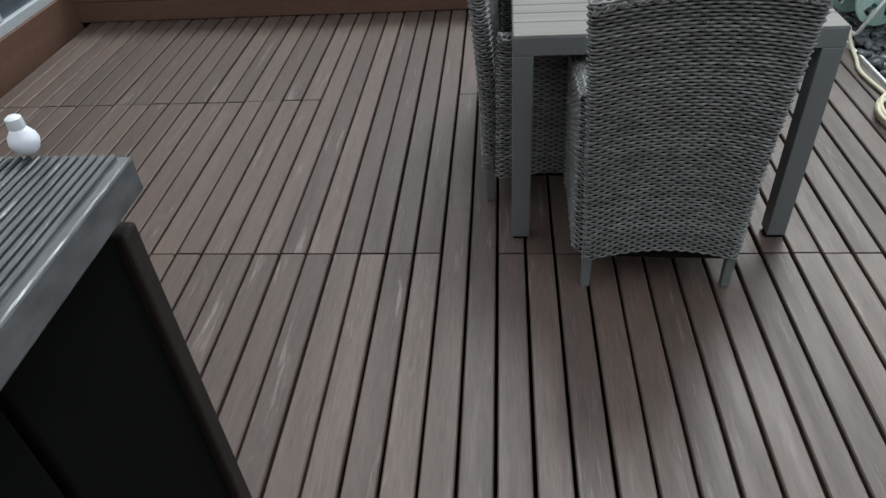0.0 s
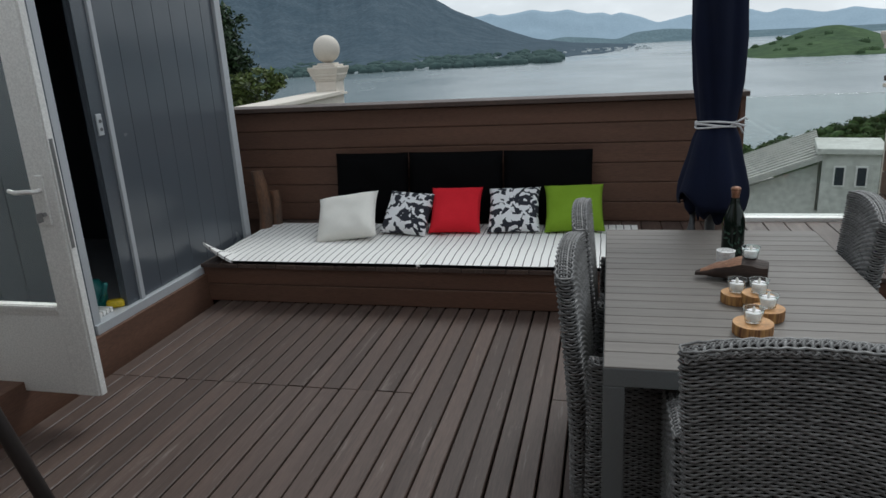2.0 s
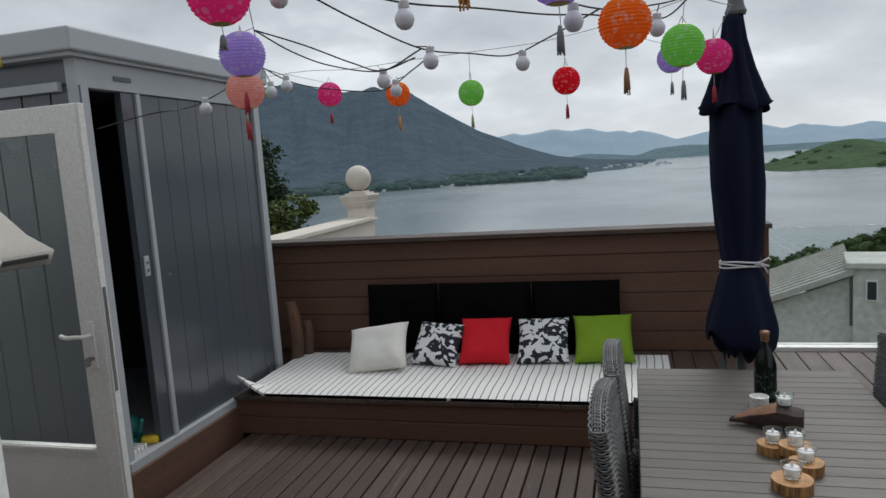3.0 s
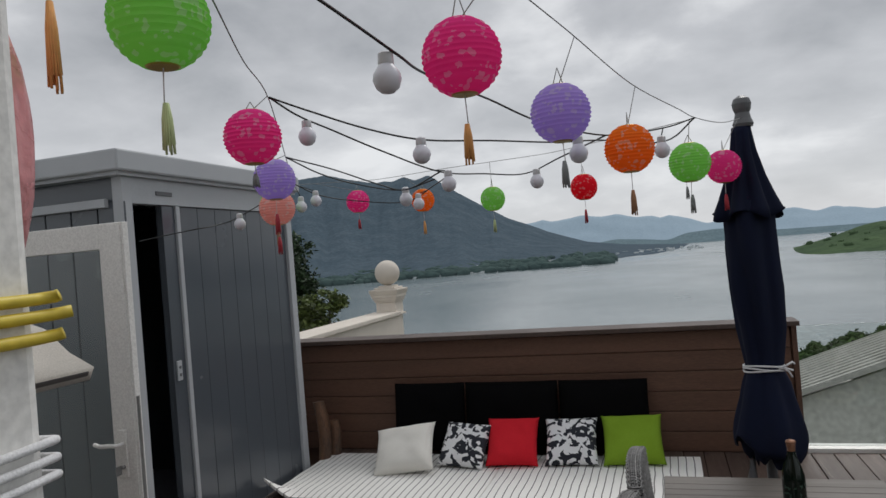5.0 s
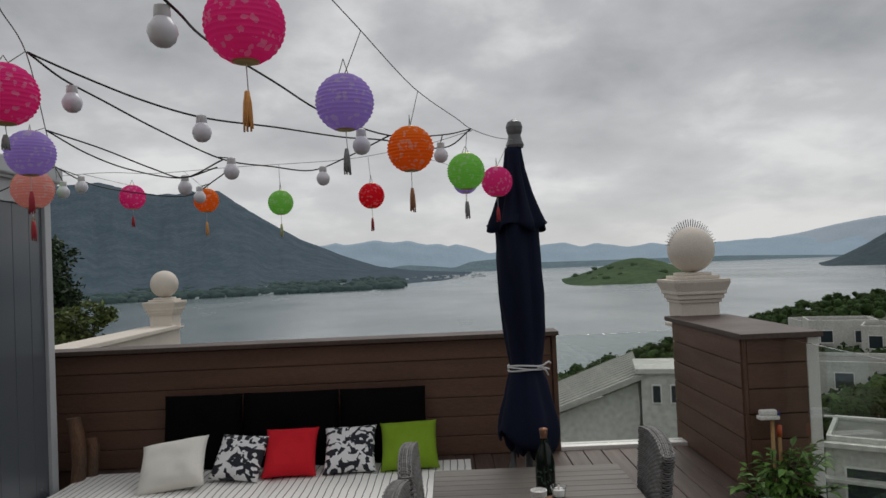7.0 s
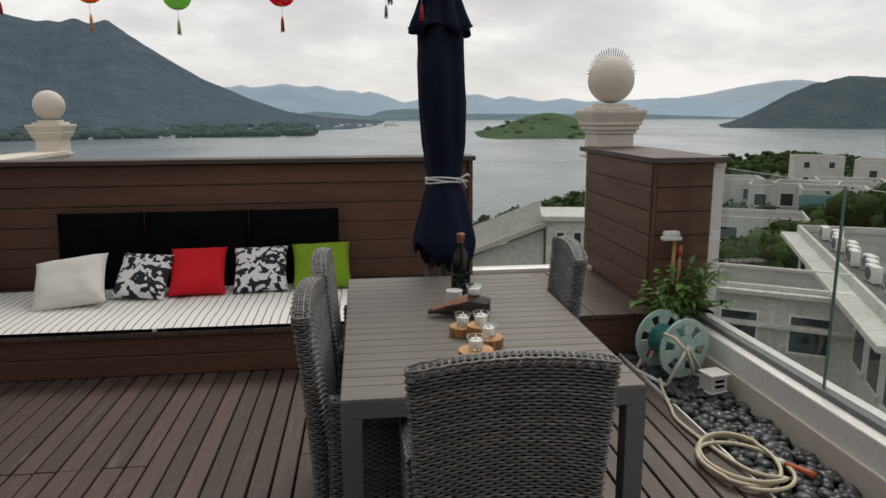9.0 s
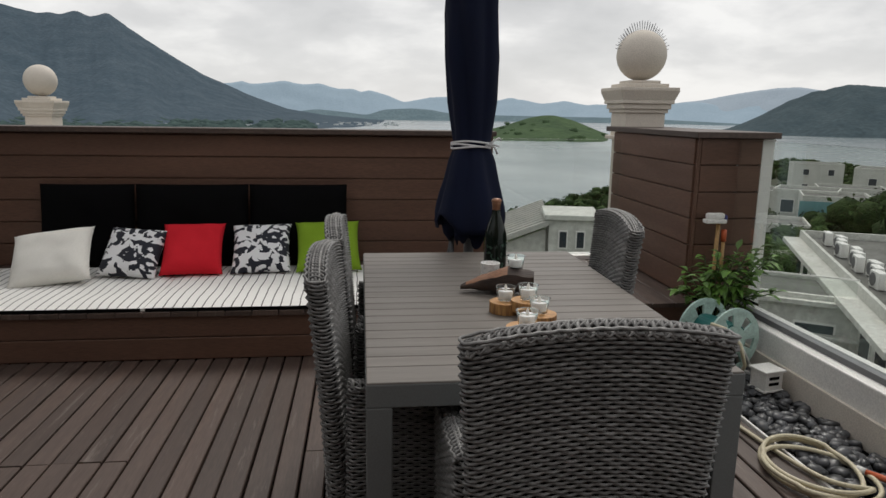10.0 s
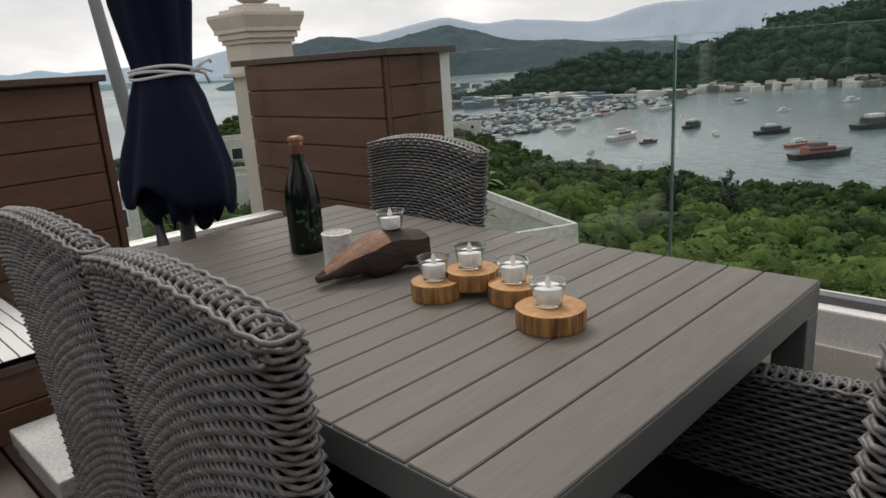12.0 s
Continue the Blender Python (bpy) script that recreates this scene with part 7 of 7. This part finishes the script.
def scatter(name, label, category, spots, mats_):
    """Many tiny far blocks in one mesh, in several materials."""
    V, F, MI = [], [], []
    for (x, y, z), (sx, sy, sz), rot, mi in spots:
        b_ = len(V)
        c_, s_ = math.cos(rot), math.sin(rot)
        for dz in (0, sz):
            for dx, dy in ((-sx, -sy), (sx, -sy), (sx * (0.7 if dz else 1), sy), (-sx, sy)):
                V.append((x + (dx * c_ - dy * s_) / 2, y + (dx * s_ + dy * c_) / 2, z + dz))
        for f in ((0, 3, 2, 1), (4, 5, 6, 7), (0, 1, 5, 4), (1, 2, 6, 5), (2, 3, 7, 6), (3, 0, 4, 7)):
            F.append(tuple(b_ + i for i in f)); MI.append(mi)
    me = bpy.data.meshes.new(name)
    me.from_pydata(V, [], F)
    for m_ in mats_:
        me.materials.append(m_)
    me.polygons.foreach_set("material_index", MI)
    return tagged(part(name, me, None), label, category, kind="stuff")


spots = []
for i in range(900):
    az = rng.uniform(43.5, 66)
    el = rng.uniform(3.0, 6.3 - 0.35 * max(0, (az - 52)) * 0.55)
    if az < 50:
        el = rng.uniform(4.6, 6.9)
    r = 41 / math.tan(radians(el))
    if r < shore(az) + 8:
        continue
    L = rng.uniform(5, 11)
    spots.append((tuple(polar(az, r, SEA - 0.2)), (L, L * 0.32, rng.uniform(0.8, 1.6)), rng.uniform(-0.4, 0.4) + rng.choice((0, 1.57)), rng.choice((0, 0, 1, 2, 2, 3))))
    spots.append((tuple(polar(az, r, SEA + 0.9)), (L * 0.5, L * 0.26, rng.uniform(0.8, 1.6)), rng.uniform(-0.4, 0.4), rng.choice((0, 0, 2, 3))))
for k in range(12):
    az = 46 + k * 1.5
    spots.append((tuple(polar(az, 41 / math.tan(radians(5.6 - k * 0.13)), SEA)), (16, 2.4, 0.6), radians(-az * 0.5), 3))
scatter("far_boats", "crowded rows of small moored boats and pontoons", "boats", spots, [M_HULLW, M_HULLD, M_HULLB, M_ROOFG])
spots = []
for i in range(420):
    az = rng.uniform(62, 98)
    r = rng.uniform(640, 760)
    spots.append((tuple(polar(az, r, SEA - 1)), (rng.uniform(5, 12), rng.uniform(5, 10), rng.uniform(3, 7) + (r - 640) * 0.05), rng.uniform(0, 3), rng.choice((0, 0, 0, 1, 1))))
for i in range(260):
    az = rng.uniform(40, 64)
    r = rng.uniform(590, 660) if rng.random() < 0.45 else rng.uniform(820, 1150)
    spots.append((tuple(polar(az, r, SEA - 1)), (rng.uniform(8, 22), rng.uniform(6, 12), rng.uniform(3, 8)), rng.uniform(0, 3), rng.choice((0, 0, 1, 3, 3))))
scatter("shore_town", "low white buildings crowding the harbour shore", "town", spots, [M_RENDER, M_ROOFG, M_HULLR, M_HULLB])
# haze over the town is painted: washed-out colour plus a faint glow
M_TOWNFAR = haze_glow_mat("hazy_white_town", (0.58, 0.60, 0.60), (0.36, 0.40, 0.41), (0.30, 0.34, 0.36), 0.18)
spots = []
for i in range(420):
    az = rng.gauss(-13, 4.5) if i % 2 else rng.uniform(-26, 3)
    r = (1330 + 420 * rng.random() ** 2) if az < -7 else rng.uniform(2000, 2500)
    z = SEA + 1 + 10 * max(0, (r - 1400) / 400) ** 2 if az < -7 else SEA
    k = r / 1700
    spots.append((tuple(polar(az, r, z - 2)), (rng.uniform(4, 14) * k, 8, rng.uniform(3, 6) * k), rng.uniform(0, 3), 0))
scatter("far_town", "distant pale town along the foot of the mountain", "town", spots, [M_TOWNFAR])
specs = []
for i in range(500):
    az = rng.uniform(-30, -4)
    r = 1320 + 500 * rng.random() ** 1.3
    R = rng.uniform(7, 16)
    specs.append((tuple(polar(az, r, SEA + R * 0.3 + 8 * max(0, (r - 1400) / 400) ** 2)), (R * 1.5, R, R * 0.6), (0, 0, rng.uniform(0, 6)), 0.4, i))
# shore trees get the same painted haze and emission
tagged(part("far_shore_trees", blobs("far_shore_trees", specs, low=True), haze_glow_mat("hazy_shore_trees", (0.055, 0.085, 0.075), (0.035, 0.06, 0.055), (0.07, 0.10, 0.11), 0.2)), "hazy trees along the far shore", "woods", kind="stuff")

# ---- boards of deck, platform and wall ----
rng = random.Random(7)


def deck_joints(x):
    """Where the boards of a deck row butt, along y."""
    if x < -1.10:
        return (-2.9, -0.35, 2.02, 3.20, 4.355)
    if x < -0.66:
        return (-2.9, -0.35, 2.025, 3.205, 4.355)
    if x < 0.0:
        return (-2.9, -0.35, 2.025, 4.355)
    if x < 0.20:
        return (-2.9, 0.85, 3.225, 4.355)
    return (-2.9, -0.35, 2.02, 4.355)


row_mesh = {}
for k in range(-25, 20):
    x = 0.006 + (k + 0.5) * (0.0963 if k < 0 else 0.0974)
    ys = deck_joints(x)
    for y0, y1 in zip(ys, ys[1:]):
        size = round(y1 - y0 - 0.008, 3)
        if size not in row_mesh:
            row_mesh[size] = board_mesh("board", size, PITCH - GAP, 0.026)
        ob = part("board", row_mesh[size], M_DECK, deck)
        ob.location = (x + rng.uniform(-0.0012, 0.0012), y0 + 0.004 + rng.uniform(-0.002, 0.002), rng.uniform(-0.0015, 0.001))
me = board_mesh("board", 1.25, 0.138, 0.025)
for k in range(33):
    x = -2.42 + k * 0.1425
    if x > 2.2:
        continue
    ob = part("board", me, M_DECK, platform)
    ob.location = (x, 4.318, PLAT + rng.uniform(-0.001, 0.001))
me = board_mesh("fascia_board", 4.7, 0.122, 0.022, axis="wall")
for k in range(2):
    ob = part("fascia_board", me, M_CLAD, platform)
    ob.location = (-2.48, 4.336, 0.064 + k * 0.126)
me = board_mesh("board", 4.5, 0.1455, 0.022, axis="wall")
for k in range(6):
    ob = part("board", me, M_CLAD, wall_n)
    ob.location = (-3.36, 5.55, PLAT + 0.077 + k * 0.1505)
